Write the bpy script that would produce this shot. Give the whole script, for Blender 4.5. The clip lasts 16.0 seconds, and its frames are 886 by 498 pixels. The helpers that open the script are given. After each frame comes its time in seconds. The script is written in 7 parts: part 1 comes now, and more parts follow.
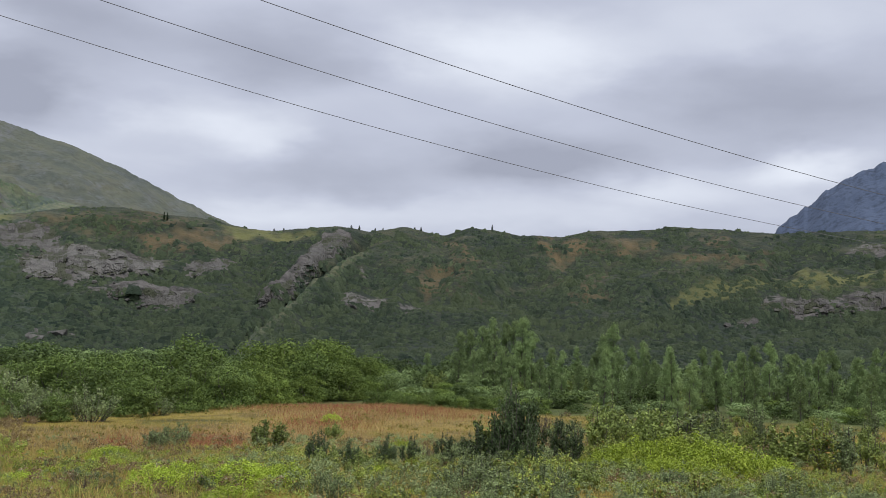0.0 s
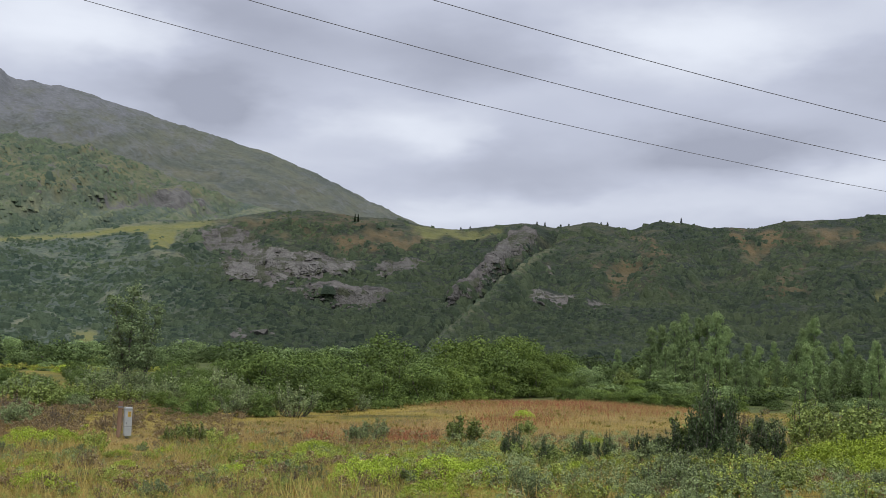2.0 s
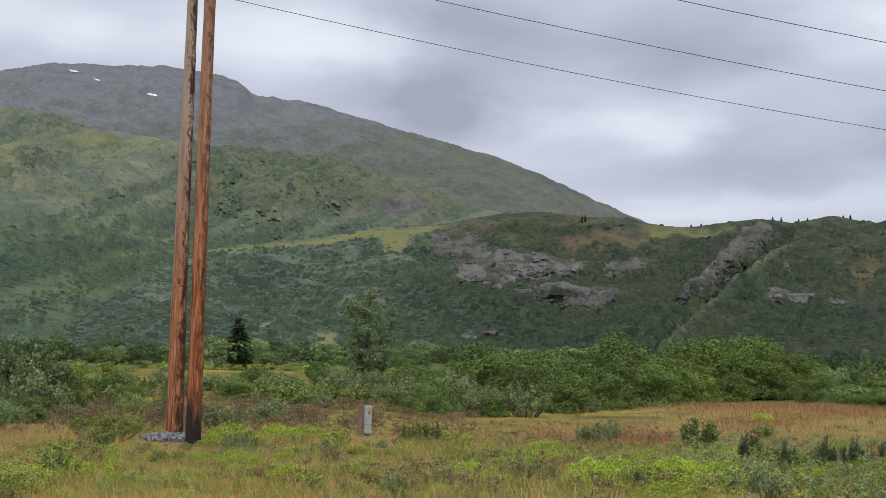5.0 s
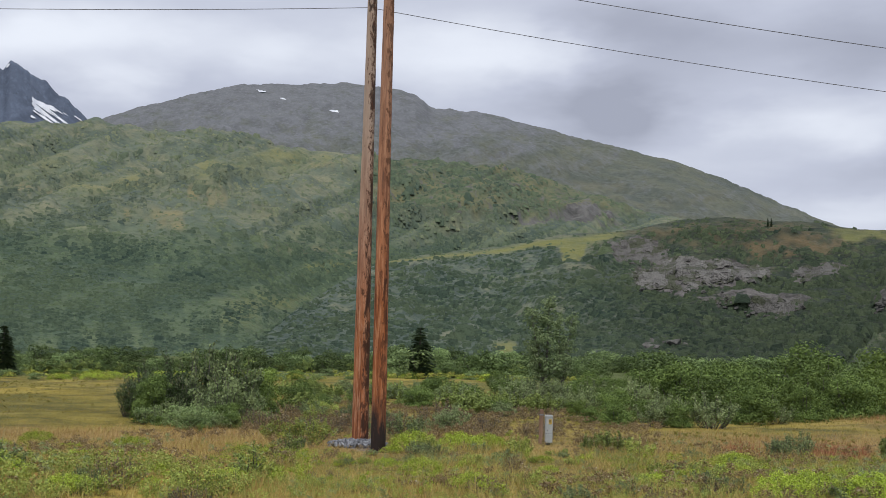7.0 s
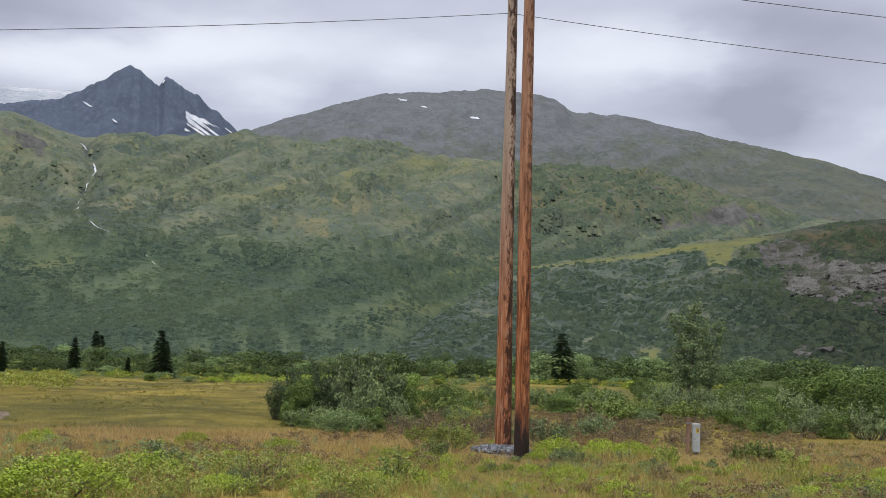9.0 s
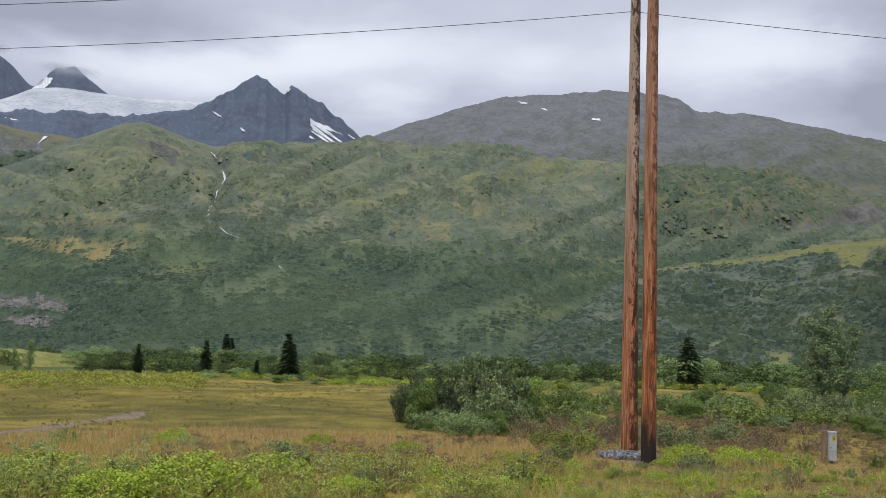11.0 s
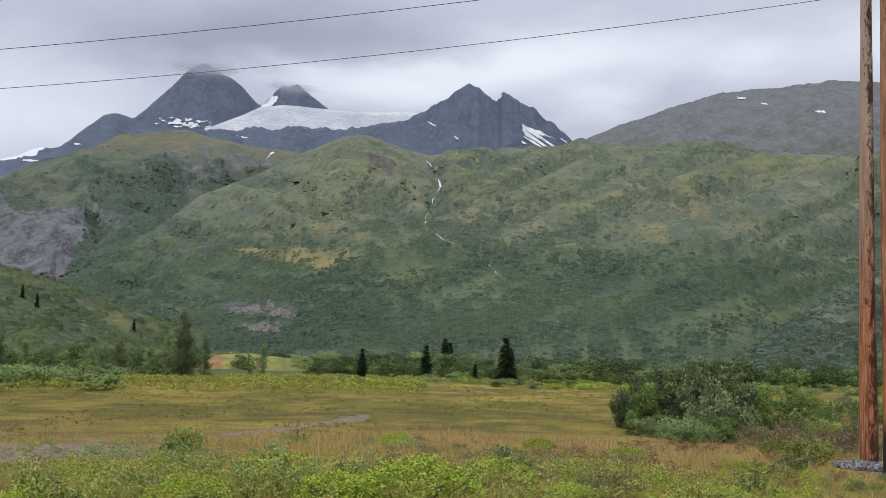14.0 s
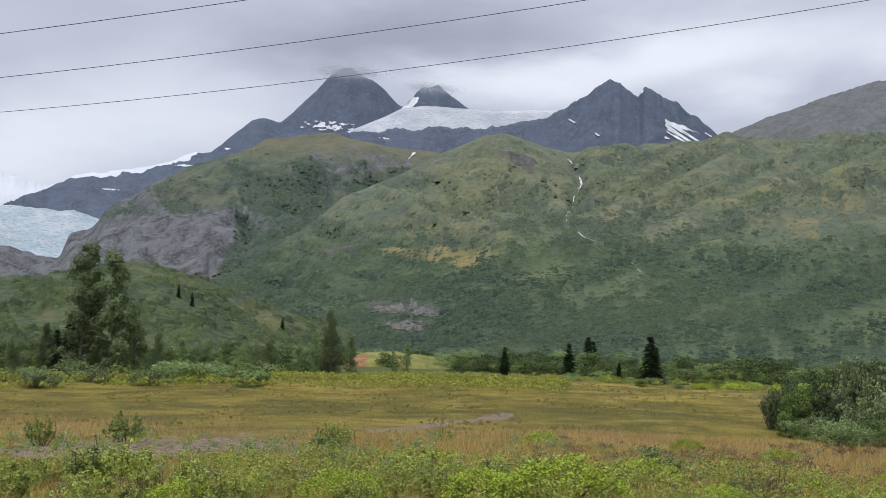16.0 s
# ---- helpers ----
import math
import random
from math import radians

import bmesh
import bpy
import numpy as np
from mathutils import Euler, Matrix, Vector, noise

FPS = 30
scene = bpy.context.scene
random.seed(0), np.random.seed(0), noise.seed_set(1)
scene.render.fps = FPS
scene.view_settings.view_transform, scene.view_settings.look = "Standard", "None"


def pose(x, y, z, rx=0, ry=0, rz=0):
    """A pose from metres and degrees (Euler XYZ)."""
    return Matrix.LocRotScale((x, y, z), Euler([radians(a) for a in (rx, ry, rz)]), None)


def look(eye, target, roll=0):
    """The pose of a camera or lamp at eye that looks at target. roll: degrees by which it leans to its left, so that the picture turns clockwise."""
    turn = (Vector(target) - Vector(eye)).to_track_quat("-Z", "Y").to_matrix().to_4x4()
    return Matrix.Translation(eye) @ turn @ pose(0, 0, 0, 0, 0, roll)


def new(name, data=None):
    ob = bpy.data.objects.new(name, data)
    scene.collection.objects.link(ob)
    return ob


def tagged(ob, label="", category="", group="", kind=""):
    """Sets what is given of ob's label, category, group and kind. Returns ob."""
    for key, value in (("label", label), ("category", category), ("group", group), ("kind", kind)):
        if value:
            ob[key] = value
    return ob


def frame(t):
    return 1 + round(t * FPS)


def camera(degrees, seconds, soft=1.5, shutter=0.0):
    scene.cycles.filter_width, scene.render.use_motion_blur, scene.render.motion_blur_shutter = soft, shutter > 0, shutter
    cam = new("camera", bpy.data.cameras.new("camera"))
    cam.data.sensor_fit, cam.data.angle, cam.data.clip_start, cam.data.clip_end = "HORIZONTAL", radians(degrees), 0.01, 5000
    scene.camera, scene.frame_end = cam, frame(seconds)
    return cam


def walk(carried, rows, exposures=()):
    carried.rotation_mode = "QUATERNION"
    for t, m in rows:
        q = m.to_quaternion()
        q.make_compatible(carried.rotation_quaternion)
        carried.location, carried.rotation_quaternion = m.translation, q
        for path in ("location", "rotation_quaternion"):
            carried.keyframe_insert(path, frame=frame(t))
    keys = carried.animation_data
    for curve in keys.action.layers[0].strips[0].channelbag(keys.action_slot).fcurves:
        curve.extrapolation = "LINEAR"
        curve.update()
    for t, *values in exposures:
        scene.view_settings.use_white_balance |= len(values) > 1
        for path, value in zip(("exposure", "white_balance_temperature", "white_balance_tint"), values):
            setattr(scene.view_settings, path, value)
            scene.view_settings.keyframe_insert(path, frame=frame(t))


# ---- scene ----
FOV = 44.99
CZ = 2.4          # eye height over the ground by the poles
cam = camera(FOV, 16.0, soft=0.8)
PATH = [
    (0.0, pose(0.060, 0.265, CZ, 95.051, -2.140, -0.202)),
    (0.5, pose(0.029, 0.235, CZ, 94.867, -2.110, 2.350)),
    (1.0, pose(0.009, 0.205, CZ, 94.744, -1.958, 4.037)),
    (1.5, pose(-0.004, 0.175, CZ, 94.556, -1.812, 7.110)),
    (2.0, pose(-0.011, 0.146, CZ, 94.539, -1.671, 9.815)),
    (2.5, pose(-0.012, 0.119, CZ, 94.558, -1.631, 11.570)),
    (3.0, pose(-0.010, 0.093, CZ, 94.466, -1.599, 13.761)),
    (3.5, pose(-0.006, 0.070, CZ, 94.374, -1.521, 15.570)),
    (4.0, pose(0.000, 0.050, CZ, 94.299, -1.494, 17.827)),
    (6.5, pose(0.018, -0.006, CZ, 94.445, -1.229, 28.683)),
    (7.0, pose(0.015, -0.007, CZ, 94.518, -1.271, 31.566)),
    (7.5, pose(0.009, -0.005, CZ, 94.529, -1.328, 34.278)),
    (8.0, pose(0.000, 0.000, CZ, 94.598, -1.430, 36.017)),
    (8.5, pose(-0.013, 0.008, CZ, 94.603, -1.472, 37.580)),
    (9.0, pose(-0.029, 0.018, CZ, 94.642, -1.489, 39.109)),
    (11.5, pose(-0.146, 0.090, CZ, 94.624, -1.511, 47.194)),
    (12.0, pose(-0.174, 0.105, CZ, 94.620, -1.374, 48.803)),
    (12.5, pose(-0.201, 0.118, CZ, 94.661, -1.395, 50.891)),
    (13.0, pose(-0.226, 0.129, CZ, 94.630, -1.336, 53.294)),
    (13.5, pose(-0.249, 0.137, CZ, 94.616, -1.307, 55.339)),
    (14.0, pose(-0.268, 0.141, CZ, 94.579, -1.346, 57.129)),
    (14.5, pose(-0.282, 0.140, CZ, 94.530, -1.391, 59.385)),
    (15.0, pose(-0.289, 0.133, CZ, 94.464, -1.401, 61.238)),
    (15.5, pose(-0.288, 0.119, CZ, 94.363, -1.383, 63.055)),
    (16.0, pose(-0.277, 0.096, CZ, 94.318, -1.432, 64.689)),
]
walk(cam, PATH)

# ---- world: closed cloud cover over a faint clear sky, broad sun behind the clouds ----
SUN_AZ, SUN_EL = 205.0, 73.0     # degrees left of ahead, and up


def node(nt, kind, at=(0, 0), **values):
    n = nt.nodes.new(kind)
    n.location = at
    for key, value in values.items():
        if key in n.inputs:
            n.inputs[key].default_value = value
        else:
            setattr(n, key, value)
    return n


def build_world():
    w = bpy.data.worlds.new("overcast_sky")
    w.use_nodes = True
    nt = w.node_tree
    nt.nodes.clear()
    ln = nt.links.new
    out = node(nt, "ShaderNodeOutputWorld")
    sky = node(nt, "ShaderNodeTexSky", sky_type="NISHITA", sun_disc=False)
    sky.sun_elevation, sky.sun_rotation = radians(SUN_EL), radians(-SUN_AZ)
    bg_sky = node(nt, "ShaderNodeBackground", Strength=0.1)
    ln(sky.outputs[0], bg_sky.inputs[0])
    # the cloud deck: the way up, laid out on a flat layer overhead
    co = node(nt, "ShaderNodeTexCoord")
    sep = node(nt, "ShaderNodeSeparateXYZ")
    ln(co.outputs["Generated"], sep.inputs[0])
    up = node(nt, "ShaderNodeMath", operation="MAXIMUM")
    ln(sep.outputs[2], up.inputs[0])
    up.inputs[1].default_value = 0.0
    den = node(nt, "ShaderNodeMath", operation="ADD")
    ln(up.outputs[0], den.inputs[0])
    den.inputs[1].default_value = 0.16
    px = node(nt, "ShaderNodeMath", operation="DIVIDE")
    py = node(nt, "ShaderNodeMath", operation="DIVIDE")
    ln(sep.outputs[0], px.inputs[0]), ln(den.outputs[0], px.inputs[1])
    ln(sep.outputs[1], py.inputs[0]), ln(den.outputs[0], py.inputs[1])
    flat = node(nt, "ShaderNodeCombineXYZ")
    ln(px.outputs[0], flat.inputs[0]), ln(py.outputs[0], flat.inputs[1])
    big = node(nt, "ShaderNodeTexNoise", Scale=0.7, Detail=3.0, Roughness=0.5, Distortion=0.3)
    mp = node(nt, "ShaderNodeMapping")
    mp.inputs["Location"].default_value = CLOUD_SHIFT
    ln(flat.outputs[0], mp.inputs[0])
    ln(mp.outputs[0], big.inputs["Vector"])
    fine = node(nt, "ShaderNodeTexNoise", Scale=2.6, Detail=3.5, Roughness=0.5, Distortion=0.4)
    ln(mp.outputs[0], fine.inputs["Vector"])
    # azimuth and height in degrees, stirred so that the banks have uneven edges
    turn = node(nt, "ShaderNodeMath", operation="ARCTAN2")
    west = node(nt, "ShaderNodeMath", operation="MULTIPLY")
    west.inputs[1].default_value = -1.0
    ln(sep.outputs[0], west.inputs[0])
    ln(west.outputs[0], turn.inputs[0]), ln(sep.outputs[1], turn.inputs[1])
    lift = node(nt, "ShaderNodeMath", operation="ARCSINE")
    ln(sep.outputs[2], lift.inputs[0])
    where = node(nt, "ShaderNodeCombineXYZ")
    ln(turn.outputs[0], where.inputs[0]), ln(lift.outputs[0], where.inputs[1])
    deg = node(nt, "ShaderNodeVectorMath", operation="SCALE", Scale=180 / math.pi)
    ln(where.outputs[0], deg.inputs[0])
    stir = node(nt, "ShaderNodeTexNoise", Scale=0.13, Detail=4.0, Roughness=0.55)
    squash = node(nt, "ShaderNodeMapping")
    squash.inputs["Scale"].default_value = (1.0, 2.4, 1.0)
    ln(deg.outputs[0], squash.inputs[0]), ln(squash.outputs[0], stir.inputs["Vector"])
    off = node(nt, "ShaderNodeVectorMath", operation="SUBTRACT")
    off.inputs[1].default_value = (0.5, 0.5, 0.5)
    ln(stir.outputs["Color"], off.inputs[0])
    spread = node(nt, "ShaderNodeVectorMath", operation="MULTIPLY_ADD")
    spread.inputs[1].default_value = (9.0, 3.2, 0.0)
    ln(off.outputs[0], spread.inputs[0]), ln(deg.outputs[0], spread.inputs[2])
    total = node(nt, "ShaderNodeMath", operation="MULTIPLY_ADD")
    ln(big.outputs[0], total.inputs[0])
    total.inputs[1].default_value, total.inputs[2].default_value = 0.40, 0.20
    more = node(nt, "ShaderNodeMath", operation="MULTIPLY_ADD")
    ln(fine.outputs[0], more.inputs[0])
    more.inputs[1].default_value = 0.22
    ln(total.outputs[0], more.inputs[2])
    total = more
    for az, el, da, de, amount in CLOUD_BANKS:
        put = node(nt, "ShaderNodeMapping")
        put.inputs["Scale"].default_value = (0.55 / da, 0.55 / de, 0.0)
        put.inputs["Location"].default_value = (-az * 0.55 / da, -el * 0.55 / de, 0.0)
        ln(spread.outputs[0], put.inputs[0])
        far = node(nt, "ShaderNodeVectorMath", operation="LENGTH")
        ln(put.outputs[0], far.inputs[0])
        ease = node(nt, "ShaderNodeMapRange", interpolation_type="SMOOTHSTEP")
        ease.inputs["To Min"].default_value, ease.inputs["To Max"].default_value = 0.55 * amount, 0.0
        ln(far.outputs["Value"], ease.inputs["Value"])
        add = node(nt, "ShaderNodeMath", operation="ADD")
        ln(total.outputs[0], add.inputs[0]), ln(ease.outputs[0], add.inputs[1])
        total = add
    ramp = node(nt, "ShaderNodeValToRGB")
    e = ramp.color_ramp.elements
    e[0].position, e[0].color = 0.15, (0.38, 0.405, 0.50, 1)
    e[1].position, e[1].color = 0.90, (0.86, 0.905, 1.0, 1)
    mid = e.new(0.50)
    mid.color = (0.55, 0.585, 0.705, 1)
    ln(total.outputs[0], ramp.inputs[0])
    pale = ramp
    bg_cloud = node(nt, "ShaderNodeBackground", Strength=1.0)
    ln(pale.outputs[0], bg_cloud.inputs[0])
    mix = node(nt, "ShaderNodeMixShader", Fac=0.95)
    ln(bg_sky.outputs[0], mix.inputs[1]), ln(bg_cloud.outputs[0], mix.inputs[2])
    ln(mix.outputs[0], out.inputs[0])
    scene.world = w


CLOUD_SHIFT = (3.1, 1.7, 0.0)
# banks of the cloud cover: azimuth, height, half width, half height in degrees; lighter (+) or heavier (-)
CLOUD_BANKS = (
    (11.2, 10.9, 3.3, 1.1, 0.45), (-4.1, 15.4, 5.7, 1.8, 0.7), (-18.6, 9.9, 2.4, 0.9, 0.6), (-10.9, 8.4, 6.6, 1.3, 0.5), (-1.0, 6.8, 6.0, 0.9, 0.4), (9.2, 6.6, 4.2, 1.1, 0.35),
    (10.0, 14.9, 6.0, 1.5, -0.6), (20.7, 12.2, 3.8, 1.8, -0.6), (-5.2, 10.1, 4.8, 1.3, -0.7), (7.0, 8.9, 5.5, 1.3, -0.4), (-18.0, 13.0, 7.0, 1.9, -0.6), (-15.2, 17.4, 6.0, 1.8, 0.3),
    (31.0, 15.0, 5.5, 1.7, 0.6), (24.5, 12.0, 4.2, 1.8, -0.55), (20.7, 16.0, 4.2, 1.6, -0.6), (48.6, 12.2, 2.2, 0.9, 0.45), (41.0, 14.2, 3.0, 1.2, 0.45), (56.5, 14.0, 4.0, 1.5, 0.4), (45.5, 15.6, 4.5, 1.4, 0.3),
    (62.5, 16.2, 5.5, 1.3, -0.55), (70.5, 15.1, 4.8, 1.6, -0.65), (62.0, 13.2, 4.8, 1.3, 0.65), (51.0, 14.6, 4.5, 1.8, 0.55), (79.5, 11.2, 6.5, 2.6, 0.4), (86.5, 8.3, 4.5, 2.2, 0.5), (84.0, 15.0, 4.5, 1.4, -0.1))
build_world()
sun = new("sun", bpy.data.lights.new("sun", "SUN"))
sun.data.energy, sun.data.angle, sun.data.color = 2.8, radians(30), (1.0, 0.97, 0.94)
_a, _e = radians(SUN_AZ), radians(SUN_EL)
sun.matrix_world = look((-math.sin(_a) * math.cos(_e) * 90, math.cos(_a) * math.cos(_e) * 90, math.sin(_e) * 90), (0, 0, 0))

# ---- helpers of this scene ----
rng = np.random.default_rng(7)


def smooth(a, b, x):
    t = np.clip((x - a) / (b - a), 0, 1)
    return t * t * (3 - 2 * t)


def hash01(ix, iy, seed):
    h = (ix.astype(np.int64) * 374761393 + iy.astype(np.int64) * 668265263 + seed * 974711) & 0x7FFFFFFF
    h = ((h ^ (h >> 13)) * 1274126177) & 0x7FFFFFFF
    return ((h ^ (h >> 16)) & 0xFFFF) / 65535.0


def vnoise(x, y, seed=0):
    """Value noise, 0 to 1."""
    ix, iy = np.floor(x), np.floor(y)
    fx, fy = x - ix, y - iy
    fx, fy = fx * fx * (3 - 2 * fx), fy * fy * (3 - 2 * fy)
    a, b = hash01(ix, iy, seed), hash01(ix + 1, iy, seed)
    c, d = hash01(ix, iy + 1, seed), hash01(ix + 1, iy + 1, seed)
    return (a * (1 - fx) + b * fx) * (1 - fy) + (c * (1 - fx) + d * fx) * fy


def fbm(x, y, octaves=4, seed=0, gain=0.5):
    """Layered noise about 0, within about 1."""
    out, amp, tot = 0.0, 1.0, 0.0
    for k in range(octaves):
        out = out + amp * (vnoise(x * 2**k, y * 2**k, seed + 17 * k) * 2 - 1)
        tot += amp
        amp *= gain
    return out / tot * 1.4


def ridged(x, y, octaves=4, seed=0):
    out, amp, tot = 0.0, 1.0, 0.0
    for k in range(octaves):
        out = out + amp * (1 - np.abs(vnoise(x * 2**k, y * 2**k, seed + 31 * k) * 2 - 1))
        tot += amp
        amp *= 0.5
    return out / tot


def xy(az, r):
    """The place at an azimuth (degrees to the left of ahead) and a distance."""
    a = np.radians(az)
    return -np.sin(a) * r, np.cos(a) * r


def mesh_of(name, verts, faces, smooth_faces=True):
    """A mesh from arrays: verts n x 3, faces m x 3 or m x 4."""
    me = bpy.data.meshes.new(name)
    verts, faces = np.asarray(verts, np.float32), np.asarray(faces, np.int32)
    m, k = faces.shape
    me.vertices.add(len(verts)), me.loops.add(m * k), me.polygons.add(m)
    me.vertices.foreach_set("co", verts.ravel())
    me.loops.foreach_set("vertex_index", faces.ravel())
    me.polygons.foreach_set("loop_start", np.arange(0, m * k, k, dtype=np.int32))
    me.polygons.foreach_set("use_smooth", np.full(m, smooth_faces))
    me.update(calc_edges=True)
    return me


def give(me, name, values):
    me.attributes.new(name, "FLOAT", "POINT").data.foreach_set("value", np.asarray(values, np.float32).ravel())


def grid_faces(rows, cols):
    i = np.arange(rows - 1)[:, None] * cols + np.arange(cols - 1)[None, :]
    return np.stack([i, i + 1, i + cols + 1, i + cols], -1).reshape(-1, 4)


def part(name, bm, material, parent, label=""):
    """Links a bmesh as one mesh object under a thing or part."""
    me = bpy.data.meshes.new(name)
    bm.to_mesh(me)
    bm.free()
    me.materials.append(material)
    ob = new(name, me)
    ob.parent = parent
    return tagged(ob, label) if label else ob


def mesh_part(name, me, material, parent, label=""):
    me.materials.append(material)
    ob = new(name, me)
    ob.parent = parent
    return tagged(ob, label) if label else ob


def thing(name, me, material, label, category, group="", kind=""):
    me.materials.append(material)
    return tagged(new(name, me), label, category, group, kind)


# ---- materials ----
class Nodes:
    """A node material in the making."""

    def __init__(self, name, rough=0.8):
        self.mat = bpy.data.materials.new(name)
        self.mat.use_nodes = True
        self.nt = self.mat.node_tree
        self.bsdf = self.nt.nodes["Principled BSDF"]
        self.bsdf.inputs["Roughness"].default_value = rough
        self.bsdf.inputs["Specular IOR Level"].default_value = 0.25
        self.co = self.nt.nodes.new("ShaderNodeTexCoord")

    def link(self, a, b):
        self.nt.links.new(a, b)

    def noise(self, scale, detail=4.0, rough=0.55, stretch=None, distort=0.0):
        n = node(self.nt, "ShaderNodeTexNoise", Scale=scale, Detail=detail, Roughness=rough, Distortion=distort)
        src = self.co.outputs["Object"]
        if stretch:
            m = self.nt.nodes.new("ShaderNodeMapping")
            m.inputs["Scale"].default_value = stretch
            self.link(src, m.inputs[0])
            src = m.outputs[0]
        self.link(src, n.inputs["Vector"])
        return n.outputs[0]

    def attr(self, name):
        return node(self.nt, "ShaderNodeAttribute", attribute_name=name).outputs["Fac"]

    def range(self, value, a, b, lo=0.0, hi=1.0):
        n = self.nt.nodes.new("ShaderNodeMapRange")
        for key, v in (("From Min", a), ("From Max", b), ("To Min", lo), ("To Max", hi)):
            n.inputs[key].default_value = v
        self.link(value, n.inputs["Value"])
        return n.outputs[0]

    def math(self, op, a, b):
        n = node(self.nt, "ShaderNodeMath", operation=op)
        for k, v in enumerate((a, b)):
            if hasattr(v, "default_value"):
                self.link(v, n.inputs[k])
            else:
                n.inputs[k].default_value = v
        return n.outputs[0]

    def mix(self, fac, a, b):
        n = node(self.nt, "ShaderNodeMix", data_type="RGBA")
        for k, v in ((0, fac), (6, a), (7, b)):
            if hasattr(v, "default_value"):
                self.link(v, n.inputs[k])
            elif k:
                n.inputs[k].default_value = (*v, 1)
            else:
                n.inputs[k].default_value = v
        return n.outputs[2]

    def colour(self, c):
        self.link(c, self.bsdf.inputs["Base Color"])
        return self

    def bump(self, height, strength=0.5, distance=0.1):
        n = node(self.nt, "ShaderNodeBump", Strength=strength, Distance=distance)
        self.link(height, n.inputs["Height"])
        self.link(n.outputs[0], self.bsdf.inputs["Normal"])
        return self


def leaf_material(name, dark, light, odd=None, odd_share=0.0, thin=0.2):
    """Leaves, each of a tone of its own, that let some light through."""
    m = Nodes(name, 0.6)
    m.bsdf.inputs["Specular IOR Level"].default_value = 0.12
    light = tuple(min(0.8, v * 1.33) for v in light)
    geo = m.nt.nodes.new("ShaderNodeNewGeometry")
    info = m.nt.nodes.new("ShaderNodeObjectInfo")
    lump = m.range(m.noise(3.6, 3.0, 0.6), 0.34, 0.66)            # sprays of one tone within a plant
    t = m.math("ADD", m.math("MULTIPLY", geo.outputs["Random Per Island"], 0.52), m.math("MULTIPLY", lump, 0.40))
    t = m.math("ADD", t, m.math("MULTIPLY", m.attr("clump"), 0.25))
    c = m.mix(t, dark, light)
    patch = m.noise(0.35, 2.0)
    c = m.mix(m.range(patch, 0.40, 0.62, 0.0, 0.30), c, tuple(v * f for v, f in zip(light, (0.50, 0.44, 0.44))))
    own = m.range(info.outputs["Random"], 0.0, 1.0, 0.72, 1.25)    # each plant lighter or darker as a whole
    shade = node(m.nt, "ShaderNodeMix", data_type="RGBA", blend_type="MULTIPLY")
    shade.inputs[0].default_value = 1.0
    m.link(c, shade.inputs[6])
    grey = m.nt.nodes.new("ShaderNodeCombineXYZ")
    for k in range(3):
        m.link(own, grey.inputs[k])
    m.link(grey.outputs[0], shade.inputs[7])
    c = shade.outputs[2]
    if odd:
        pick = m.range(m.math("FRACT", m.math("MULTIPLY", geo.outputs["Random Per Island"], 37.0), 0.0), 1 - odd_share, 1 - odd_share + 0.02)
        c = m.mix(pick, c, odd)
    m.colour(c)
    out = m.nt.nodes["Material Output"]
    tr = m.nt.nodes.new("ShaderNodeBsdfTranslucent")
    m.link(c, tr.inputs[0])
    mx = node(m.nt, "ShaderNodeMixShader", Fac=thin)
    m.link(m.bsdf.outputs[0], mx.inputs[1]), m.link(tr.outputs[0], mx.inputs[2])
    m.link(mx.outputs[0], out.inputs[0])
    return m.mat


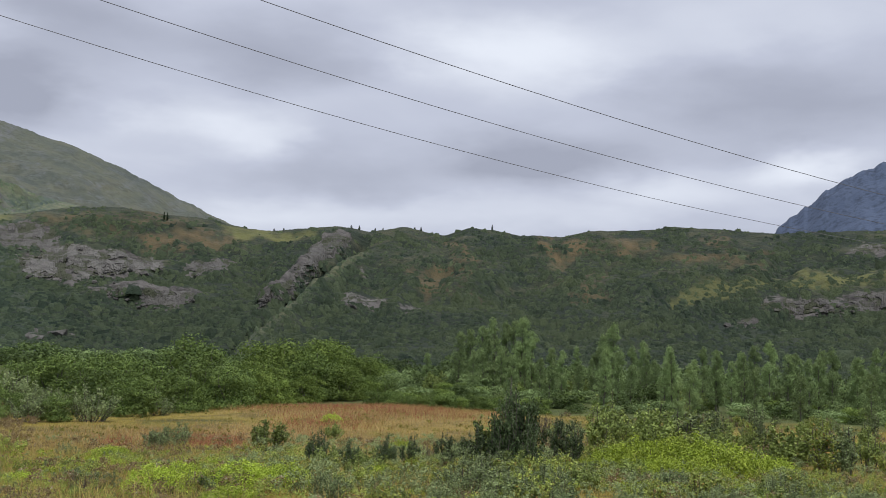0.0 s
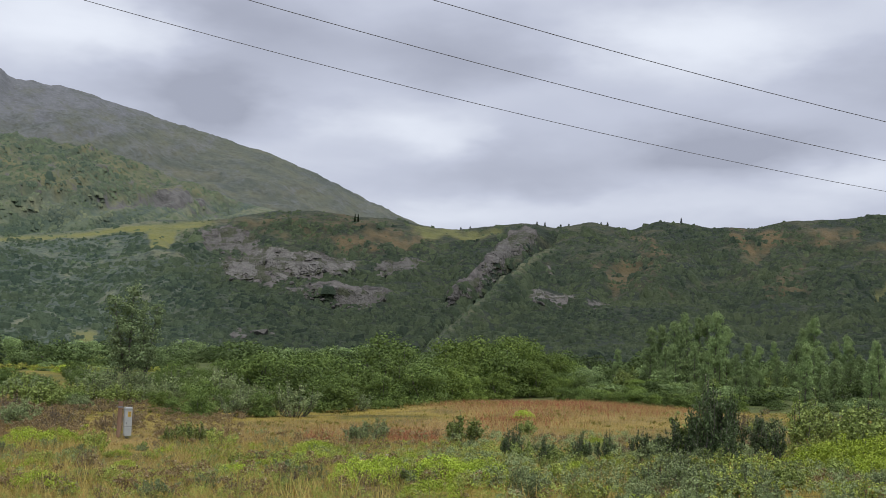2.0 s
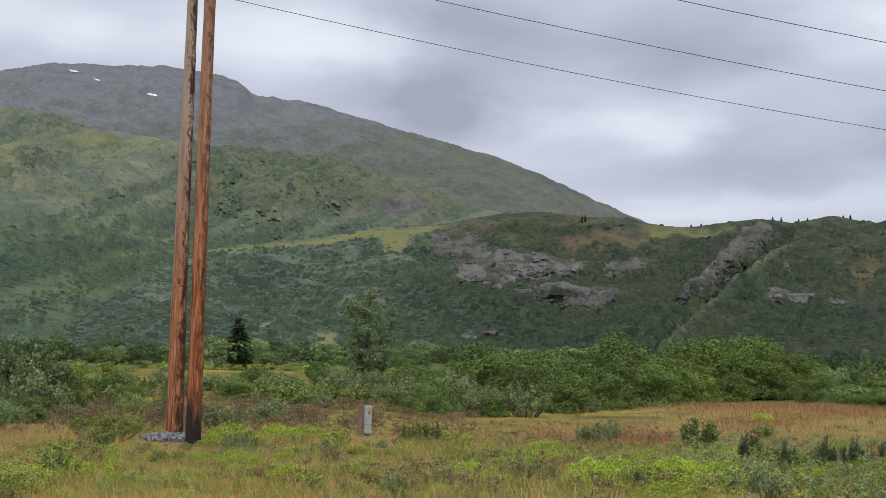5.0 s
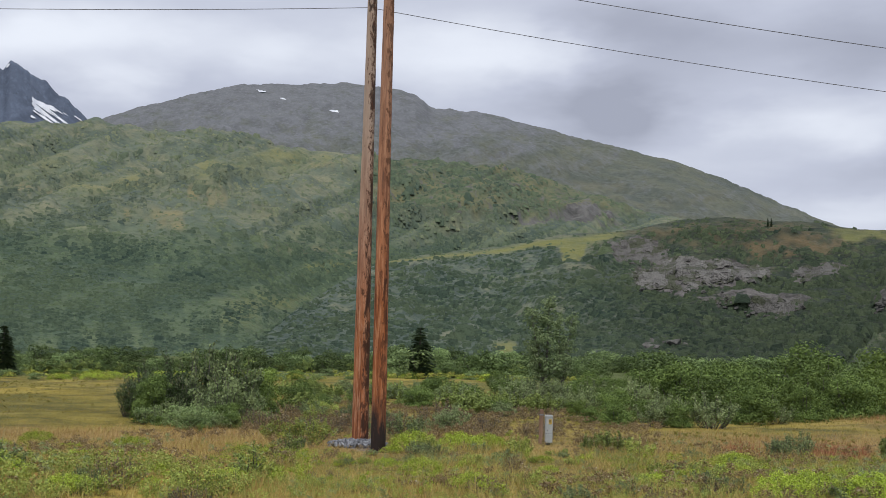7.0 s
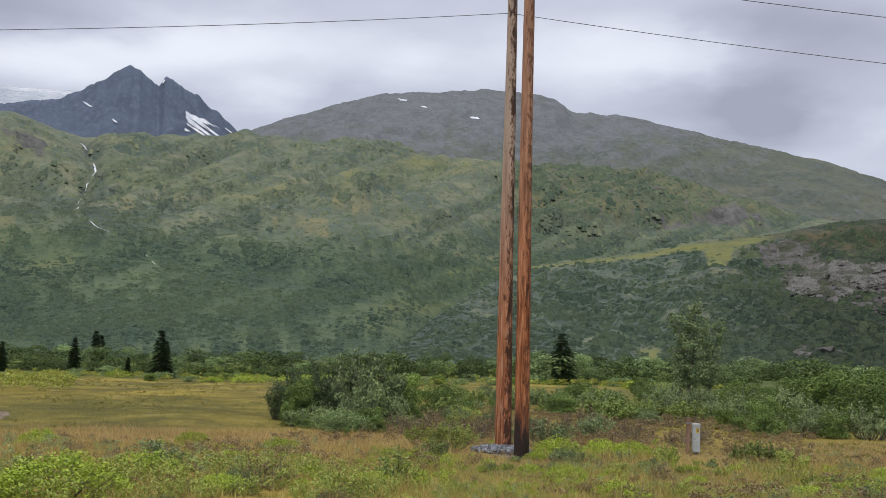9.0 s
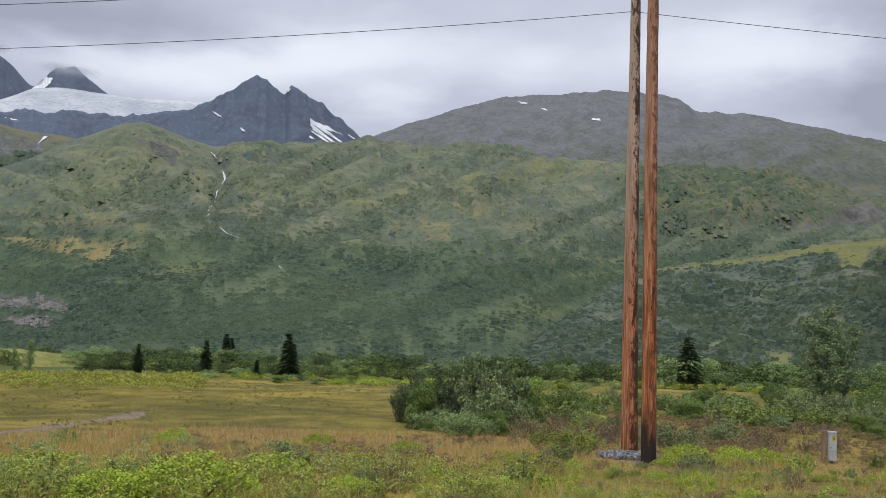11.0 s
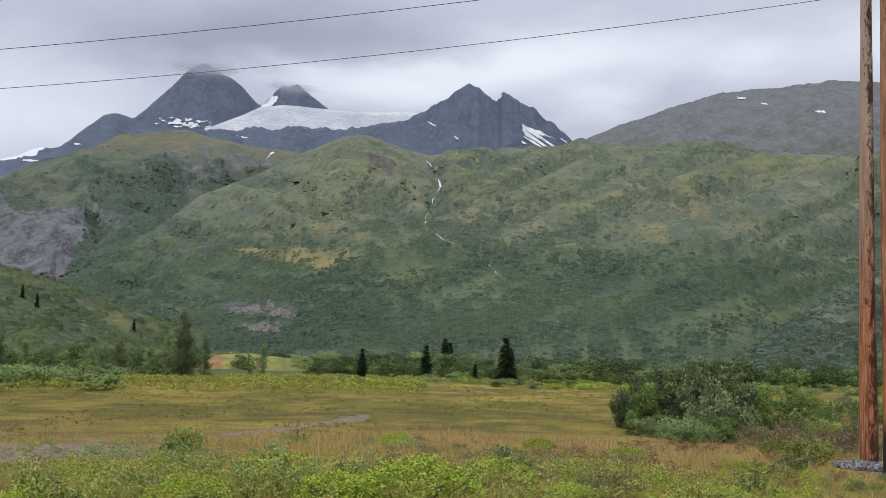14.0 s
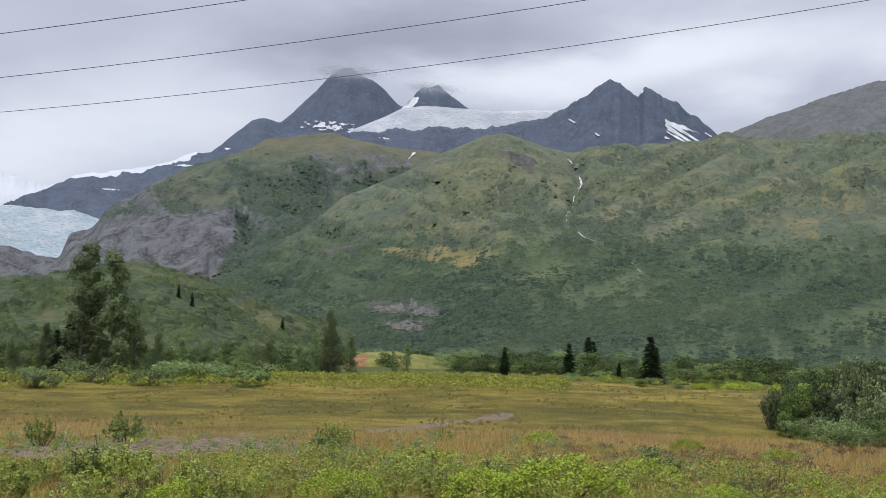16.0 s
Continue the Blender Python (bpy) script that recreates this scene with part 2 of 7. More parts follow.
def slope_material(name, greens, ochre, rock, scale=1.0, crack=0.3, relief=0.9, blend=0.08, speck=0.75, beyond=None):
    """Heath and shrub cover with dry grass, bare rock and snow where the slope carries them."""
    m = Nodes(name, 0.9)
    dark, mid, light = greens
    a = m.noise(0.012 / scale, 5.0, 0.6)
    b = m.noise(0.06 / scale, 6.0, 0.65)
    d = m.noise(0.35 / scale, 4.0, 0.7)

    def cover(dark, mid, light):
        veg = m.mix(m.range(a, 0.36, 0.62), dark, mid)
        veg = m.mix(m.range(b, 0.42, 0.68), veg, light)
        veg = m.mix(m.range(d, 0.52, 0.36, 0.0, speck), veg, tuple(v * 0.5 for v in dark))
        return m.mix(m.math("MULTIPLY", m.attr("dark"), m.range(d, 0.35, 0.6, 1.0, 0.6)), veg, m.mix(m.range(b, 0.4, 0.6), tuple(v * 0.75 for v in dark), dark))

    veg = cover(dark, mid, light)
    if beyond:                                       # other greens, with haze in their colour, further along or up the hill
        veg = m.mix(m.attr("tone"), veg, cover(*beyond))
    veg = m.mix(m.range(m.math("MULTIPLY", m.attr("ochre"), m.range(b, 0.3, 0.55, 0.45, 1.0)), 0.0, 1.0), veg, ochre)
    veg = m.mix(m.math("MULTIPLY", m.attr("lime"), m.range(b, 0.3, 0.6, 0.6, 1.0)), veg, (0.165, 0.168, 0.052))
    r1 = m.noise(0.10 / scale, 7.0, 0.7, (1, 1, 0.35))
    r2 = m.noise(0.5 / scale, 5.0, 0.7, (1, 1, 0.4))
    stone = m.mix(m.range(r1, 0.38, 0.56), tuple(v * crack for v in rock), rock)
    stone = m.mix(m.range(r2, 0.5, 0.7, 0.0, 0.6), stone, tuple(min(1, v * 1.5) for v in rock))
    ragged = m.math("ADD", m.attr("rock"), m.range(d, 0.3, 0.7, -0.3, 0.3))
    c = m.mix(m.range(ragged, 0.5 - blend, 0.5 + blend), veg, stone)
    flake = m.math("ADD", m.attr("snow"), m.range(d, 0.3, 0.7, -0.12, 0.12))
    ice = m.mix(m.range(a, 0.4, 0.6), (0.60, 0.63, 0.68), (0.48, 0.54, 0.62))
    c = m.mix(m.range(flake, 0.46, 0.54), c, ice)
    m.colour(c)
    h = m.math("ADD", m.math("MULTIPLY", b, 2.0), d)
    m.bump(h, relief, 1.6 * scale)
    return m.mat


def ground_material():
    m = Nodes("meadow_ground", 0.95)
    a, b, d = m.noise(0.09, 4.0), m.noise(0.5, 5.0, 0.65), m.noise(7.0, 4.0, 0.7)
    e = m.noise(0.22, 5.0, 0.7, (1, 1, 1), 0.6)
    c = m.mix(m.range(a, 0.40, 0.60), (0.18, 0.15, 0.026), (0.32, 0.245, 0.045))
    c = m.mix(m.range(e, 0.47, 0.60, 0.0, 0.85), c, (0.078, 0.068, 0.02))
    c = m.mix(m.range(b, 0.50, 0.66, 0.0, 0.8), c, (0.33, 0.27, 0.065))
    c = m.mix(m.range(b, 0.46, 0.34, 0.0, 0.7), c, (0.085, 0.092, 0.024))
    c = m.mix(m.math("MULTIPLY", m.attr("moss"), m.range(b, 0.35, 0.62, 1.0, 0.35)), c, (0.096, 0.09, 0.018))
    c = m.mix(m.math("MULTIPLY", m.attr("green"), m.range(b, 0.3, 0.6, 0.7, 1.0)), c, m.mix(m.range(e, 0.4, 0.6), (0.05, 0.078, 0.022), (0.10, 0.13, 0.04)))
    c = m.mix(m.range(m.math("MULTIPLY", m.attr("ochre"), m.range(b, 0.3, 0.6, 0.3, 1.1)), 0, 1), c, (0.29, 0.195, 0.075))
    c = m.mix(m.range(m.math("ADD", m.attr("bare"), m.range(b, 0.3, 0.7, -0.5, 0.5)), 0.42, 0.62), c,
              m.mix(m.range(d, 0.4, 0.6), (0.15, 0.108, 0.074), (0.29, 0.228, 0.165)))
    c = m.mix(m.range(d, 0.5, 0.36, 0.0, 0.6), c, (0.05, 0.052, 0.02))
    m.colour(c)
    m.bump(m.math("ADD", m.math("MULTIPLY", b, 1.5), d), 0.9, 0.14)
    return m.mat


MAT_GROUND = ground_material()
# greens of the mountainside and the hill's far end, blued by painted-in haze
HAZY_GREENS = ((0.064, 0.093, 0.075), (0.122, 0.147, 0.102), (0.187, 0.187, 0.114))
MAT_HILL = slope_material("shrubby_hillside", ((0.018, 0.030, 0.020), (0.040, 0.051, 0.029), (0.078, 0.079, 0.042)), (0.125, 0.092, 0.046), (0.115, 0.107, 0.1), 1.0, beyond=HAZY_GREENS)
MAT_LOW = slope_material("low_green_hillside", ((0.034, 0.056, 0.030), (0.072, 0.10, 0.046), (0.118, 0.142, 0.060)), (0.2, 0.16, 0.07), (0.115, 0.107, 0.1), 1.0)
MAT_SLOPE = slope_material("green_mountainside", ((0.040, 0.070, 0.043), (0.070, 0.102, 0.056), (0.106, 0.136, 0.067)), (0.22, 0.18, 0.075), (0.112, 0.110, 0.104), 2.2, 0.4, 0.6, 0.16, 0.4, HAZY_GREENS)
# distant ridge: haze is painted in as bluer greens and rock
MAT_LEFT = slope_material("high_green_ridge", ((0.053, 0.080, 0.069), (0.100, 0.126, 0.090), (0.146, 0.159, 0.099)), (0.18, 0.16, 0.10), (0.150, 0.157, 0.168), 2.0, 0.38, 1.0, 0.25, 0.4)
# a little haze blue is painted into this rock too
MAT_HIGH = slope_material("bare_high_mountain", ((0.072, 0.086, 0.072), (0.096, 0.108, 0.084), (0.122, 0.128, 0.088)), (0.13, 0.12, 0.08), (0.134, 0.141, 0.150), 4.0, 0.75, 0.6, 0.34, 0.35)
# far peaks: the blue of distance haze is put into the rock's colour
MAT_PEAK = slope_material("haze_blue_peak", ((0.074, 0.088, 0.102), (0.079, 0.095, 0.112), (0.090, 0.106, 0.122)), (0.1, 0.1, 0.08), (0.087, 0.109, 0.152), 7.0, 0.8, 0.35)
# furthest mountain: its blue is air haze painted into greens and rock
MAT_BLUE = slope_material("far_haze_mountain", ((0.065, 0.088, 0.14), (0.068, 0.094, 0.15), (0.075, 0.10, 0.155)), (0.1, 0.1, 0.08), (0.06, 0.085, 0.14), 8.0, 0.6, 0.3)

# ---- the ground: one sheet to the horizon ----
G_R = (0, 6, 12, 17, 22.7, 26.2, 35, 50, 90, 170, 400, 4800)
G_Z = (0.8, 0.75, 0.45, 0.15, -0.15, -0.37, -0.7, -1.1, -1.6, -2.5, -4.0, -8.0)


def polar(x, y):
    return np.degrees(np.arctan2(-x, y)), np.hypot(x, y)


def ground_z(x, y):
    x, y = np.asarray(x, float), np.asarray(y, float)
    az, r = polar(x, y)
    z = np.interp(r, G_R, G_Z)
    z = z + 0.35 * fbm(x / 22, y / 22, 3, 5) * smooth(28, 60, r) + 0.10 * fbm(x / 4, y / 4, 3, 9)
    z = z + 0.35 * np.exp(-(((az - 4) / 7) ** 2) - ((r - 48) / 10) ** 2)      # grassy swell before the thicket
    return z


def blob(az, r, a0, r0, da, dr):
    return np.exp(-(((az - a0) / da) ** 2) - ((r - r0) / dr) ** 2)


def dry_mask(x, y):
    """Where tall dry grass grows."""
    az, r = polar(x, y)
    v = 1.1 * blob(az, r, 3, 50, 8, 12) + 0.9 * blob(az, r, 9, 33, 6, 5) + 0.7 * blob(az, r, 16, 30, 9, 6)
    v = v + 1.2 * blob(az, r, 45, 27, 14, 5.5) + 1.2 * blob(az, r, 62, 27, 14, 6) + 0.8 * blob(az, r, 84, 34, 9, 6) + 0.5 * blob(az, r, 33, 30, 6, 5) + 0.55 * blob(az, r, 28, 20, 16, 5)
    return np.clip(v + 0.35 * fbm(x / 5, y / 5, 3, 21) * (v > 0.12), 0, 1)


def bare_mask(x, y):
    """Bare gravel and trodden soil."""
    az, r = polar(x, y)
    v = 1.1 * blob(az, r, 84.0, 22.0, 4.0, 2.6) + 1.0 * blob(az, r, 76, 25, 5.0, 4.0) + 0.7 * blob(az, r, 46, 21, 5, 1.5) + 0.9 * blob(az, r, 80.5, 24, 3, 2.5)
    track = np.interp(az, (60.5, 61.5, 63, 65.1, 68, 71.3, 77), (44, 43, 38.9, 35, 31.6, 31.8, 31.5))
    wide = np.interp(az, (61, 63.5, 66, 70), (1.9, 2.1, 1.2, 0.8))
    v = v + np.interp(az, (60.6, 61.2, 65, 67, 72, 74), (0, 1.1, 1.2, 0.8, 0.75, 0)) * np.exp(-(((r - track) / wide) ** 2)) + 0.8 * blob(az, r, 35.4, 25, 1.2, 2.5)
    return np.clip(v, 0, 1)


def build_ground():
    az = np.concatenate([np.arange(-180, -40, 4.0), np.arange(-40, 105, 0.4), np.arange(105, 178, 4.0), [180.0]])
    r = np.concatenate([[0.001, 3], np.geomspace(6, 170, 200), np.geomspace(180, 4700, 40)])
    a, rr = np.meshgrid(az, r)
    x, y = xy(a, rr)
    x, y = x + 0.9, y - 0.7
    z = ground_z(x, y)
    me = mesh_of("ground", np.stack([x, y, z], -1).reshape(-1, 3), grid_faces(len(r), len(az)))
    give(me, "ochre", dry_mask(x, y)), give(me, "bare", bare_mask(x, y))
    give(me, "green", np.maximum(smooth(58, 66, rr) * smooth(34, 24, a), smooth(88, 98, rr)))
    give(me, "moss", np.clip(np.exp(-(((rr - 49) / 12) ** 2)) * smooth(44, 52, a) + 0.5 * fbm(x / 7, y / 7, 3, 27), 0, 1) * smooth(30, 38, rr))
    thing("ground", me, MAT_GROUND, "open meadow of moss, short grass and bare soil", "ground", kind="structure")


# ---- hills and mountains ----
RIDGES = {}
STREAM_EL, STREAM_AZ = (1.0, 3.0, 3.9, 4.65, 5.05, 5.8, 6.7, 7.9, 8.8, 9.3), (52.8, 54.0, 54.9, 56.2, 57.2, 58.3, 58.0, 57.5, 57.7, 58.3)


def ridge(name, material, label, crest, near, far, power=1.2, step=0.08, rows=130, rough=0.02, jag=0.04, seed=0, masks=None, back=0.12, kind="thing"):
    """A mountainside that climbs from its foot at the distance near to its skyline at far. crest: azimuth and height angle along
    the skyline; near, far: metres, or (azimuth, metres) pairs. masks: what it carries, by azimuth and height angle."""
    ca, ce = np.array(crest)[:, 0], np.array(crest)[:, 1]
    order = np.argsort(ca)
    ca, ce = ca[order], ce[order]
    ce = ce + np.interp(ca, (-20, -6, 9, 14, 23, 30, 50, 70, 88), (0.13, 0.10, 0.05, 0.02, 0.03, 0.07, 0.12, 0.15, 0.18))
    az = np.arange(ca[0], ca[-1] + step / 2, step)
    el = np.interp(az, ca, ce)
    k = np.ones(5) / 5
    el = np.convolve(np.pad(el, 2, mode="edge"), k, "valid")
    teeth = jag * fbm(az / 0.7, az * 0 + seed, 4, seed + 3, 0.6)       # the skyline's own unevenness

    def along(v):
        if isinstance(v, (int, float)):
            return np.full(len(az), float(v))
        v = np.array(sorted(v))
        w = int(4.0 / step)
        return np.convolve(np.pad(np.interp(az, v[:, 0], v[:, 1]), w, mode="edge"), np.hanning(2 * w + 1) / w, "valid")

    r0, r1 = along(near), along(far)
    s = np.concatenate([np.linspace(0, 1, rows) ** 0.9, 1 + back * np.array([0.15, 0.4, 0.7, 1.0, 1.6])])
    S, AZ = s[:, None], az[None, :]
    R = r0 + (r1 - r0) * S
    zf = np.interp(r0, G_R, G_Z) - 1.5
    zc = CZ + r1 * np.tan(np.radians(el))
    up = np.where(S <= 1, np.minimum(S, 1) ** power, 1 - 1.1 * (S - 1) / back * 0.25)
    Z = zf + (zc - zf) * up + r1 * np.radians(teeth) * np.clip(up, 0, 1) ** 7
    X, Y = xy(AZ, R)
    span = (r1 - r0)[None, :]
    env = np.sin(np.pi * np.clip(S, 0, 1)) ** 0.8
    sc = span.mean() / 6
    Z = Z + env * span * rough * (fbm(X / sc, Y / sc, 5, seed) + 0.5 * (ridged(X / sc * 2.2, Y / sc * 2.2, 4, seed + 5) - 0.5))
    EL = np.degrees(np.arctan2(Z - CZ, R))
    AZ2 = np.broadcast_to(AZ, Z.shape)
    got = masks(AZ2, EL, S, X, Y) if masks else {}
    Z = Z + got.pop("push", 0.0)          # troughs cut into the slope
    rock = got.get("rock", np.zeros(Z.shape))
    side = AZ2 * R * 0.01745
    grain = span.mean() / 350
    cracks = ridged(side / (7 * grain), Z / (16 * grain), 4, seed + 9) - 0.6 + 0.6 * (ridged(side / (22 * grain), Z / (30 * grain), 3, seed + 19) - 0.5)
    R2 = R - rock * env * grain * (5.0 if "left" in name else 4.0 if "slope" in name else 7.0) * cracks
    X, Y = xy(AZ2, R2)
    me = mesh_of(name, np.stack([X, Y, Z], -1).reshape(-1, 3), grid_faces(len(s), len(az)))
    for key in ("rock", "ochre", "lime", "snow", "dark", "tone"):
        give(me, key, np.clip(got.get(key, np.zeros(Z.shape)), 0, 1))
    ob = thing(name, me, material, label, "glacier" if "glacier" in name else "hill" if "hill" in name else "mountain")
    RIDGES[name] = dict(X=X, Y=Y, Z=Z, AZ=AZ2, EL=EL, S=np.broadcast_to(S, Z.shape), **{k: np.clip(v, 0, 1) for k, v in got.items()})
    return ob


def spot(az, el, a0, e0, da, de, lean=0.0):
    return np.exp(-(((az - a0 - lean * (el - e0)) / da) ** 2) - ((el - e0) / de) ** 2)


def region(az, el, corners, rag=0.25, soft=0.10, seed=0):
    """1 within an outline given by azimuth and height angle, with a ragged edge, 0 outside."""
    x = az + rag * 1.3 * fbm(az / 0.7, el / 0.5, 4, seed + 300)
    y = el + rag * 0.8 * fbm(az / 0.8, el / 0.4, 4, seed + 340)
    near, inside = np.full(az.shape, 99.0), np.zeros(az.shape, bool)
    for (ax, ay), (bx, by) in zip(corners, corners[1:] + corners[:1]):
        ux, uy = bx - ax, by - ay
        t = np.clip(((x - ax) * ux + (y - ay) * uy) / (ux * ux + uy * uy + 1e-9), 0, 1)
        near = np.minimum(near, np.hypot(x - ax - t * ux, y - ay - t * uy))
        inside ^= ((ay > y) != (by > y)) & (x < ux * (y - ay) / (uy if uy else 1e-9) + ax)
    return smooth(-soft, soft, np.where(inside, near, -near))


def regions(az, el, outlines, rag=0.25, soft=0.10, seed=0):
    out = np.zeros(az.shape)
    for k, (amount, corners) in enumerate(outlines):
        out = np.maximum(out, amount * region(az, el, corners, rag, soft, seed + k))
    return out


HILL_CLIFFS = (
    ("broad pale cliff face with upright joints under the hilltop", ((21.5, 3.6), (20.4, 3.8), (19.9, 4.15), (17.3, 4.2), (15.1, 3.9), (14.8, 3.3), (15.6, 3.1), (17.2, 2.7), (18.8, 2.5), (21.3, 2.65))),
    ("dark broken cliff shoulder with heath on its ledges", ((22.8, 4.9), (20.9, 5.2), (19.6, 4.75), (19.7, 3.9), (21.5, 3.8), (22.6, 4.05))),
    ("low grey ledge between bushes", ((13.6, 3.5), (12.1, 3.75), (10.9, 3.95), (11.4, 3.3), (12.7, 3.05), (13.6, 3.2))),
    ("stepped grey ledge above dense brush", ((18.5, 2.1), (17.3, 2.3), (15.6, 2.5), (15.0, 2.25), (12.6, 2.1), (12.9, 1.75), (13.8, 1.25), (15.4, 1.35), (15.6, 1.9), (17.9, 1.75))),
    ("steep grey rock wall beside a gully", ((5.6, 5.75), (4.8, 5.4), (4.9, 4.85), (6.1, 4.25), (7.0, 3.3), (8.2, 2.35), (9.3, 1.4), (9.7, 1.85), (8.3, 3.0), (7.7, 3.8), (6.9, 4.7), (6.2, 5.5))),
    ("small pale ledge in green brush", ((5.4, 2.4), (3.8, 2.4), (2.6, 2.15), (2.8, 1.85), (5.3, 2.0))),
    ("small pale ledge in green brush", ((2.1, 1.9), (0.9, 1.9), (0.9, 1.6), (1.9, 1.55))),
    ("grey rock band along the hillside", ((-16.8, 2.75), (-18.1, 2.95), (-20.0, 2.9), (-21.4, 3.25), (-22.6, 3.4), (-25.0, 3.4), (-25.0, 2.6), (-22.6, 2.45), (-20.8, 2.25), (-18.7, 2.15), (-16.8, 2.25))),
    ("small rock step under the grey band", ((-15.1, 1.65), (-16.5, 1.95), (-16.4, 1.4), (-15.4, 1.4))),
    ("flat pale rock shelf near the skyline", ((-20.8, 5.5), (-22.6, 5.65), (-24.0, 5.6), (-24.0, 5.3), (-22.6, 5.25), (-21.1, 5.28))))
SLOPE_CLIFFS = (
    ("dark cliff with pale streaks at the mountain's foot", ((68.6, 0.9), (68.2, 1.45), (66.5, 1.5), (64.9, 1.25), (64.4, 0.7), (66.0, 0.65), (67.0, 0.85))),
    ("lower grey rock step under a dark cliff", ((68.0, 0.35), (66.2, 0.5), (65.0, 0.2), (65.6, -0.15), (67.2, -0.1))))


def near_hill_masks(az, el, s, x, y):
    n = fbm(az / 0.9, el / 0.4, 4, 41)
    f = fbm(az / 0.25, el / 0.12, 4, 42)
    rock = regions(az, el, [(0.8, c) for q, c in HILL_CLIFFS], 0.25, 0.12, 10)
    rock = np.maximum(rock, 0.75 * spot(az, el, 20.2, -0.36, 1.5, 0.14))
    rock = np.clip(rock + (0.3 * n + 0.3 * f) * (rock > 0.12), 0, 1)
    ochre = regions(az, el, (
        (0.8, ((16.3, 5.15), (13.4, 5.45), (11.0, 5.1), (11.0, 4.35), (13.6, 3.95), (15.7, 4.3))), (0.55, ((22.0, 5.5), (15.0, 6.1), (13.0, 5.6), (20.0, 4.9))),
        (0.6, ((2.2, 3.65), (0.7, 4.1), (-2.1, 3.15), (-2.4, 2.55), (0.6, 2.2))), (0.8, ((0.7, 5.5), (-0.8, 5.4), (-1.7, 4.65), (-2.4, 4.2), (-1.2, 3.45), (-2.1, 3.15), (-0.3, 3.25), (-1.1, 4.05), (-0.2, 4.9))),
        (0.9, ((-4.7, 5.9), (-11.1, 5.85), (-11.4, 5.25), (-6.8, 5.05), (-6.2, 3.85), (-5.3, 4.7))), (0.95, ((-13.6, 6.2), (-15.0, 6.2), (-15.5, 5.4), (-14.4, 5.4))),
        (0.5, ((-6.0, 3.6), (-8.8, 4.2), (-9.0, 2.6), (-7.0, 2.0))), (0.7, ((-17.5, 5.2), (-13.0, 5.3), (-11.5, 4.9), (-17.0, 4.8))), (0.8, ((-14.9, 4.6), (-16.6, 4.7), (-16.6, 4.5), (-15.0, 4.45)))), 0.5, 0.22, 60)
    ochre = ochre * np.clip(0.7 + 1.0 * n + 0.6 * f, 0.1, 1.05)
    bench = np.interp(az, (22, 24.7, 26.8, 28.9, 31.3, 34.3, 37), (5.42, 5.03, 4.80, 4.44, 4.20, 3.73, 3.4))
    lime = np.exp(-(((el - bench - 0.06 * n) / np.interp(az, (22, 25, 30, 35), (0.28, 0.2, 0.14, 0.1))) ** 2)) * smooth(21.6, 23.0, az)
    lime = np.maximum(lime, regions(az, el, ((0.9, ((25.4, 5.0), (23.9, 5.0), (24.5, 3.8), (25.2, 3.8))), (1.0, ((28.9, -0.35), (27.7, -0.35), (27.7, -1.25), (28.5, -1.2))),
                                             (0.7, ((-18.1, 4.2), (-22.6, 4.45), (-26, 4.5), (-26, 3.8), (-22.6, 3.85), (-19.5, 3.8))), (0.55, ((-16.5, 3.0), (-20.5, 3.7), (-18.0, 4.0), (-13.0, 3.4), (-11.5, 2.4))),
                                             (0.7, ((12.0, 5.65), (10.0, 5.6), (9.0, 5.4), (6.5, 5.7), (8.0, 5.1), (11.0, 5.2)))), 0.25, 0.15, 90))
    line = np.interp(el, (-1, -0.26, 1.15, 2.55, 3.66, 4.62, 5.6), (10.8, 9.9, 8.4, 7.0, 5.7, 4.3, 3.6))
    gully = np.exp(-(((az - line - 0.30) / 0.28) ** 2)) * smooth(5.4, 4.9, el)
    strip = np.exp(-(((az - line + 0.35) / 0.42) ** 2)) * smooth(4.9, 4.3, el)
    bank = smooth(-2.6, 0.0, az - line) * smooth(0.25, -0.1, az - line)       # the slope that falls to the gully
    wall = region(az, el, HILL_CLIFFS[4][1], 0.2, 0.15, 14)
    scree = np.exp(-(((az - 4.2 - 0.42 * (el - 3.4)) / 0.15) ** 2) - ((el - 3.45) / 0.5) ** 2)
    furrow = ridged((az + 0.5 * el) / 2.2, el / 2.4, 3, 47) - 0.6
    brush = smooth(-0.25, 0.12, fbm(az / 1.5, el / 0.35, 5, 43, 0.6) + np.interp(el, (0, 2.2, 4.0, 5.8), (0.6, 0.42, 0.12, -0.05)))
    brush = brush * (1 - 0.85 * strip) * (1 - 0.75 * np.clip(ochre, 0, 1)) * (1 - 0.9 * lime) * (1 - scree) * (1 - rock)
    tall = fbm(x / 16, y / 16, 3, 44) * 1.6 * smooth(0.05, 0.3, s)
    return dict(rock=np.maximum(rock * (1 - strip), 0.6 * scree), ochre=np.clip(np.maximum(ochre * (1 - gully), 0.2 * scree), 0, 1), lime=np.maximum(np.clip(lime, 0, 1), 0.16 * strip), dark=np.clip(brush + 0.6 * gully, 0, 1),
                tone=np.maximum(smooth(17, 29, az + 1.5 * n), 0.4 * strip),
                push=(tall + 4.0 * furrow * smooth(0.1, 0.35, s)) * smooth(1.0, 0.8, s) - 4.5 * gully * smooth(1.0, 0.85, s) * smooth(0.0, 0.25, s) + 2.5 * wall * smooth(1.0, 0.9, s) + 2.5 * bank * smooth(1.0, 0.8, s) * smooth(0.0, 0.3, s))


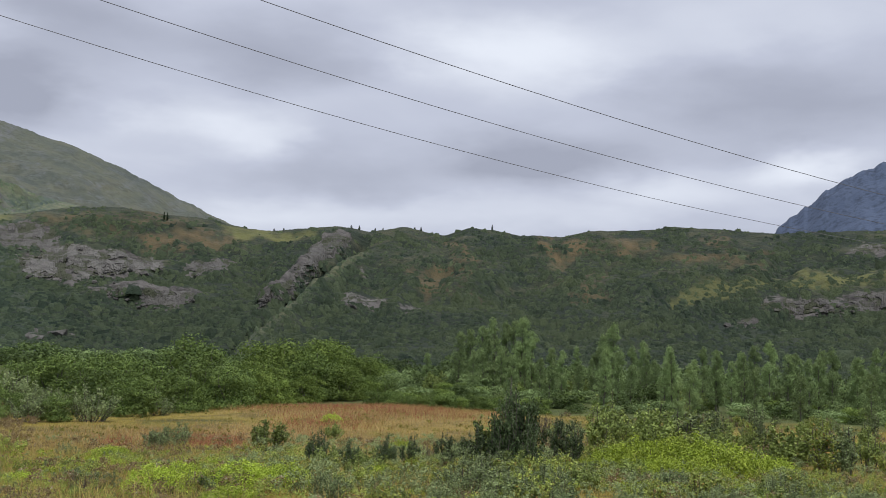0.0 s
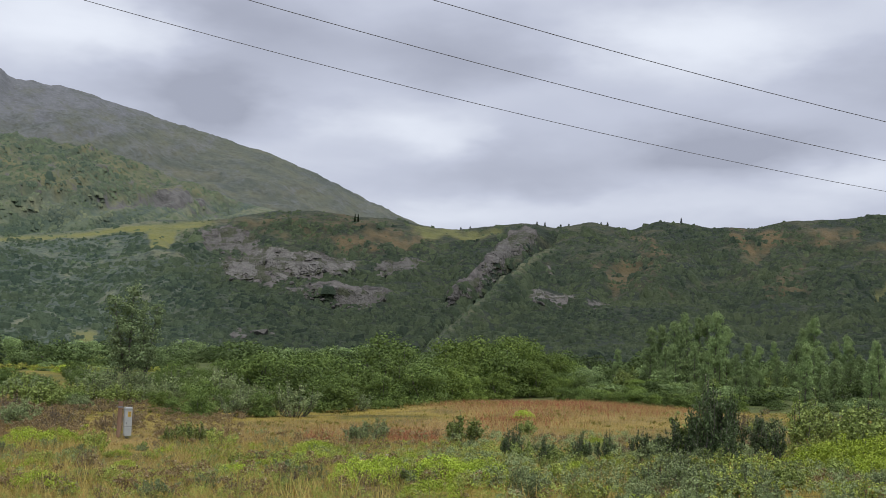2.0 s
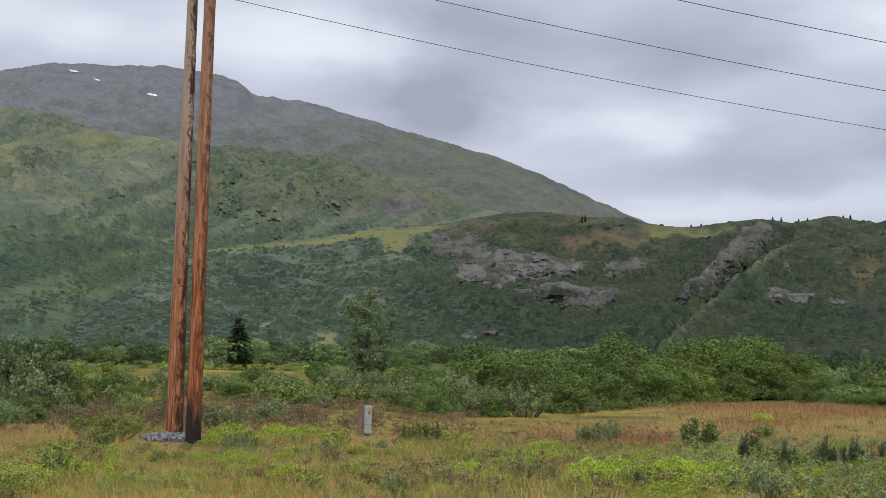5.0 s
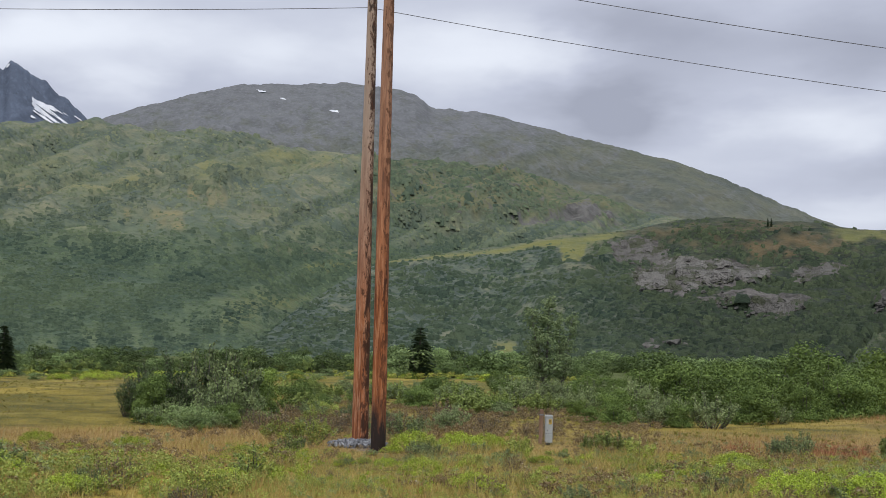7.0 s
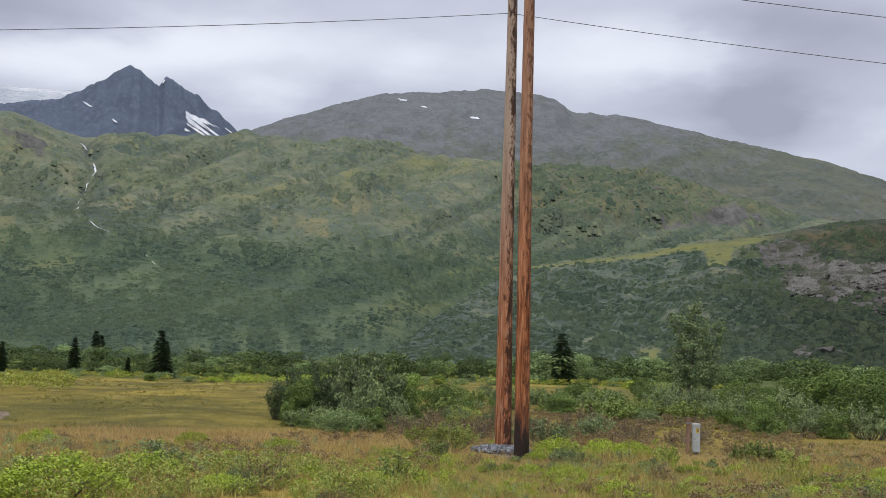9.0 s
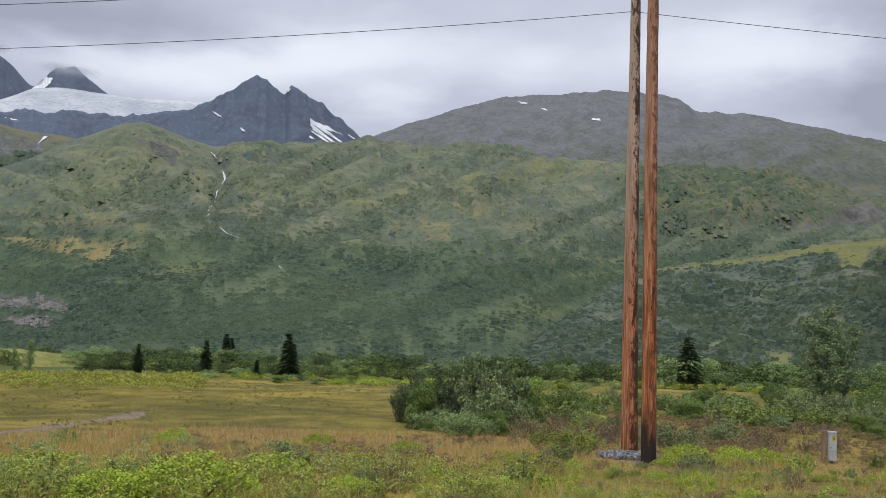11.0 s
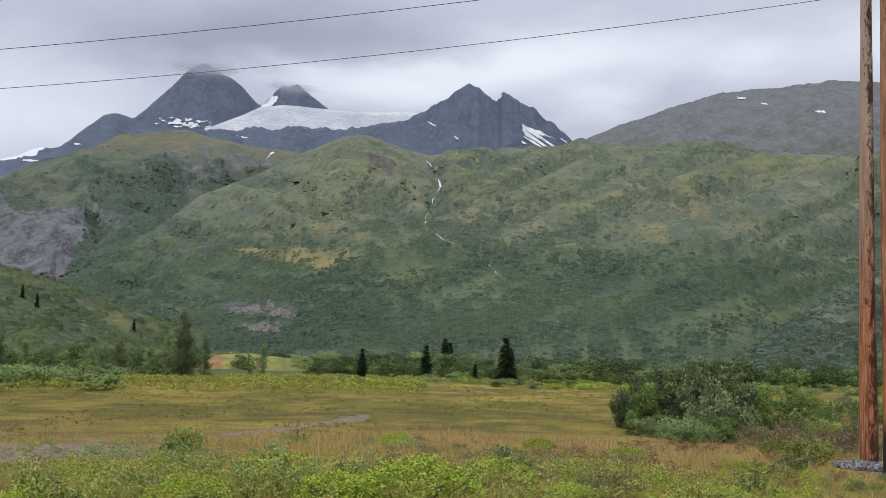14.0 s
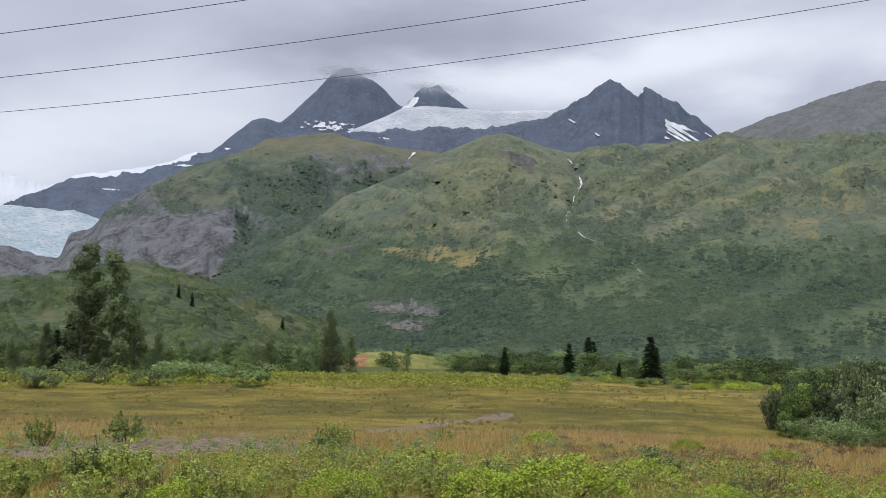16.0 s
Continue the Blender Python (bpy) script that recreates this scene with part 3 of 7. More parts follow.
def slope_masks(az, el, s, x, y):
    n = fbm(az / 1.3, el / 0.5, 4, 51)
    f = fbm(az / 0.4, el / 0.12, 4, 52)
    rock = regions(az, el, [(0.75, c) for q, c in SLOPE_CLIFFS] + [(0.72, ((28.9, 6.15), (25.9, 6.4), (22.3, 6.3), (22.0, 5.95), (25.9, 5.95))), (0.66, ((61.9, 9.5), (60.9, 9.8), (59.8, 8.8), (59.9, 8.3), (61.4, 8.55))), (0.42, ((72.3, 4.05), (69.0, 4.5), (68.4, 3.95), (71.2, 3.25), (73.7, 2.85)))], 0.35, 0.25, 110)
    ochre = regions(az, el, (
        (0.95, ((68.7, 4.2), (65.5, 4.35), (62.2, 4.15), (61.9, 3.6), (64.5, 3.35), (67.5, 3.85))), (0.8, ((54.1, 6.8), (52.6, 7.1), (52.0, 6.7), (53.5, 6.2))), (0.7, ((45.0, 7.15), (43.3, 7.4), (43.0, 6.1), (44.1, 6.0), (44.7, 6.6))),
        (0.5, ((68, 5.6), (62, 5.7), (61, 5.0), (67, 5.0))), (0.6, ((47.5, 5.9), (45.0, 5.7), (45.4, 5.3), (48.0, 5.3))), (0.6, ((41.5, 6.1), (39.5, 6.4), (39.0, 6.1), (41.0, 5.8))), (0.7, ((38.9, 8.9), (37.6, 8.9), (37.5, 8.5), (38.8, 8.5))),
        (0.5, ((57.0, 6.6), (55.2, 6.4), (55.0, 5.9), (56.5, 5.9))), (0.5, ((36.0, 4.6), (41.0, 4.4), (41.0, 4.2), (36.0, 4.3)))), 0.45, 0.2, 130)
    ochre = ochre * np.clip(0.75 + 0.9 * f + 0.6 * n, 0.0, 1.1)
    lime = regions(az, el, (
        (0.55, ((51.5, 7.3), (47.5, 8.0), (43.3, 8.55), (40.5, 9.3), (38.1, 9.4), (36.9, 9.0), (40.4, 8.3), (43.3, 7.8), (46.1, 7.1), (51.5, 6.3))), (0.25, ((67, 7.4), (62.5, 9.9), (60.5, 9.0), (60.0, 6.0), (65.0, 5.6))),
        (0.45, ((44.0, 1.4), (40.0, 2.0), (38.5, 1.4), (42.5, 0.6))), (0.35, ((62.0, 3.2), (58.5, 3.6), (57.0, 2.6), (60.5, 2.2))), (0.4, ((57.0, 8.3), (52.0, 8.8), (51.0, 7.8), (56.5, 7.3)))), 0.6, 0.45, 150) * np.clip(0.85 + 0.7 * n, 0.2, 1.1)
    lime = np.maximum(lime, 0.8 * np.exp(-(((el - np.interp(az, (31.3, 34.3, 37, 40, 44), (4.2, 3.75, 3.55, 3.3, 3.1)) - 0.08 * n) / 0.10) ** 2)) * smooth(43, 38, az))
    line = np.interp(el, STREAM_EL, STREAM_AZ)
    ravine = np.exp(-(((az - line) / 0.45) ** 2)) * smooth(1.2, 3.0, el)
    east = smooth(-0.3, 0.2, line - az) * smooth(3.2, 0.8, line - az) * smooth(2.2, 3.4, el) * smooth(6.6, 5.0, el)      # dense alder on the ravine's flank
    knoll = region(az, el, ((35.7, 8.95), (33.0, 9.3), (30.8, 8.95), (28.4, 8.85), (25.3, 8.0), (22.3, 7.15), (20.5, 6.55), (22.3, 6.25), (26.8, 6.35), (31.4, 5.95), (34.4, 6.15), (36.1, 7.3)), 0.5, 0.3, 170)
    clumps = regions(az, el, ((1, ((43.9, 7.95), (43.0, 8.2), (41.4, 8.1), (41.3, 7.6), (43.3, 7.4))), (1, ((46.0, 7.25), (45.0, 7.4), (44.8, 7.0), (45.8, 6.9))), (1, ((48.3, 6.5), (47.1, 6.9), (46.6, 6.55), (48.0, 6.35))),
                              (0.9, ((70.0, 1.25), (66.9, 2.65), (63.4, 2.9), (61.8, 1.5), (62.6, -0.35), (69.6, -0.5)))), 0.35, 0.15, 180)
    fall = np.where(az < 57.5, el + 0.42 * (az - 57.5), el - 0.22 * (az - 57.5))       # runs along the drainage lines
    lean = fbm((az + 1.6 * el) / 2.8, fall / 0.5, 5, 53, 0.6)
    furrow = ridged((az + 1.2 * el) / 7.0, fall / 1.1, 3, 57) - 0.6
    # brush patches; the furrow term darkens furrow bottoms as painted shade
    brush = smooth(-0.13, 0.13, 1.15 * lean - 1.4 * furrow + np.interp(el, (0, 2.5, 4.0, 5.5, 7.5, 10), (0.5, 0.25, 0.12, -0.08, -0.25, -0.5)) + 0.5 * ravine + 0.9 * east + 0.9 * clumps + 0.55 * knoll)
    brush = np.maximum(np.maximum(brush, clumps), 0.95 * east * smooth(-0.5, 0.1, n + 0.3)) * (1 - 0.8 * np.clip(ochre, 0, 1)) * (1 - 0.6 * lime)
    rock = np.clip(rock + (0.35 * n + 0.35 * f) * (rock > 0.12) + 0.5 * ravine * smooth(6.5, 8, el) * (0.6 + f) + knoll * np.clip(0.12 + 0.7 * f + 0.3 * n, 0, 0.62), 0, 1)
    return dict(rock=rock, ochre=np.clip(np.maximum(ochre, 0.35 * knoll * (0.7 + n)), 0, 1) * (1 - ravine), lime=np.clip(lime, 0, 1) * (1 - ravine) * (1 - knoll), dark=np.clip(np.maximum(brush, 0.6 * knoll), 0, 1) * (1 - rock) * (1 - 0.97 * np.exp(-(((az - line) / 0.16) ** 2)) * (el > 3)),
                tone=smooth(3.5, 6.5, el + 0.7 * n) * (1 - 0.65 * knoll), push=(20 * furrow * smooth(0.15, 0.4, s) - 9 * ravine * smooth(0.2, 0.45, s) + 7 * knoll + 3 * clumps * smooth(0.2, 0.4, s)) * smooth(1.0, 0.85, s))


def high_masks(az, el, s, x, y):
    n = fbm(az / 1.6, el / 0.5, 4, 61)
    f = fbm(az / 0.5, el / 0.25, 4, 62)
    rock = np.clip(smooth(7.0, 12.2, el + 1.3 * n - 1.6 * smooth(33, 20, az)) * 0.75 + 0.16 + 0.3 * f, 0, 0.9)
    snow = 0 * el
    return dict(rock=rock, snow=snow, ochre=0.3 * smooth(0.2, 0.6, n))


def peak_masks(az, el, s, x, y):
    n = fbm(az / 0.8, el / 0.35, 4, 71)
    snow = 0 * el
    return dict(rock=0.85 + 0.15 * n, snow=snow)


def main_peak_masks(az, el, s, x, y):
    n = fbm(az / 0.8, el / 0.35, 4, 81)
    snow = 1.1 * smooth(77.3, 78.6, az) * smooth(0.955, 0.99, s + 0.03 * n) * smooth(84.5, 83.8, az)
    snow = snow + 1.2 * smooth(-0.06, 0.12, el + 0.1 * n - np.interp(az, (83.5, 84.5, 86.1, 87.5), (7.8, 6.95, 6.25, 5.5))) * smooth(83.6, 84.4, az)
    return dict(rock=0.9 + 0.1 * n, snow=snow)


def band_masks(az, el, s, x, y):
    n = fbm(az / 0.6, el / 0.2, 4, 91)
    snow = 0 * n
    return dict(rock=0.95 + 0 * n, snow=snow)


def left_masks(az, el, s, x, y):
    n = fbm(az / 1.0, el / 0.5, 4, 95)
    f = fbm(az / 0.35, el / 0.2, 4, 96)
    slabs = region(az, el, ((80.1, 5.4), (78.4, 5.8), (76.4, 6.1), (75.4, 5.2), (76.4, 4.3), (77.0, 2.0), (80.0, 2.0), (90.0, 2.0), (90.0, 5.0), (83.4, 4.8), (81.2, 5.2)), 0.5, 0.25, 200)
    cliff = region(az, el, ((71.9, 9.3), (69.0, 9.7), (66.0, 9.5), (66.5, 8.6), (69.3, 7.6), (71.6, 7.7)), 0.7, 0.45, 203)
    deep = region(az, el, ((75.5, 7.6), (71.7, 8.1), (71.0, 6.3), (73.9, 4.1), (75.7, 2.8), (78, 1.5), (76.6, 4.2), (75.2, 5.5)), 0.5, 0.4, 206)
    upper = smooth(77.5, 81.0, az + 0.8 * n)
    rock = np.maximum(slabs, 0.42 * cliff) + 0.45 * upper + 0.25 * smooth(0.1, 0.6, n) * (1 - deep) + 0.5 * spot(az, el, 74.6, 6.0, 1.0, 0.6)
    brush = smooth(-0.1, 0.2, fbm(az / 1.2, el / 0.4, 5, 97) + 0.25 - 0.12 * (el - 6))
    return dict(rock=np.clip(rock + 0.3 * f * (rock > 0.1), 0, 1), ochre=np.clip(0.6 * smooth(8.4, 9.6, el + 0.4 * n) * smooth(79, 75, az) + 0.4 * spot(az, el, 78.5, 6.9, 1.6, 0.6) + 0.15 * f, 0, 1),
                dark=np.clip(brush * smooth(9.6, 8.6, el) + 0.9 * deep, 0, 1), push=(-14 * deep + 18 * (ridged(az / 3.2, el / 3.5, 3, 98) - 0.6)) * smooth(1.0, 0.8, s) * smooth(0.0, 0.2, s))


def ice_masks(az, el, s, x, y):
    n = fbm(az / 0.4, el / 0.25, 4, 99)
    return dict(snow=1.0 + 0 * n)


def low_hill_masks(az, el, s, x, y):
    n = fbm(az / 1.0, el / 0.4, 4, 105)
    brush = smooth(-0.2, 0.2, fbm(az / 1.3, el / 0.3, 5, 106))
    return dict(rock=0.5 * spot(az, el, 75.6, 1.4, 1.6, 0.4, -2.0), ochre=0.35 * smooth(0.2, 0.7, n), dark=brush)


def build_mountains():
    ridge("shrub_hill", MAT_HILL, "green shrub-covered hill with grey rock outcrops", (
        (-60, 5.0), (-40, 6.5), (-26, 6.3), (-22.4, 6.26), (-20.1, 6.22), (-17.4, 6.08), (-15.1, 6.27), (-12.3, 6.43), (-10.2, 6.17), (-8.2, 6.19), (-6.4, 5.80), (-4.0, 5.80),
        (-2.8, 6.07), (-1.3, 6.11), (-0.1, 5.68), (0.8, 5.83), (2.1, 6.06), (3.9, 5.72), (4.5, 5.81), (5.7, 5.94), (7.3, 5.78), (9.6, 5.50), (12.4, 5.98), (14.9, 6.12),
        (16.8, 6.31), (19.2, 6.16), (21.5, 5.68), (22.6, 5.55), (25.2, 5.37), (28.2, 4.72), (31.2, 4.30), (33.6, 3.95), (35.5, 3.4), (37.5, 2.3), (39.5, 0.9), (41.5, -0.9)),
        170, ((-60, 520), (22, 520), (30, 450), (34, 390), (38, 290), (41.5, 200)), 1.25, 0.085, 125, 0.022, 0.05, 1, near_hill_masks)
    ridge("low_hill", MAT_LOW, "low rounded hill under green brush", (
        (120, 1.5), (105, 2.2), (92, 2.4), (87, 1.92), (85.5, 1.99), (83.1, 2.66), (80.9, 3.04), (78.6, 2.55), (76.3, 1.61), (73.7, 0.66), (71.2, -0.17), (69.5, -0.72), (67, -1.4)),
        150, 400, 1.1, 0.1, 70, 0.02, 0.06, 2, low_hill_masks)
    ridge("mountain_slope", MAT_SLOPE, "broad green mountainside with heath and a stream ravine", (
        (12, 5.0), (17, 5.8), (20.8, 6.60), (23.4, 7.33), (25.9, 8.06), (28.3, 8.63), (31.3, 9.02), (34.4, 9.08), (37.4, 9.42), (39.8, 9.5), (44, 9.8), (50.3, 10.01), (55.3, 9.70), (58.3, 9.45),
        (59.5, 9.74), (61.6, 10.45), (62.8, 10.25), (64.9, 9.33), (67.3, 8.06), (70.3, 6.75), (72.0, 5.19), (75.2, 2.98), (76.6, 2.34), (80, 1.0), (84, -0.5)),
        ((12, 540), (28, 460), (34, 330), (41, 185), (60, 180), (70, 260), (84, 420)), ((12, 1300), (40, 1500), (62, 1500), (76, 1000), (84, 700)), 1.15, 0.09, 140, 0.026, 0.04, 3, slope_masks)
    ridge("left_mountain", MAT_LEFT, "green ridge falling to bare grey rock slabs", (
        (58, 8.0), (62, 8.8), (65.5, 9.4), (68.0, 9.48), (71.0, 10.15), (74.3, 9.69), (75.7, 8.87), (78, 8.15), (80.5, 6.83), (82.6, 5.2), (82.9, 4.35), (84.2, 4.05), (84.45, 2.9), (85.5, 3.0), (87, 3.3), (90, 3.2), (105, 4.5)),
        900, 2000, 1.15, 0.08, 120, 0.05, 0.05, 4, left_masks)
    ridge("high_mountain", MAT_HIGH, "long bare grey-green mountain with thin snow patches", (
        (4, 3.0), (9, 5.0), (12.4, 6.2), (13.7, 6.86), (16.5, 8.15), (18.5, 8.95), (20.8, 9.6), (23.0, 10.1), (26.2, 11.0), (29.6, 11.76), (32.5, 11.97), (33.4, 12.68), (35.5, 12.95), (37.5, 13.06), (39.9, 12.85),
        (42.6, 12.74), (45.5, 11.90), (47.8, 11.16), (50.0, 10.26), (53, 9.2), (60, 7.5)),
        1450, 2600, 1.1, 0.07, 85, 0.035, 0.09, 5, high_masks)
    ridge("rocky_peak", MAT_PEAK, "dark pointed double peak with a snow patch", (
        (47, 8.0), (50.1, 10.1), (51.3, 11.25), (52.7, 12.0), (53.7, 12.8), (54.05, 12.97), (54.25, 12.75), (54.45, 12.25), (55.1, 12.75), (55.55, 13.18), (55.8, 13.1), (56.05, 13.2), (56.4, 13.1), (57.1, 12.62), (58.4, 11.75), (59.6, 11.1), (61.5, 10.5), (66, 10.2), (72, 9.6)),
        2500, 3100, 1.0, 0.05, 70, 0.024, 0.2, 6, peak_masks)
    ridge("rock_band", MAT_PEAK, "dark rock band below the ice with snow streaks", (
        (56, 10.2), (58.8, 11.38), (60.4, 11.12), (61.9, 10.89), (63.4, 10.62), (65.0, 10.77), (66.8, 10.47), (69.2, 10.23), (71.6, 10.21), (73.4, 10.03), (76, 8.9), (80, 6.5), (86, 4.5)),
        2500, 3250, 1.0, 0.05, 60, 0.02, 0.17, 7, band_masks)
    ridge("snowfield_glacier", MAT_FIRN, "white snowfield draped between the summits", (
        (55, 10.5), (57.5, 11.2), (58.4, 11.75), (61.2, 11.62), (63.5, 11.66), (66, 11.78), (67.3, 11.55), (68.2, 11.1), (69.2, 10.65), (70.3, 10.2), (72, 9.4), (77, 7.5)),
        2900, 3500, 1.0, 0.08, 50, 0.012, 0.02, 8, ice_masks)
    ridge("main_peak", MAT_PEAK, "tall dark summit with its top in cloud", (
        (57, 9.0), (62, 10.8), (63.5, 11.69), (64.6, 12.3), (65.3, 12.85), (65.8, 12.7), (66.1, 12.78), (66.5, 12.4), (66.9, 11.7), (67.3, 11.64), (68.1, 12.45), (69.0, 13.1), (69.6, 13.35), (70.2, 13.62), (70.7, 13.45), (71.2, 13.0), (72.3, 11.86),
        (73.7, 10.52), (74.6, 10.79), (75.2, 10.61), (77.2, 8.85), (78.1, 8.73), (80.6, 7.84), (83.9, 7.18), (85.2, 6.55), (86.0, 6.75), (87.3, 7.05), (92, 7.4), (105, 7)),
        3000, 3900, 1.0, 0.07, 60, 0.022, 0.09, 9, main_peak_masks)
    ridge("valley_glacier", MAT_ICE, "blue-white glacier tongue with crevasses", (
        (80.5, 4.4), (82.5, 4.95), (83.8, 5.34), (85.1, 5.40), (87.2, 5.45), (92, 5.8), (105, 6.0)),
        2150, 2700, 0.95, 0.05, 60, 0.02, 0.06, 10, ice_masks)
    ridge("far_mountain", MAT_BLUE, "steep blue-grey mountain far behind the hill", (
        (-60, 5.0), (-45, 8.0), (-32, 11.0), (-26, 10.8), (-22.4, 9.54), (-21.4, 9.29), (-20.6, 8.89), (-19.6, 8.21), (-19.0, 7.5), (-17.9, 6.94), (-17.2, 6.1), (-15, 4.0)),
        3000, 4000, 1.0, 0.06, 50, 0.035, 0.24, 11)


def ice_material():
    m = Nodes("glacier_ice", 0.5)
    a, b = m.noise(0.02, 5.0, 0.6, (1, 1, 3)), m.noise(0.09, 6.0, 0.7, (1, 1, 4))
    c = m.mix(m.range(a, 0.38, 0.62), (0.55, 0.68, 0.76), (0.76, 0.82, 0.86))
    c = m.mix(m.range(b, 0.5, 0.38, 0.0, 0.8), c, (0.28, 0.45, 0.58))
    m.colour(c)
    m.bump(b, 1.0, 14.0)
    return m.mat


def firn_material():
    m = Nodes("grey_white_firn", 0.6)
    a, b = m.noise(0.012, 5.0, 0.6, (1, 1, 2)), m.noise(0.05, 6.0, 0.7, (1, 1, 5))
    c = m.mix(m.range(a, 0.36, 0.64), (0.42, 0.46, 0.51), (0.58, 0.60, 0.64))
    c = m.mix(m.range(b, 0.50, 0.36, 0.0, 0.8), c, (0.30, 0.34, 0.41))
    m.colour(c)
    m.bump(b, 0.6, 8.0)
    return m.mat


MAT_FIRN = firn_material()
MAT_ICE = ice_material()
build_ground()
build_mountains()


def draped(source, name, label, a0, a1, e0, e1, keep, material, step=0.02, lift=5.0):
    """A patch lying on a mountainside between two azimuths and two height angles, where keep(az, el) says so."""
    d = RIDGES[source]
    az, el = np.meshgrid(np.arange(a0, a1, step), np.arange(e0, e1, step))
    grid = d["AZ"][0]
    rr = np.hypot(d["X"], d["Y"])
    r = np.zeros(az.shape)
    for k in range(az.shape[1]):
        j = int(np.argmin(np.abs(grid - az[0, k])))
        front = d["S"][:, j] <= 1
        e = np.maximum.accumulate(np.degrees(np.arctan2(d["Z"][front, j] - CZ, rr[front, j])))
        r[:, k] = np.interp(el[:, k], e, rr[front, j])
    r = r - lift
    x, y = xy(az, r)
    f = grid_faces(*az.shape)
    ok = keep(az, el).ravel() > 0.5
    f = f[ok[f].sum(axis=1) >= 3]
    used, inverse = np.unique(f, return_inverse=True)
    v = np.stack([x, y, CZ + r * np.tan(np.radians(el))], -1).reshape(-1, 3)[used]
    mesh_part(name, mesh_of(name, v, inverse.reshape(-1, 4)), material, bpy.data.objects[source], label)


def snow_material():
    m = Nodes("old_snow", 0.6)
    a = m.noise(0.02, 5.0, 0.6)
    m.colour(m.mix(m.range(a, 0.38, 0.62), (0.50, 0.53, 0.58), (0.68, 0.70, 0.73)))
    m.bump(a, 0.4, 3.0)
    return m.mat


def water_material():
    m = Nodes("white_water", 0.3)
    a = m.noise(0.08, 5.0, 0.7)
    m.colour(m.mix(m.range(a, 0.38, 0.6), (0.35, 0.38, 0.42), (0.80, 0.82, 0.85)))
    return m.mat


def build_snow_and_water():
    snow, water = snow_material(), water_material()
    label = "white remnant of old snow"

    def fan(az, el):
        u = (az - 51.95) - 1.55 * (el - 10.75)
        body = region(az, el, ((53.1, 11.35), (51.9, 10.95), (50.55, 10.25), (51.4, 10.0), (52.5, 10.15), (53.1, 10.25), (52.95, 10.75)), 0.15, 0.08, 71)
        return body * (0.52 + 1.2 * np.clip(fbm(u / 0.2 + 3, el / 2.0, 3, 72), -0.8, 0.6)) + 0.5 * body * smooth(10.5, 11.0, el)

    draped("rocky_peak", "snow_patch", label, 50.2, 54.2, 9.9, 11.6, fan, snow)

    def streak(a, e, la, le, lean, seed):
        return lambda az, el: np.exp(-(((az - a - lean * (el - e)) / la) ** 2) - ((el - e) / le) ** 2) + 0.35 * fbm(az / 0.12, el / 0.06, 3, seed)

    draped("rocky_peak", "snow_patch", label, 57.4, 58.7, 10.9, 11.6, streak(58.05, 11.25, 0.10, 0.18, 1.8, 5), snow)
    draped("rocky_peak", "snow_patch", label, 56.3, 57.0, 10.3, 10.8, streak(56.65, 10.52, 0.10, 0.10, 1.0, 6), snow)
    draped("rocky_peak", "snow_patch", label, 54.0, 54.6, 12.4, 12.95, streak(54.3, 12.72, 0.07, 0.18, -0.5, 7), snow)
    for a, e, la in ((41.65, 12.52, 0.26), (40.5, 12.2, 0.14), (37.75, 11.68, 0.28)):
        draped("high_mountain", "snow_patch", label, a - 0.7, a + 0.7, e - 0.25, e + 0.25, streak(a, e, la, 0.07, 2.0, int(a)), snow)
    for k, (a, e, la, le) in enumerate(((71.5, 10.05, 0.9, 0.09), (70.4, 10.0, 0.6, 0.07), (72.6, 9.85, 0.5, 0.05), (66.0, 10.1, 0.15, 0.10), (68.2, 10.12, 0.4, 0.06), (63.6, 10.45, 0.15, 0.06))):
        draped("rock_band", "snow_patch", label, a - 1.6, a + 1.6, e - 0.3, e + 0.3, streak(a, e, la, le, 1.5, 20 + k), snow)
    draped("main_peak", "snow_patch", label, 65.8, 67.5, 11.6, 12.7, lambda az, el: np.exp(-(((az - 66.75 + 0.9 * (el - 12.0)) / 0.28) ** 2) - ((el - 12.0) / 0.42) ** 4) + 0.3 * fbm(az / 0.15, el / 0.1, 3, 47), snow)
    draped("main_peak", "snow_patch", label, 69.5, 73.5, 10.35, 11.1, lambda az, el: np.exp(-(((az - 71.2) / 1.5) ** 4) - ((el - 10.66) / 0.26) ** 2) * (0.66 + 1.5 * np.clip(fbm(az / 0.2, el / 0.09, 4, 48), -0.5, 0.6)), snow)
    for k, (a, e, la, le) in enumerate(((76.4, 9.2, 0.25, 0.06), (78.6, 8.2, 0.5, 0.06), (82.3, 6.75, 0.5, 0.06))):
        draped("main_peak", "snow_patch", label, a - 1.2, a + 1.2, e - 0.3, e + 0.3, streak(a, e, la, le, 1.5, 40 + k), snow)

    def run(az, el):
        w = 0.003 + 0.022 * fbm(el / 0.2, el * 0, 3, 88) + 0.04 * np.exp(-(((el - 8.0) / 0.22) ** 2)) + 0.04 * np.exp(-(((el - 5.2) / 0.25) ** 2)) + 0.02 * np.exp(-(((el - 6.3) / 0.3) ** 2)) + 0.012 * np.exp(-(((el - 9.1) / 0.3) ** 2))
        return (np.abs(az - np.interp(el, STREAM_EL, STREAM_AZ) - 0.12 * fbm(el / 0.3, el * 0 + 4, 3, 89)) < w).astype(float)

    draped("mountain_slope", "stream", "white stream tumbling down a ravine", 53.6, 58.8, 3.2, 9.3, run, water, 0.0125, 9.0)

    def side_fall(az, el):
        return (np.abs(az - 66.4 + 0.9 * (el - 9.5)) < 0.04 + 0.04 * fbm(el / 0.15, az * 0, 2, 91)).astype(float)

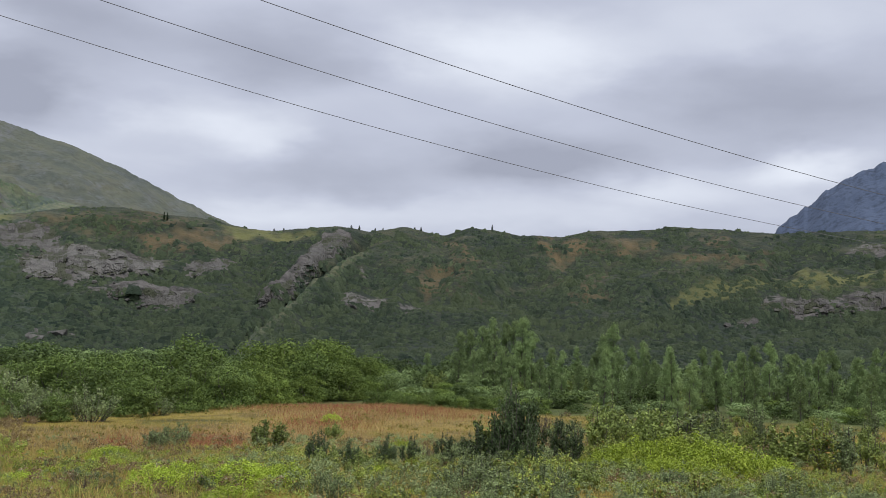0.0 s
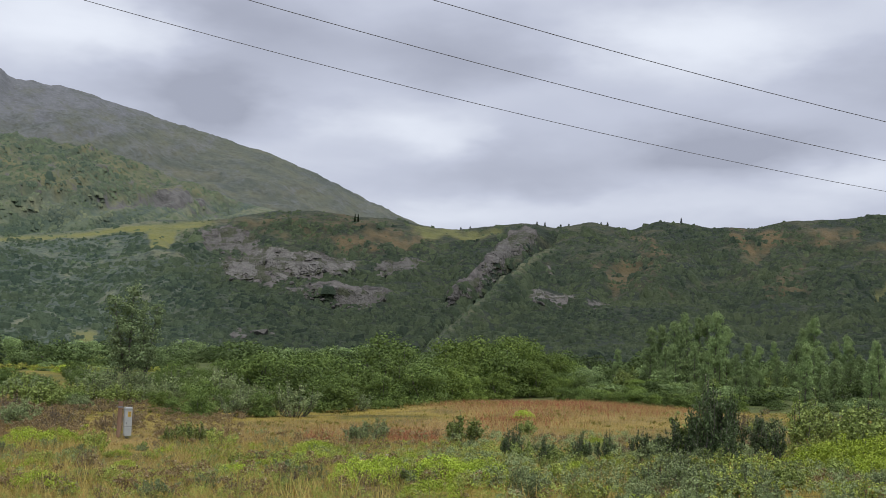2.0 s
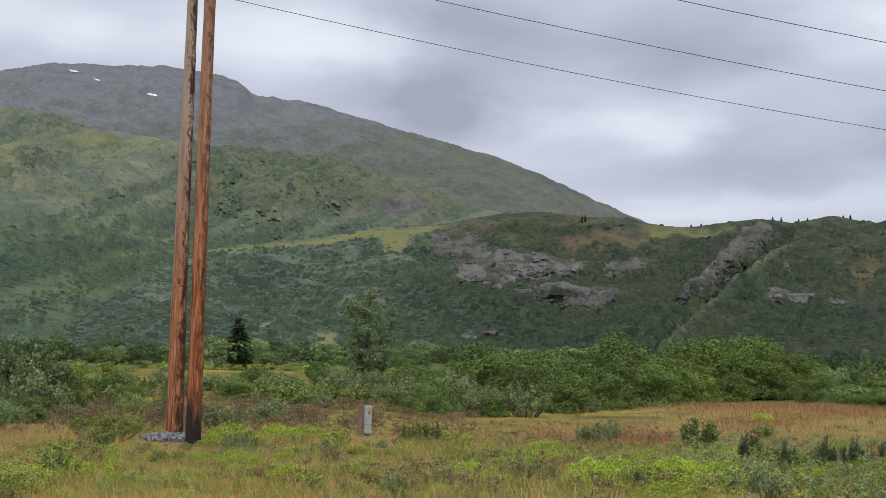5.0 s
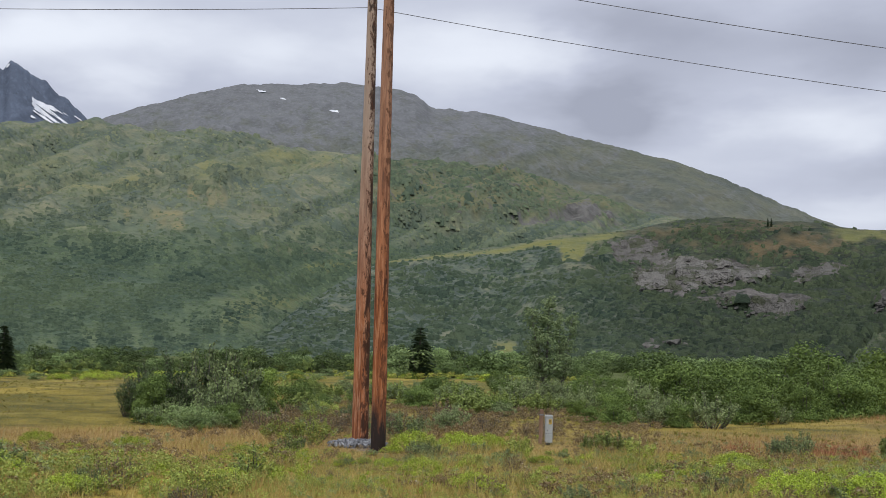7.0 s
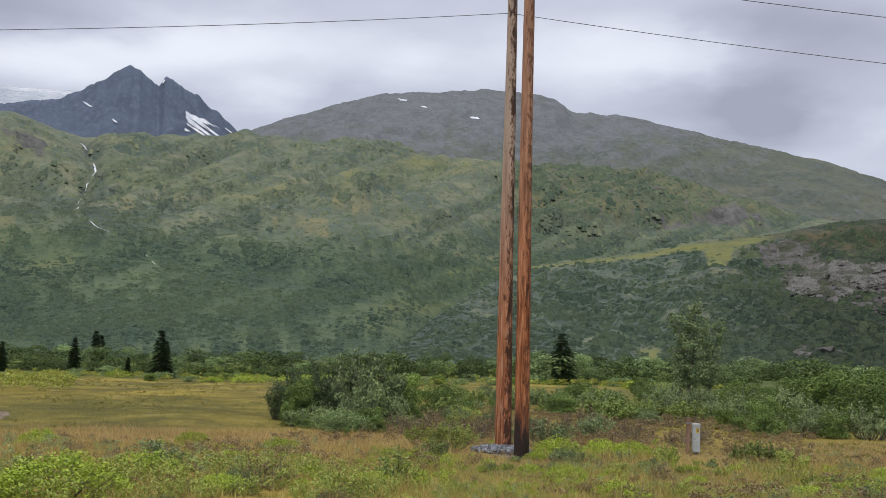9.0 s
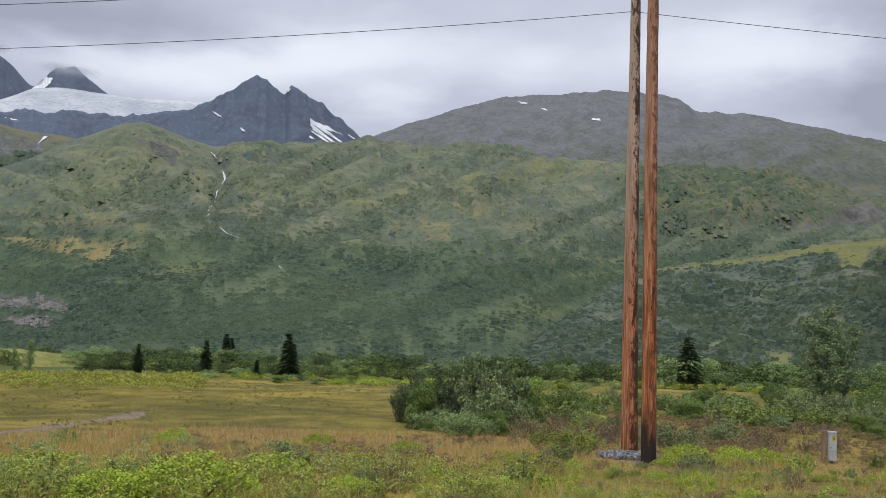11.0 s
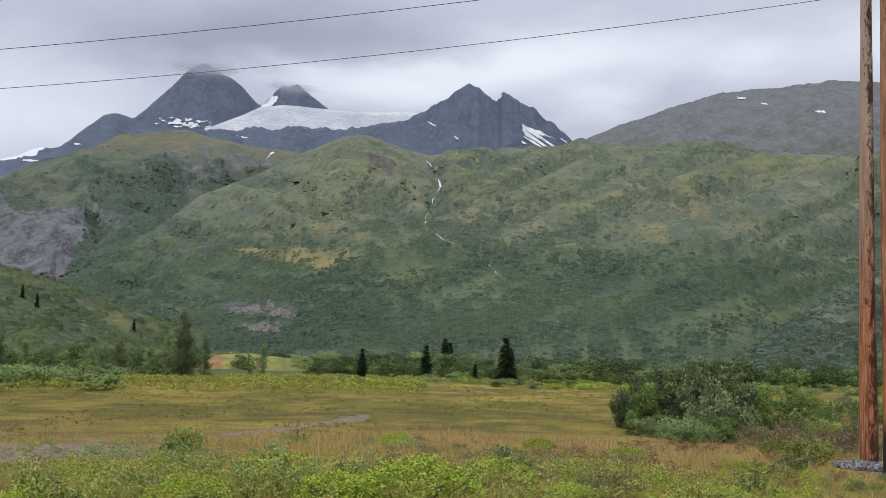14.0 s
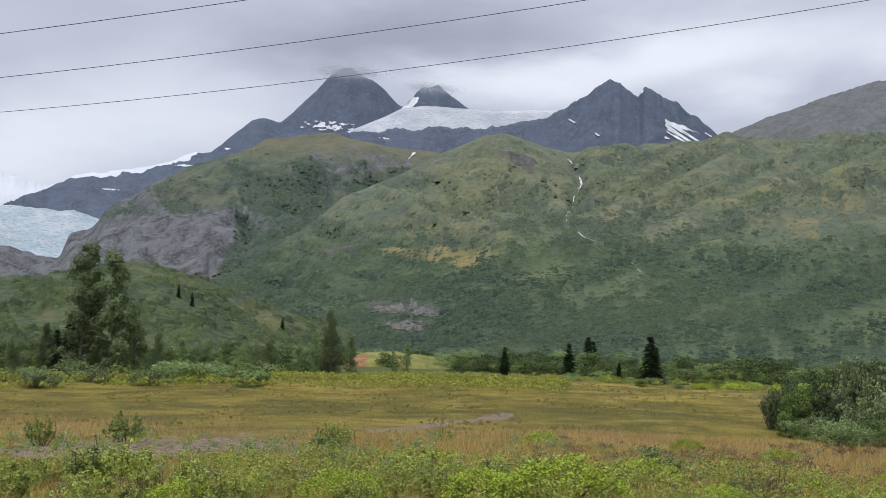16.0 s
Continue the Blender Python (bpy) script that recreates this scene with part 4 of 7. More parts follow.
    draped("left_mountain", "waterfall", "thin white waterfall on a dark cliff", 65.5, 67.2, 9.05, 9.45, side_fall, water, 0.02, 6.0)


build_snow_and_water()

# ---- vegetation ----
def tube(points, radii, sides=6):
    """Vertices and faces of a tapered limb along points."""
    p = np.asarray(points, float)
    t = np.gradient(p, axis=0)
    t /= np.linalg.norm(t, axis=1)[:, None] + 1e-9
    ref = np.array([1.0, 0.13, 0.0])
    u = np.cross(t, ref)
    u /= np.linalg.norm(u, axis=1)[:, None] + 1e-9
    w = np.cross(t, u)
    a = np.linspace(0, 2 * np.pi, sides, endpoint=False)
    ring = u[:, None, :] * np.cos(a)[None, :, None] + w[:, None, :] * np.sin(a)[None, :, None]
    v = (p[:, None, :] + ring * np.asarray(radii, float)[:, None, None]).reshape(-1, 3)
    n = len(p)
    i, j = np.meshgrid(np.arange(n - 1), np.arange(sides), indexing="ij")
    k = (j + 1) % sides
    f = np.stack([i * sides + j, i * sides + k, (i + 1) * sides + k, (i + 1) * sides + j], -1).reshape(-1, 4)
    return v, f


def joined(pieces):
    vs, fs, n = [], [], 0
    for v, f in pieces:
        vs.append(v), fs.append(f + n)
        n += len(v)
    return np.concatenate(vs), np.concatenate(fs)


def unit(v):
    return v / (np.linalg.norm(v, axis=-1, keepdims=True) + 1e-9)


def leaf_quads(g, at, out, length, width, droop=0.25, corners=4):
    """Pointed leaves at places, roughly facing the way out."""
    n = len(at)
    nor = unit(out + g.normal(0, 0.36, (n, 3)))
    along = unit(np.cross(nor, g.normal(0, 1, (n, 3))))
    along[:, 2] -= droop
    along = unit(along)
    side = np.cross(nor, along)
    ln = length * g.uniform(0.6, 1.3, (n, 1))
    wd = width * g.uniform(0.7, 1.25, (n, 1))
    if corners == 3:
        v = np.stack([at - along * ln * 0.5 + side * wd * 0.45, at + along * ln * 0.5, at - along * ln * 0.35 - side * wd * 0.6], 1)
        return v.reshape(-1, 3), np.arange(n * 3).reshape(n, 3)
    v = np.stack([at - along * ln * 0.5, at + side * wd * 0.5 - along * ln * 0.05, at + along * ln * 0.5, at - side * wd * 0.5 - along * ln * 0.05], 1)
    return v.reshape(-1, 3), np.arange(n * 4).reshape(n, 4)


def lobe_points(g, lobes, n, core=0.5):
    """Places in the outer part of a set of leafy lobes (centre, radii), and the way out of each."""
    c, r = np.array([l[0] for l in lobes]), np.array([l[1] for l in lobes])
    w = (r[:, 0] * r[:, 2]) ** 1.0
    k = g.choice(len(lobes), n, p=w / w.sum())
    d = unit(g.normal(0, 1, (n, 3)))
    d[:, 2] = np.where(d[:, 2] < -0.3, -d[:, 2] * 0.6, d[:, 2])
    q = g.uniform(core, 1.0, (n, 1)) ** 0.5 * g.uniform(0.85, 1.12, (n, 1))
    at = c[k] + d * r[k] * q
    return at, unit(d + np.array([0, 0, 0.2]))


def shrub_shape(seed, height=1.0, width=1.0, lobes=9, leaves=900, leaf=0.06, slim=0.42, stems=6, upright=0.5, base=0.18, corners=4):
    """A many-stemmed shrub: stems and leaves as (vertices, faces)."""
    g = np.random.default_rng(seed)
    ls, st = [], []
    for k in range(lobes):
        a, q = g.uniform(0, 2 * np.pi), np.sqrt(g.uniform(0, 1)) * width * 0.36
        top = height * (g.uniform(0.25, 0.86) * (1 - upright * (q / (width * 0.5)) ** 2) + 0.0)
        c = np.array([np.cos(a) * q, np.sin(a) * q, max(top, height * base)])
        s = g.uniform(0.16, 0.27) * (width + height) * 0.5
        ls.append((c, np.array([s, s, s * g.uniform(0.7, 1.0)])))
        if k < stems:
            b = np.array([c[0] * 0.15, c[1] * 0.15, -0.06])
            mid = (b + c) * 0.5 + g.normal(0, 0.04, 3) * height
            rad = 0.008 * (height + 0.5)
            st.append(tube([b, mid, c, c + np.array([0, 0, s * 0.7])], [rad, rad * 0.75, rad * 0.5, rad * 0.2], 5))
    # fill the skirt down to the ground
    for k in range(lobes):
        a = g.uniform(0, 2 * np.pi)
        q = width * g.uniform(0.16, 0.42)
        s = 0.17 * width
        ls.append((np.array([np.cos(a) * q, np.sin(a) * q, height * g.uniform(0.02, base)]), np.array([s, s, min(s, height * 0.26)])))
    at, out = lobe_points(g, ls, leaves)
    at[:, 2] = np.abs(at[:, 2]) + 0.01
    return joined(st), leaf_quads(g, at, out, leaf, leaf * slim, 0.25, corners)


def shoot_shape(seed, height=1.0, width=1.0, shoots=14, leaves=1500, leaf=0.06, slim=0.5, spray=0.075, bare=0.12, fork=3):
    """A shrub of many upright shoots from one root, each with side twigs and leaves along it."""
    g = np.random.default_rng(seed)
    st, rods = [], []
    for k in range(shoots):
        a, q = g.uniform(0, 2 * np.pi), np.sqrt(g.uniform(0.02, 1)) * 0.5 * width
        h = height * g.uniform(0.62, 1.0) * (1 - 0.45 * (q / (0.5 * width)) ** 2)
        foot = np.array([np.cos(a), np.sin(a), 0]) * q * 0.35 + np.array([0, 0, -0.05])
        tip = np.array([np.cos(a) * q, np.sin(a) * q, h])
        t = np.linspace(0, 1, 5)[:, None]
        line = foot + (tip - foot) * t + np.array([np.cos(a), np.sin(a), 0]) * q * 0.22 * np.sin(np.pi * t) + g.normal(0, 0.018 * height, (5, 3)) * t
        rad = 0.009 * (height + 0.4)
        st.append(tube(line, rad * (1 - 0.85 * np.linspace(0, 1, 5)), 4))
        rods.append((line, 1.0))
        for j in range(fork):
            u = g.uniform(0.2, 0.85)
            b = np.array([np.interp(u, t[:, 0], line[:, c]) for c in range(3)])
            w = g.uniform(0, 2 * np.pi)
            e = b + np.array([np.cos(w) * 0.7, np.sin(w) * 0.7, g.uniform(0.4, 1.1)]) * height * 0.2 * (1.15 - 0.6 * u)
            st.append(tube([b, (b + e) / 2, e], [rad * 0.4, rad * 0.3, rad * 0.1], 3))
            rods.append((np.linspace(b, e, 5), 0.55))
    w = np.array([r[1] for r in rods])
    pick = g.choice(len(rods), leaves, p=w / w.sum())
    u = g.uniform(0, 1, leaves) ** 0.8
    u = np.where(w[pick] == 1.0, bare + (1 - bare) * u, u) * 4
    i = np.minimum(u.astype(int), 3)
    lines = np.array([r[0] for r in rods])
    at = lines[pick, i] * (1 - (u - i))[:, None] + lines[pick, i + 1] * (u - i)[:, None]
    off = unit(g.normal(0, 1, (leaves, 3)))
    at = at + off * spray * height * g.uniform(0.2, 1.0, (leaves, 1)) * (1.15 - 0.5 * u / 4)[:, None]
    at[:, 2] = np.maximum(at[:, 2], 0.015)
    return joined(st), leaf_quads(g, at, unit(off + np.array([0, 0, 0.5])), leaf, leaf * slim * 1.25, 0.1, 3)


def mound_shape(seed, width=1.7, leaves=2600, leaf=0.06):
    """A low shrub cushion of many small upright leafy tips."""
    g = np.random.default_rng(seed)
    n = 170
    a, q = g.uniform(0, 2 * np.pi, n), np.sqrt(g.uniform(0, 1, n)) * 0.5 * width
    h = (1 - (q / (0.52 * width)) ** 2) ** 0.5 * (0.72 + 0.28 * vnoise(np.cos(a) * q * 3 + seed, np.sin(a) * q * 3, seed)) * g.uniform(0.82, 1.08, n)
    tips = np.stack([np.cos(a) * q, np.sin(a) * q, h], 1)
    st = [tube([(tips[k, 0] * 0.2, tips[k, 1] * 0.2, -0.05), tips[k] * (0.7, 0.7, 0.6), tips[k] * 0.97], [0.012, 0.008, 0.003], 4) for k in range(0, n, 9)]
    k = g.integers(n, size=leaves)
    d = np.abs(g.normal(0, 1, (leaves, 1)))
    at = tips[k] + g.normal(0, 0.055, (leaves, 3)) * (1, 1, 0.5) - np.array([0, 0, 1.0]) * d * 0.16
    at[:, 2] = np.maximum(at[:, 2], 0.02)
    return joined(st), leaf_quads(g, at, unit(g.normal(0, 0.5, (leaves, 3)) + np.array([0, 0, 0.8])), leaf, leaf * 0.8, -0.5, 3)


def tree_shape(seed, height=6.0, spread=1.3, leaves=2600, leaf=0.13, start=0.06, stems=1, corners=3):
    """A slender broad-leaved tree with an open crown."""
    g = np.random.default_rng(seed)
    st, ls = [], []
    for s in range(stems):
        lean = g.normal(0, 0.035 if stems == 1 else 0.10, 2)
        h = height * (1 if s == 0 else g.uniform(0.7, 0.95))
        zz = np.linspace(-0.15, h, 9)
        px = lean[0] * zz + np.cumsum(g.normal(0, 0.03, 9)) * h / 7
        py = lean[1] * zz + np.cumsum(g.normal(0, 0.03, 9)) * h / 7
        trunk = np.stack([px, py, zz], 1)
        r0 = 0.013 * h + 0.02
        st.append(tube(trunk, r0 * (1 - 0.9 * np.linspace(0, 1, 9) ** 1.1), 7))
        n = int(30 + 4 * h)
        for k in range(n):
            f = start + (1 - start) * (k + g.uniform(0, 1)) / n
            at = np.array([np.interp(f * h, zz, px), np.interp(f * h, zz, py), f * h])
            reach = spread * (0.14 + 0.86 * min(1.0, f / 0.22) ** 0.6 * (1 - f) ** 0.75) * g.uniform(0.45, 1.15)
            a = g.uniform(0, 2 * np.pi)
            d = np.array([np.cos(a), np.sin(a), g.uniform(0.35, 0.9)])
            end = at + d * reach
            rad = r0 * 0.3 * (1 - f * 0.7)
            st.append(tube([at, (at + end) / 2 + np.array([0, 0, -0.03]), end], [rad, rad * 0.7, rad * 0.25], 4))
            sz = g.uniform(0.22, 0.42) * (0.5 + 0.5 * spread)
            ls.append((end, np.array([sz, sz, sz * g.uniform(0.9, 1.4)])))
            if reach > 0.5:
                ls.append(((at + end) / 2 + np.array([0, 0, 0.1]), np.array([sz, sz, sz]) * 0.85))
    at, out = lobe_points(g, ls, leaves, 0.3)
    return joined(st), leaf_quads(g, at, out, leaf, leaf * 0.72, 0.25, corners)


def spruce_shape(seed, height=4.0, spread=0.85):
    """A narrow spruce: trunk, and whorls of drooping needle sprays."""
    g = np.random.default_rng(seed)
    trunk = tube([(0, 0, -0.15), (0.01, 0, height * 0.5), (0.0, 0.01, height)], [0.02 * height, 0.013 * height, 0.004 * height], 7)
    vs, fs, n = [], [], 0
    whorls = int(height * 10)
    for k in range(whorls):
        f = (k + g.uniform(0, 0.8)) / whorls
        z = height * (0.06 + 0.94 * f)
        reach = spread * (1 - f) ** 0.8 * g.uniform(0.55, 1.15) + 0.06
        for b in range(int(4 + 3 * (1 - f))):
            a = g.uniform(0, 2 * np.pi)
            L = reach * g.uniform(0.55, 1.12)
            d = np.array([np.cos(a), np.sin(a), 0])
            side = np.array([-d[1], d[0], 0])
            fall = -0.32 - 0.25 * (1 - f)
            tip = np.array([0, 0, z]) + d * L + np.array([0, 0, L * fall + 0.10 * L])
            for q in np.linspace(0.2, 1.0, 5):
                c = np.array([0, 0, z]) * (1 - q) + tip * q + np.array([0, 0, 0.10 * L * q * (1 - q) * 4])
                for sgn in (-1, 1):
                    w = 0.13 + 0.20 * L * (1.05 - q)
                    e = c + side * sgn * w + d * w * 0.7 + np.array([0, 0, g.uniform(-0.10, 0.0)])
                    wd = d * 0.045 * (1 + L)
                    vs += [c - wd, e, c + wd + np.array([0, 0, 0.03]), c + np.array([0, 0, -0.05])]
                    fs.append([n, n + 1, n + 2, n + 3])
                    n += 4
    return trunk, (np.array(vs), np.array(fs))


MAT_BARK = Nodes("grey_bark", 0.9)
MAT_BARK.colour(MAT_BARK.mix(MAT_BARK.range(MAT_BARK.noise(14.0, 5.0, 0.6, (1, 1, 0.2)), 0.35, 0.65), (0.07, 0.06, 0.05), (0.20, 0.18, 0.16)))
MAT_BARK = MAT_BARK.mat
LEAF_ALDER = leaf_material("alder_leaves", (0.026, 0.052, 0.016), (0.175, 0.245, 0.062))
LEAF_WILLOW = leaf_material("grey_willow_leaves", (0.085, 0.125, 0.055), (0.28, 0.34, 0.15))
LEAF_LIME = leaf_material("yellow_green_leaves", (0.15, 0.22, 0.028), (0.44, 0.54, 0.075))
LEAF_SCRUB = leaf_material("fresh_scrub_leaves", (0.11, 0.16, 0.035), (0.42, 0.48, 0.12), (0.42, 0.25, 0.08), 0.06)
LEAF_BRIGHT = leaf_material("bright_alder_leaves", (0.040, 0.075, 0.018), (0.22, 0.30, 0.066))
LEAF_BELT = leaf_material("dark_brush_leaves", (0.028, 0.052, 0.018), (0.115, 0.16, 0.05))
LEAF_DARK = leaf_material("dark_shrub_leaves", (0.020, 0.040, 0.018), (0.11, 0.155, 0.062), (0.20, 0.22, 0.13), 0.08, thin=0.12)
LEAF_POPLAR = leaf_material("poplar_leaves", (0.09, 0.14, 0.055), (0.29, 0.385, 0.155), thin=0.32)
LEAF_PALE = leaf_material("pale_birch_leaves", (0.085, 0.13, 0.055), (0.26, 0.33, 0.155))
LEAF_BROWN = leaf_material("fading_heath_leaves", (0.13, 0.098, 0.05), (0.29, 0.215, 0.11), (0.5, 0.45, 0.33), 0.06)
LEAF_TUSSOCK = leaf_material("olive_tussock_leaves", (0.10, 0.10, 0.026), (0.25, 0.235, 0.055), (0.30, 0.20, 0.075), 0.15)
LEAF_SPRUCE = leaf_material("spruce_needles", (0.022, 0.042, 0.022), (0.075, 0.105, 0.055), thin=0.1)
LEAF_GREEN = leaf_material("green_bush_leaves", (0.08, 0.12, 0.032), (0.32, 0.39, 0.115))
LEAF_DWARF = leaf_material("dwarf_brush_leaves", (0.19, 0.235, 0.045), (0.42, 0.45, 0.095), (0.30, 0.24, 0.10), 0.1)
MAT_DRY = leaf_material("dry_grass_blades", (0.36, 0.25, 0.09), (0.60, 0.45, 0.20), (0.36, 0.19, 0.075), 0.15)
MAT_RED = leaf_material("red_sorrel_blades", (0.30, 0.12, 0.07), (0.42, 0.22, 0.13), (0.36, 0.09, 0.06), 0.3)
MAT_ROUGH = leaf_material("rough_grass_blades", (0.26, 0.22, 0.06), (0.58, 0.48, 0.17), (0.46, 0.29, 0.11), 0.2)
MAT_OLIVE = leaf_material("olive_grass_blades", (0.19, 0.165, 0.03), (0.40, 0.325, 0.07), (0.44, 0.31, 0.12), 0.15)

KINDS = {}


def plant_kind(key, name, shape, leaf_mat, bark=None):
    """Meshes of one plant, kept to be planted many times."""
    (sv, sf), (lv, lf) = shape
    a, b = mesh_of(name + "_wood", sv, sf), mesh_of(name + "_leaves", lv, lf, False)
    a.materials.append(bark or MAT_BARK), b.materials.append(leaf_mat)
    KINDS.setdefault(key, []).append((name, a, b))


def planted(name, wood, leaves, at, label, category, group=""):
    """A plant as one thing: its wood and its leaves."""
    top = new(name)
    top.matrix_world = at
    tree = "tree" in name
    for part_name, me in (("trunk" if tree else "stem", wood), ("crown" if tree else "foliage", leaves)):
        new(part_name, me).parent = top
    return tagged(top, label, category, group)


def plant(key, az, r, scale, label, category, group="", wide=1.0, pick=None, sink=0.0):
    """One plant on the ground, at an azimuth and a distance."""
    if (33.0 < az < 38.4 and 14 < r < 28.5) or (24.6 < az < 27.2 and 16 < r < 28.6):
        scale = min(scale, 0.16)
    name, wood, leaves = KINDS[key][(pick if pick is not None else int(rng.integers(99))) % len(KINDS[key])]
    x, y = (float(v) for v in xy(az, r))
    return planted(name, wood, leaves, pose(x, y, float(ground_z(x, y)) - sink, 0, 0, float(rng.uniform(0, 360))) @ Matrix.Diagonal((scale * wide, scale * wide, scale, 1)), label, category, group)


def top_height(az, r, el):
    """How high a plant at that place must be to reach the height angle el."""
    x, y = xy(az, r)
    return CZ + r * math.tan(radians(el)) - float(ground_z(x, y))


def make_kinds():
    for k in range(4):
        plant_kind("thicket", "alder_shrub", shrub_shape(100 + k, 1.0, 1.15, 26, 7500, 0.040, 0.9, 7, 0.45, corners=3), LEAF_ALDER)
        plant_kind("bright", "alder_shrub", shrub_shape(105 + k, 1.0, 1.1, 26, 7000, 0.040, 0.9, 7, 0.45, corners=3), LEAF_BRIGHT)
        plant_kind("alder", "alder_bush", shoot_shape(110 + k, 1.0, 1.15, 22, 2600, 0.055, 0.75), LEAF_GREEN)
    for k in range(4):
        plant_kind("willow", "willow_shrub", shoot_shape(120 + k, 1.0, 1.2, 26, 2600, 0.058, 0.42), LEAF_WILLOW)
    for k in range(3):
        plant_kind("lime", "lime_shrub", mound_shape(140 + k, 1.9, 4200, 0.050), LEAF_LIME)
    for k in range(4):
        plant_kind("scrub", "willow_bush", shoot_shape(160 + k, 1.0, 1.2, 24, 2400, 0.058, 0.55), LEAF_SCRUB)
    for k in range(3):
        plant_kind("brown", "fading_bush", shoot_shape(170 + k, 1.0, 1.2, 26, 700, 0.06, 0.4, 0.05), LEAF_BROWN)
    for k in range(4):
        plant_kind("dark", "dark_shrub", shoot_shape(180 + k, 1.0, 0.6, 24, 6000, 0.026, 0.75, 0.065, 0.04, 4), LEAF_DARK)
    for k in range(3):
        plant_kind("belt", "brush_shrub", shrub_shape(200 + k, 1.0, 1.6, 14, 1700, 0.08, 0.8, 3, 0.4, corners=3), LEAF_BELT)
    for k in range(2):
        plant_kind("pale", "pale_shrub", shrub_shape(210 + k, 1.0, 1.5, 14, 1700, 0.08, 0.75, 3, 0.4, corners=3), LEAF_POPLAR)
    for k in range(4):
        plant_kind("poplar", "poplar_tree", tree_shape(220 + k, 6.0, 1.5, 6500, 0.13), LEAF_POPLAR)
    for k in range(2):
        plant_kind("birch", "birch_tree", tree_shape(240 + k, 6.0, 1.3, 5200, 0.16, 0.05, 2), LEAF_PALE)
    for k in range(2):
        plant_kind("tall", "poplar_tree", tree_shape(270 + k, 6.0, 1.45, 11000, 0.13, 0.02, 1), leaf_tree)
        plant_kind("broad", "alder_tree", tree_shape(260 + k, 6.0, 1.7, 6500, 0.15, 0.04, 3), leaf_tree)
    for k in range(3):
        plant_kind("spruce", "spruce_tree", spruce_shape(280 + k), LEAF_SPRUCE)
    for k in range(3):
        plant_kind("sapling", "poplar_sapling", shoot_shape(300 + k, 1.0, 0.36, 7, 1500, 0.035, 0.6, 0.06, 0.08, 5), (LEAF_GREEN, LEAF_WILLOW, LEAF_SCRUB)[k])


leaf_tree = leaf_material("shaded_tree_leaves", (0.10, 0.145, 0.07), (0.25, 0.31, 0.15), thin=0.4)
make_kinds()


def build_trees():
    # the thicket of alders behind the grassy swell
    for row in range(5):
        az = 2.6 + 0.7 * (row % 2)
        while az < 24.5:
            front = float(np.interp(az, (3, 6, 9.7, 14, 18, 22, 25), (74, 66, 57, 44, 38.5, 37, 42)))
            r = front + 1.6 + row * (4.2 if az < 12 else 5.5) + rng.uniform(-1, 1)
            hh = float(np.interp(az, (2.6, 4.2, 6.9, 10.4, 14, 18, 22, 25), (1.8, 2.9, 3.9, 3.9, 2.9, 2.7, 2.1, 1.6))) * rng.uniform(0.72, 1.12) * (0.62 + 0.14 * min(row, 3)) * (0.9 + 0.22 * math.sin(az * 2.9 + row))
            key = "willow" if (az > 10 and rng.random() < 0.22) else "bright" if (az < 9.5 and rng.random() < 0.6) or rng.random() < 0.15 else "thicket"
            plant(key, az, r, hh, "dense green alder shrub in a thicket by the meadow" if key != "willow" else "grey-green willow shrub at the edge of a thicket", "shrub", "thicket shrubs", 1.1)
            az += math.degrees(0.82 * hh / r) * rng.uniform(0.85, 1.25)
    # mixed shrubs behind the pedestal and round the foot of the poles
    for k in range(34):
        az, r = rng.uniform(23.5, 34), rng.uniform(44, 80)
        plant(("willow", "alder", "willow", "thicket")[k % 4], az, r, rng.uniform(0.8, 1.7), "mixed green shrub in rough heath", "shrub", "heath shrubs", 1.2)
    for k in range(30):
        az, r = rng.uniform(28, 42), rng.uniform(28, 60)
        plant("willow" if k % 3 else "scrub", az, r, rng.uniform(0.4, 0.9), "low grey-green shrub in rough heath", "shrub", "heath shrubs", 1.3)
    for k in range(26):
        az, r = rng.uniform(25, 41), rng.uniform(30, 44)
        plant("brown", az, r, rng.uniform(0.45, 0.9), "brown twiggy bush in rough heath", "shrub", "heath shrubs", 1.4)
    # low strip of brush beyond the grassy swell
    for k in range(26):
        az = -5.5 + 9.0 * k / 26
        plant("thicket" if k % 3 else "bright", az, rng.uniform(63, 67), rng.uniform(0.8, 1.15), "low dark green alder beyond dry grass", "shrub", "low alder strip", 1.3)
    # the large willow clump out in the meadow
    for az, r, el, key in ((47.7, 40.5, -2.2, "dark"), (46.6, 40.0, -1.55, "dark"), (45.8, 41.0, -0.85, "dark"), (47.1, 42.0, -1.5, "dark"), (45.0, 39.0, -1.4, "dark"), (43.9, 38.6, -0.9, "dark"), (43.2, 37.8, -0.45, "willow"), (42.6, 38.4, -0.85, "dark"),
                           (41.7, 38.8, -1.75, "dark"), (41.2, 39.6, -2.2, "bright"), (44.6, 36.8, -2.3, "dark"), (43.0, 36.2, -1.6, "willow"), (42.0, 36.4, -2.4, "willow"), (46.4, 38.2, -2.4, "thicket"), (41.0, 37.6, -2.8, "thicket"), (45.6, 36.4, -3.3, "willow"), (43.8, 34.8, -3.2, "willow"), (44.1, 31.0, -4.9, "thicket")):
        plant(key, az, r, top_height(az, r, el) * 1.06, "grey-green willow in a rounded clump" if key == "willow" else "dark green bush in a rounded clump", "shrub", "meadow clump", 0.82)
    for k in range(150):
        az = -28 + 64 * (k + rng.uniform(0, 1)) / 150
        r = rng.uniform(92, 170)
        plant(("belt", "belt", "pale")[k % 3], az, r, rng.uniform(1.5, 3.0), "green brush at the foot of the hill", "shrub", "hill-foot brush", 1.3)
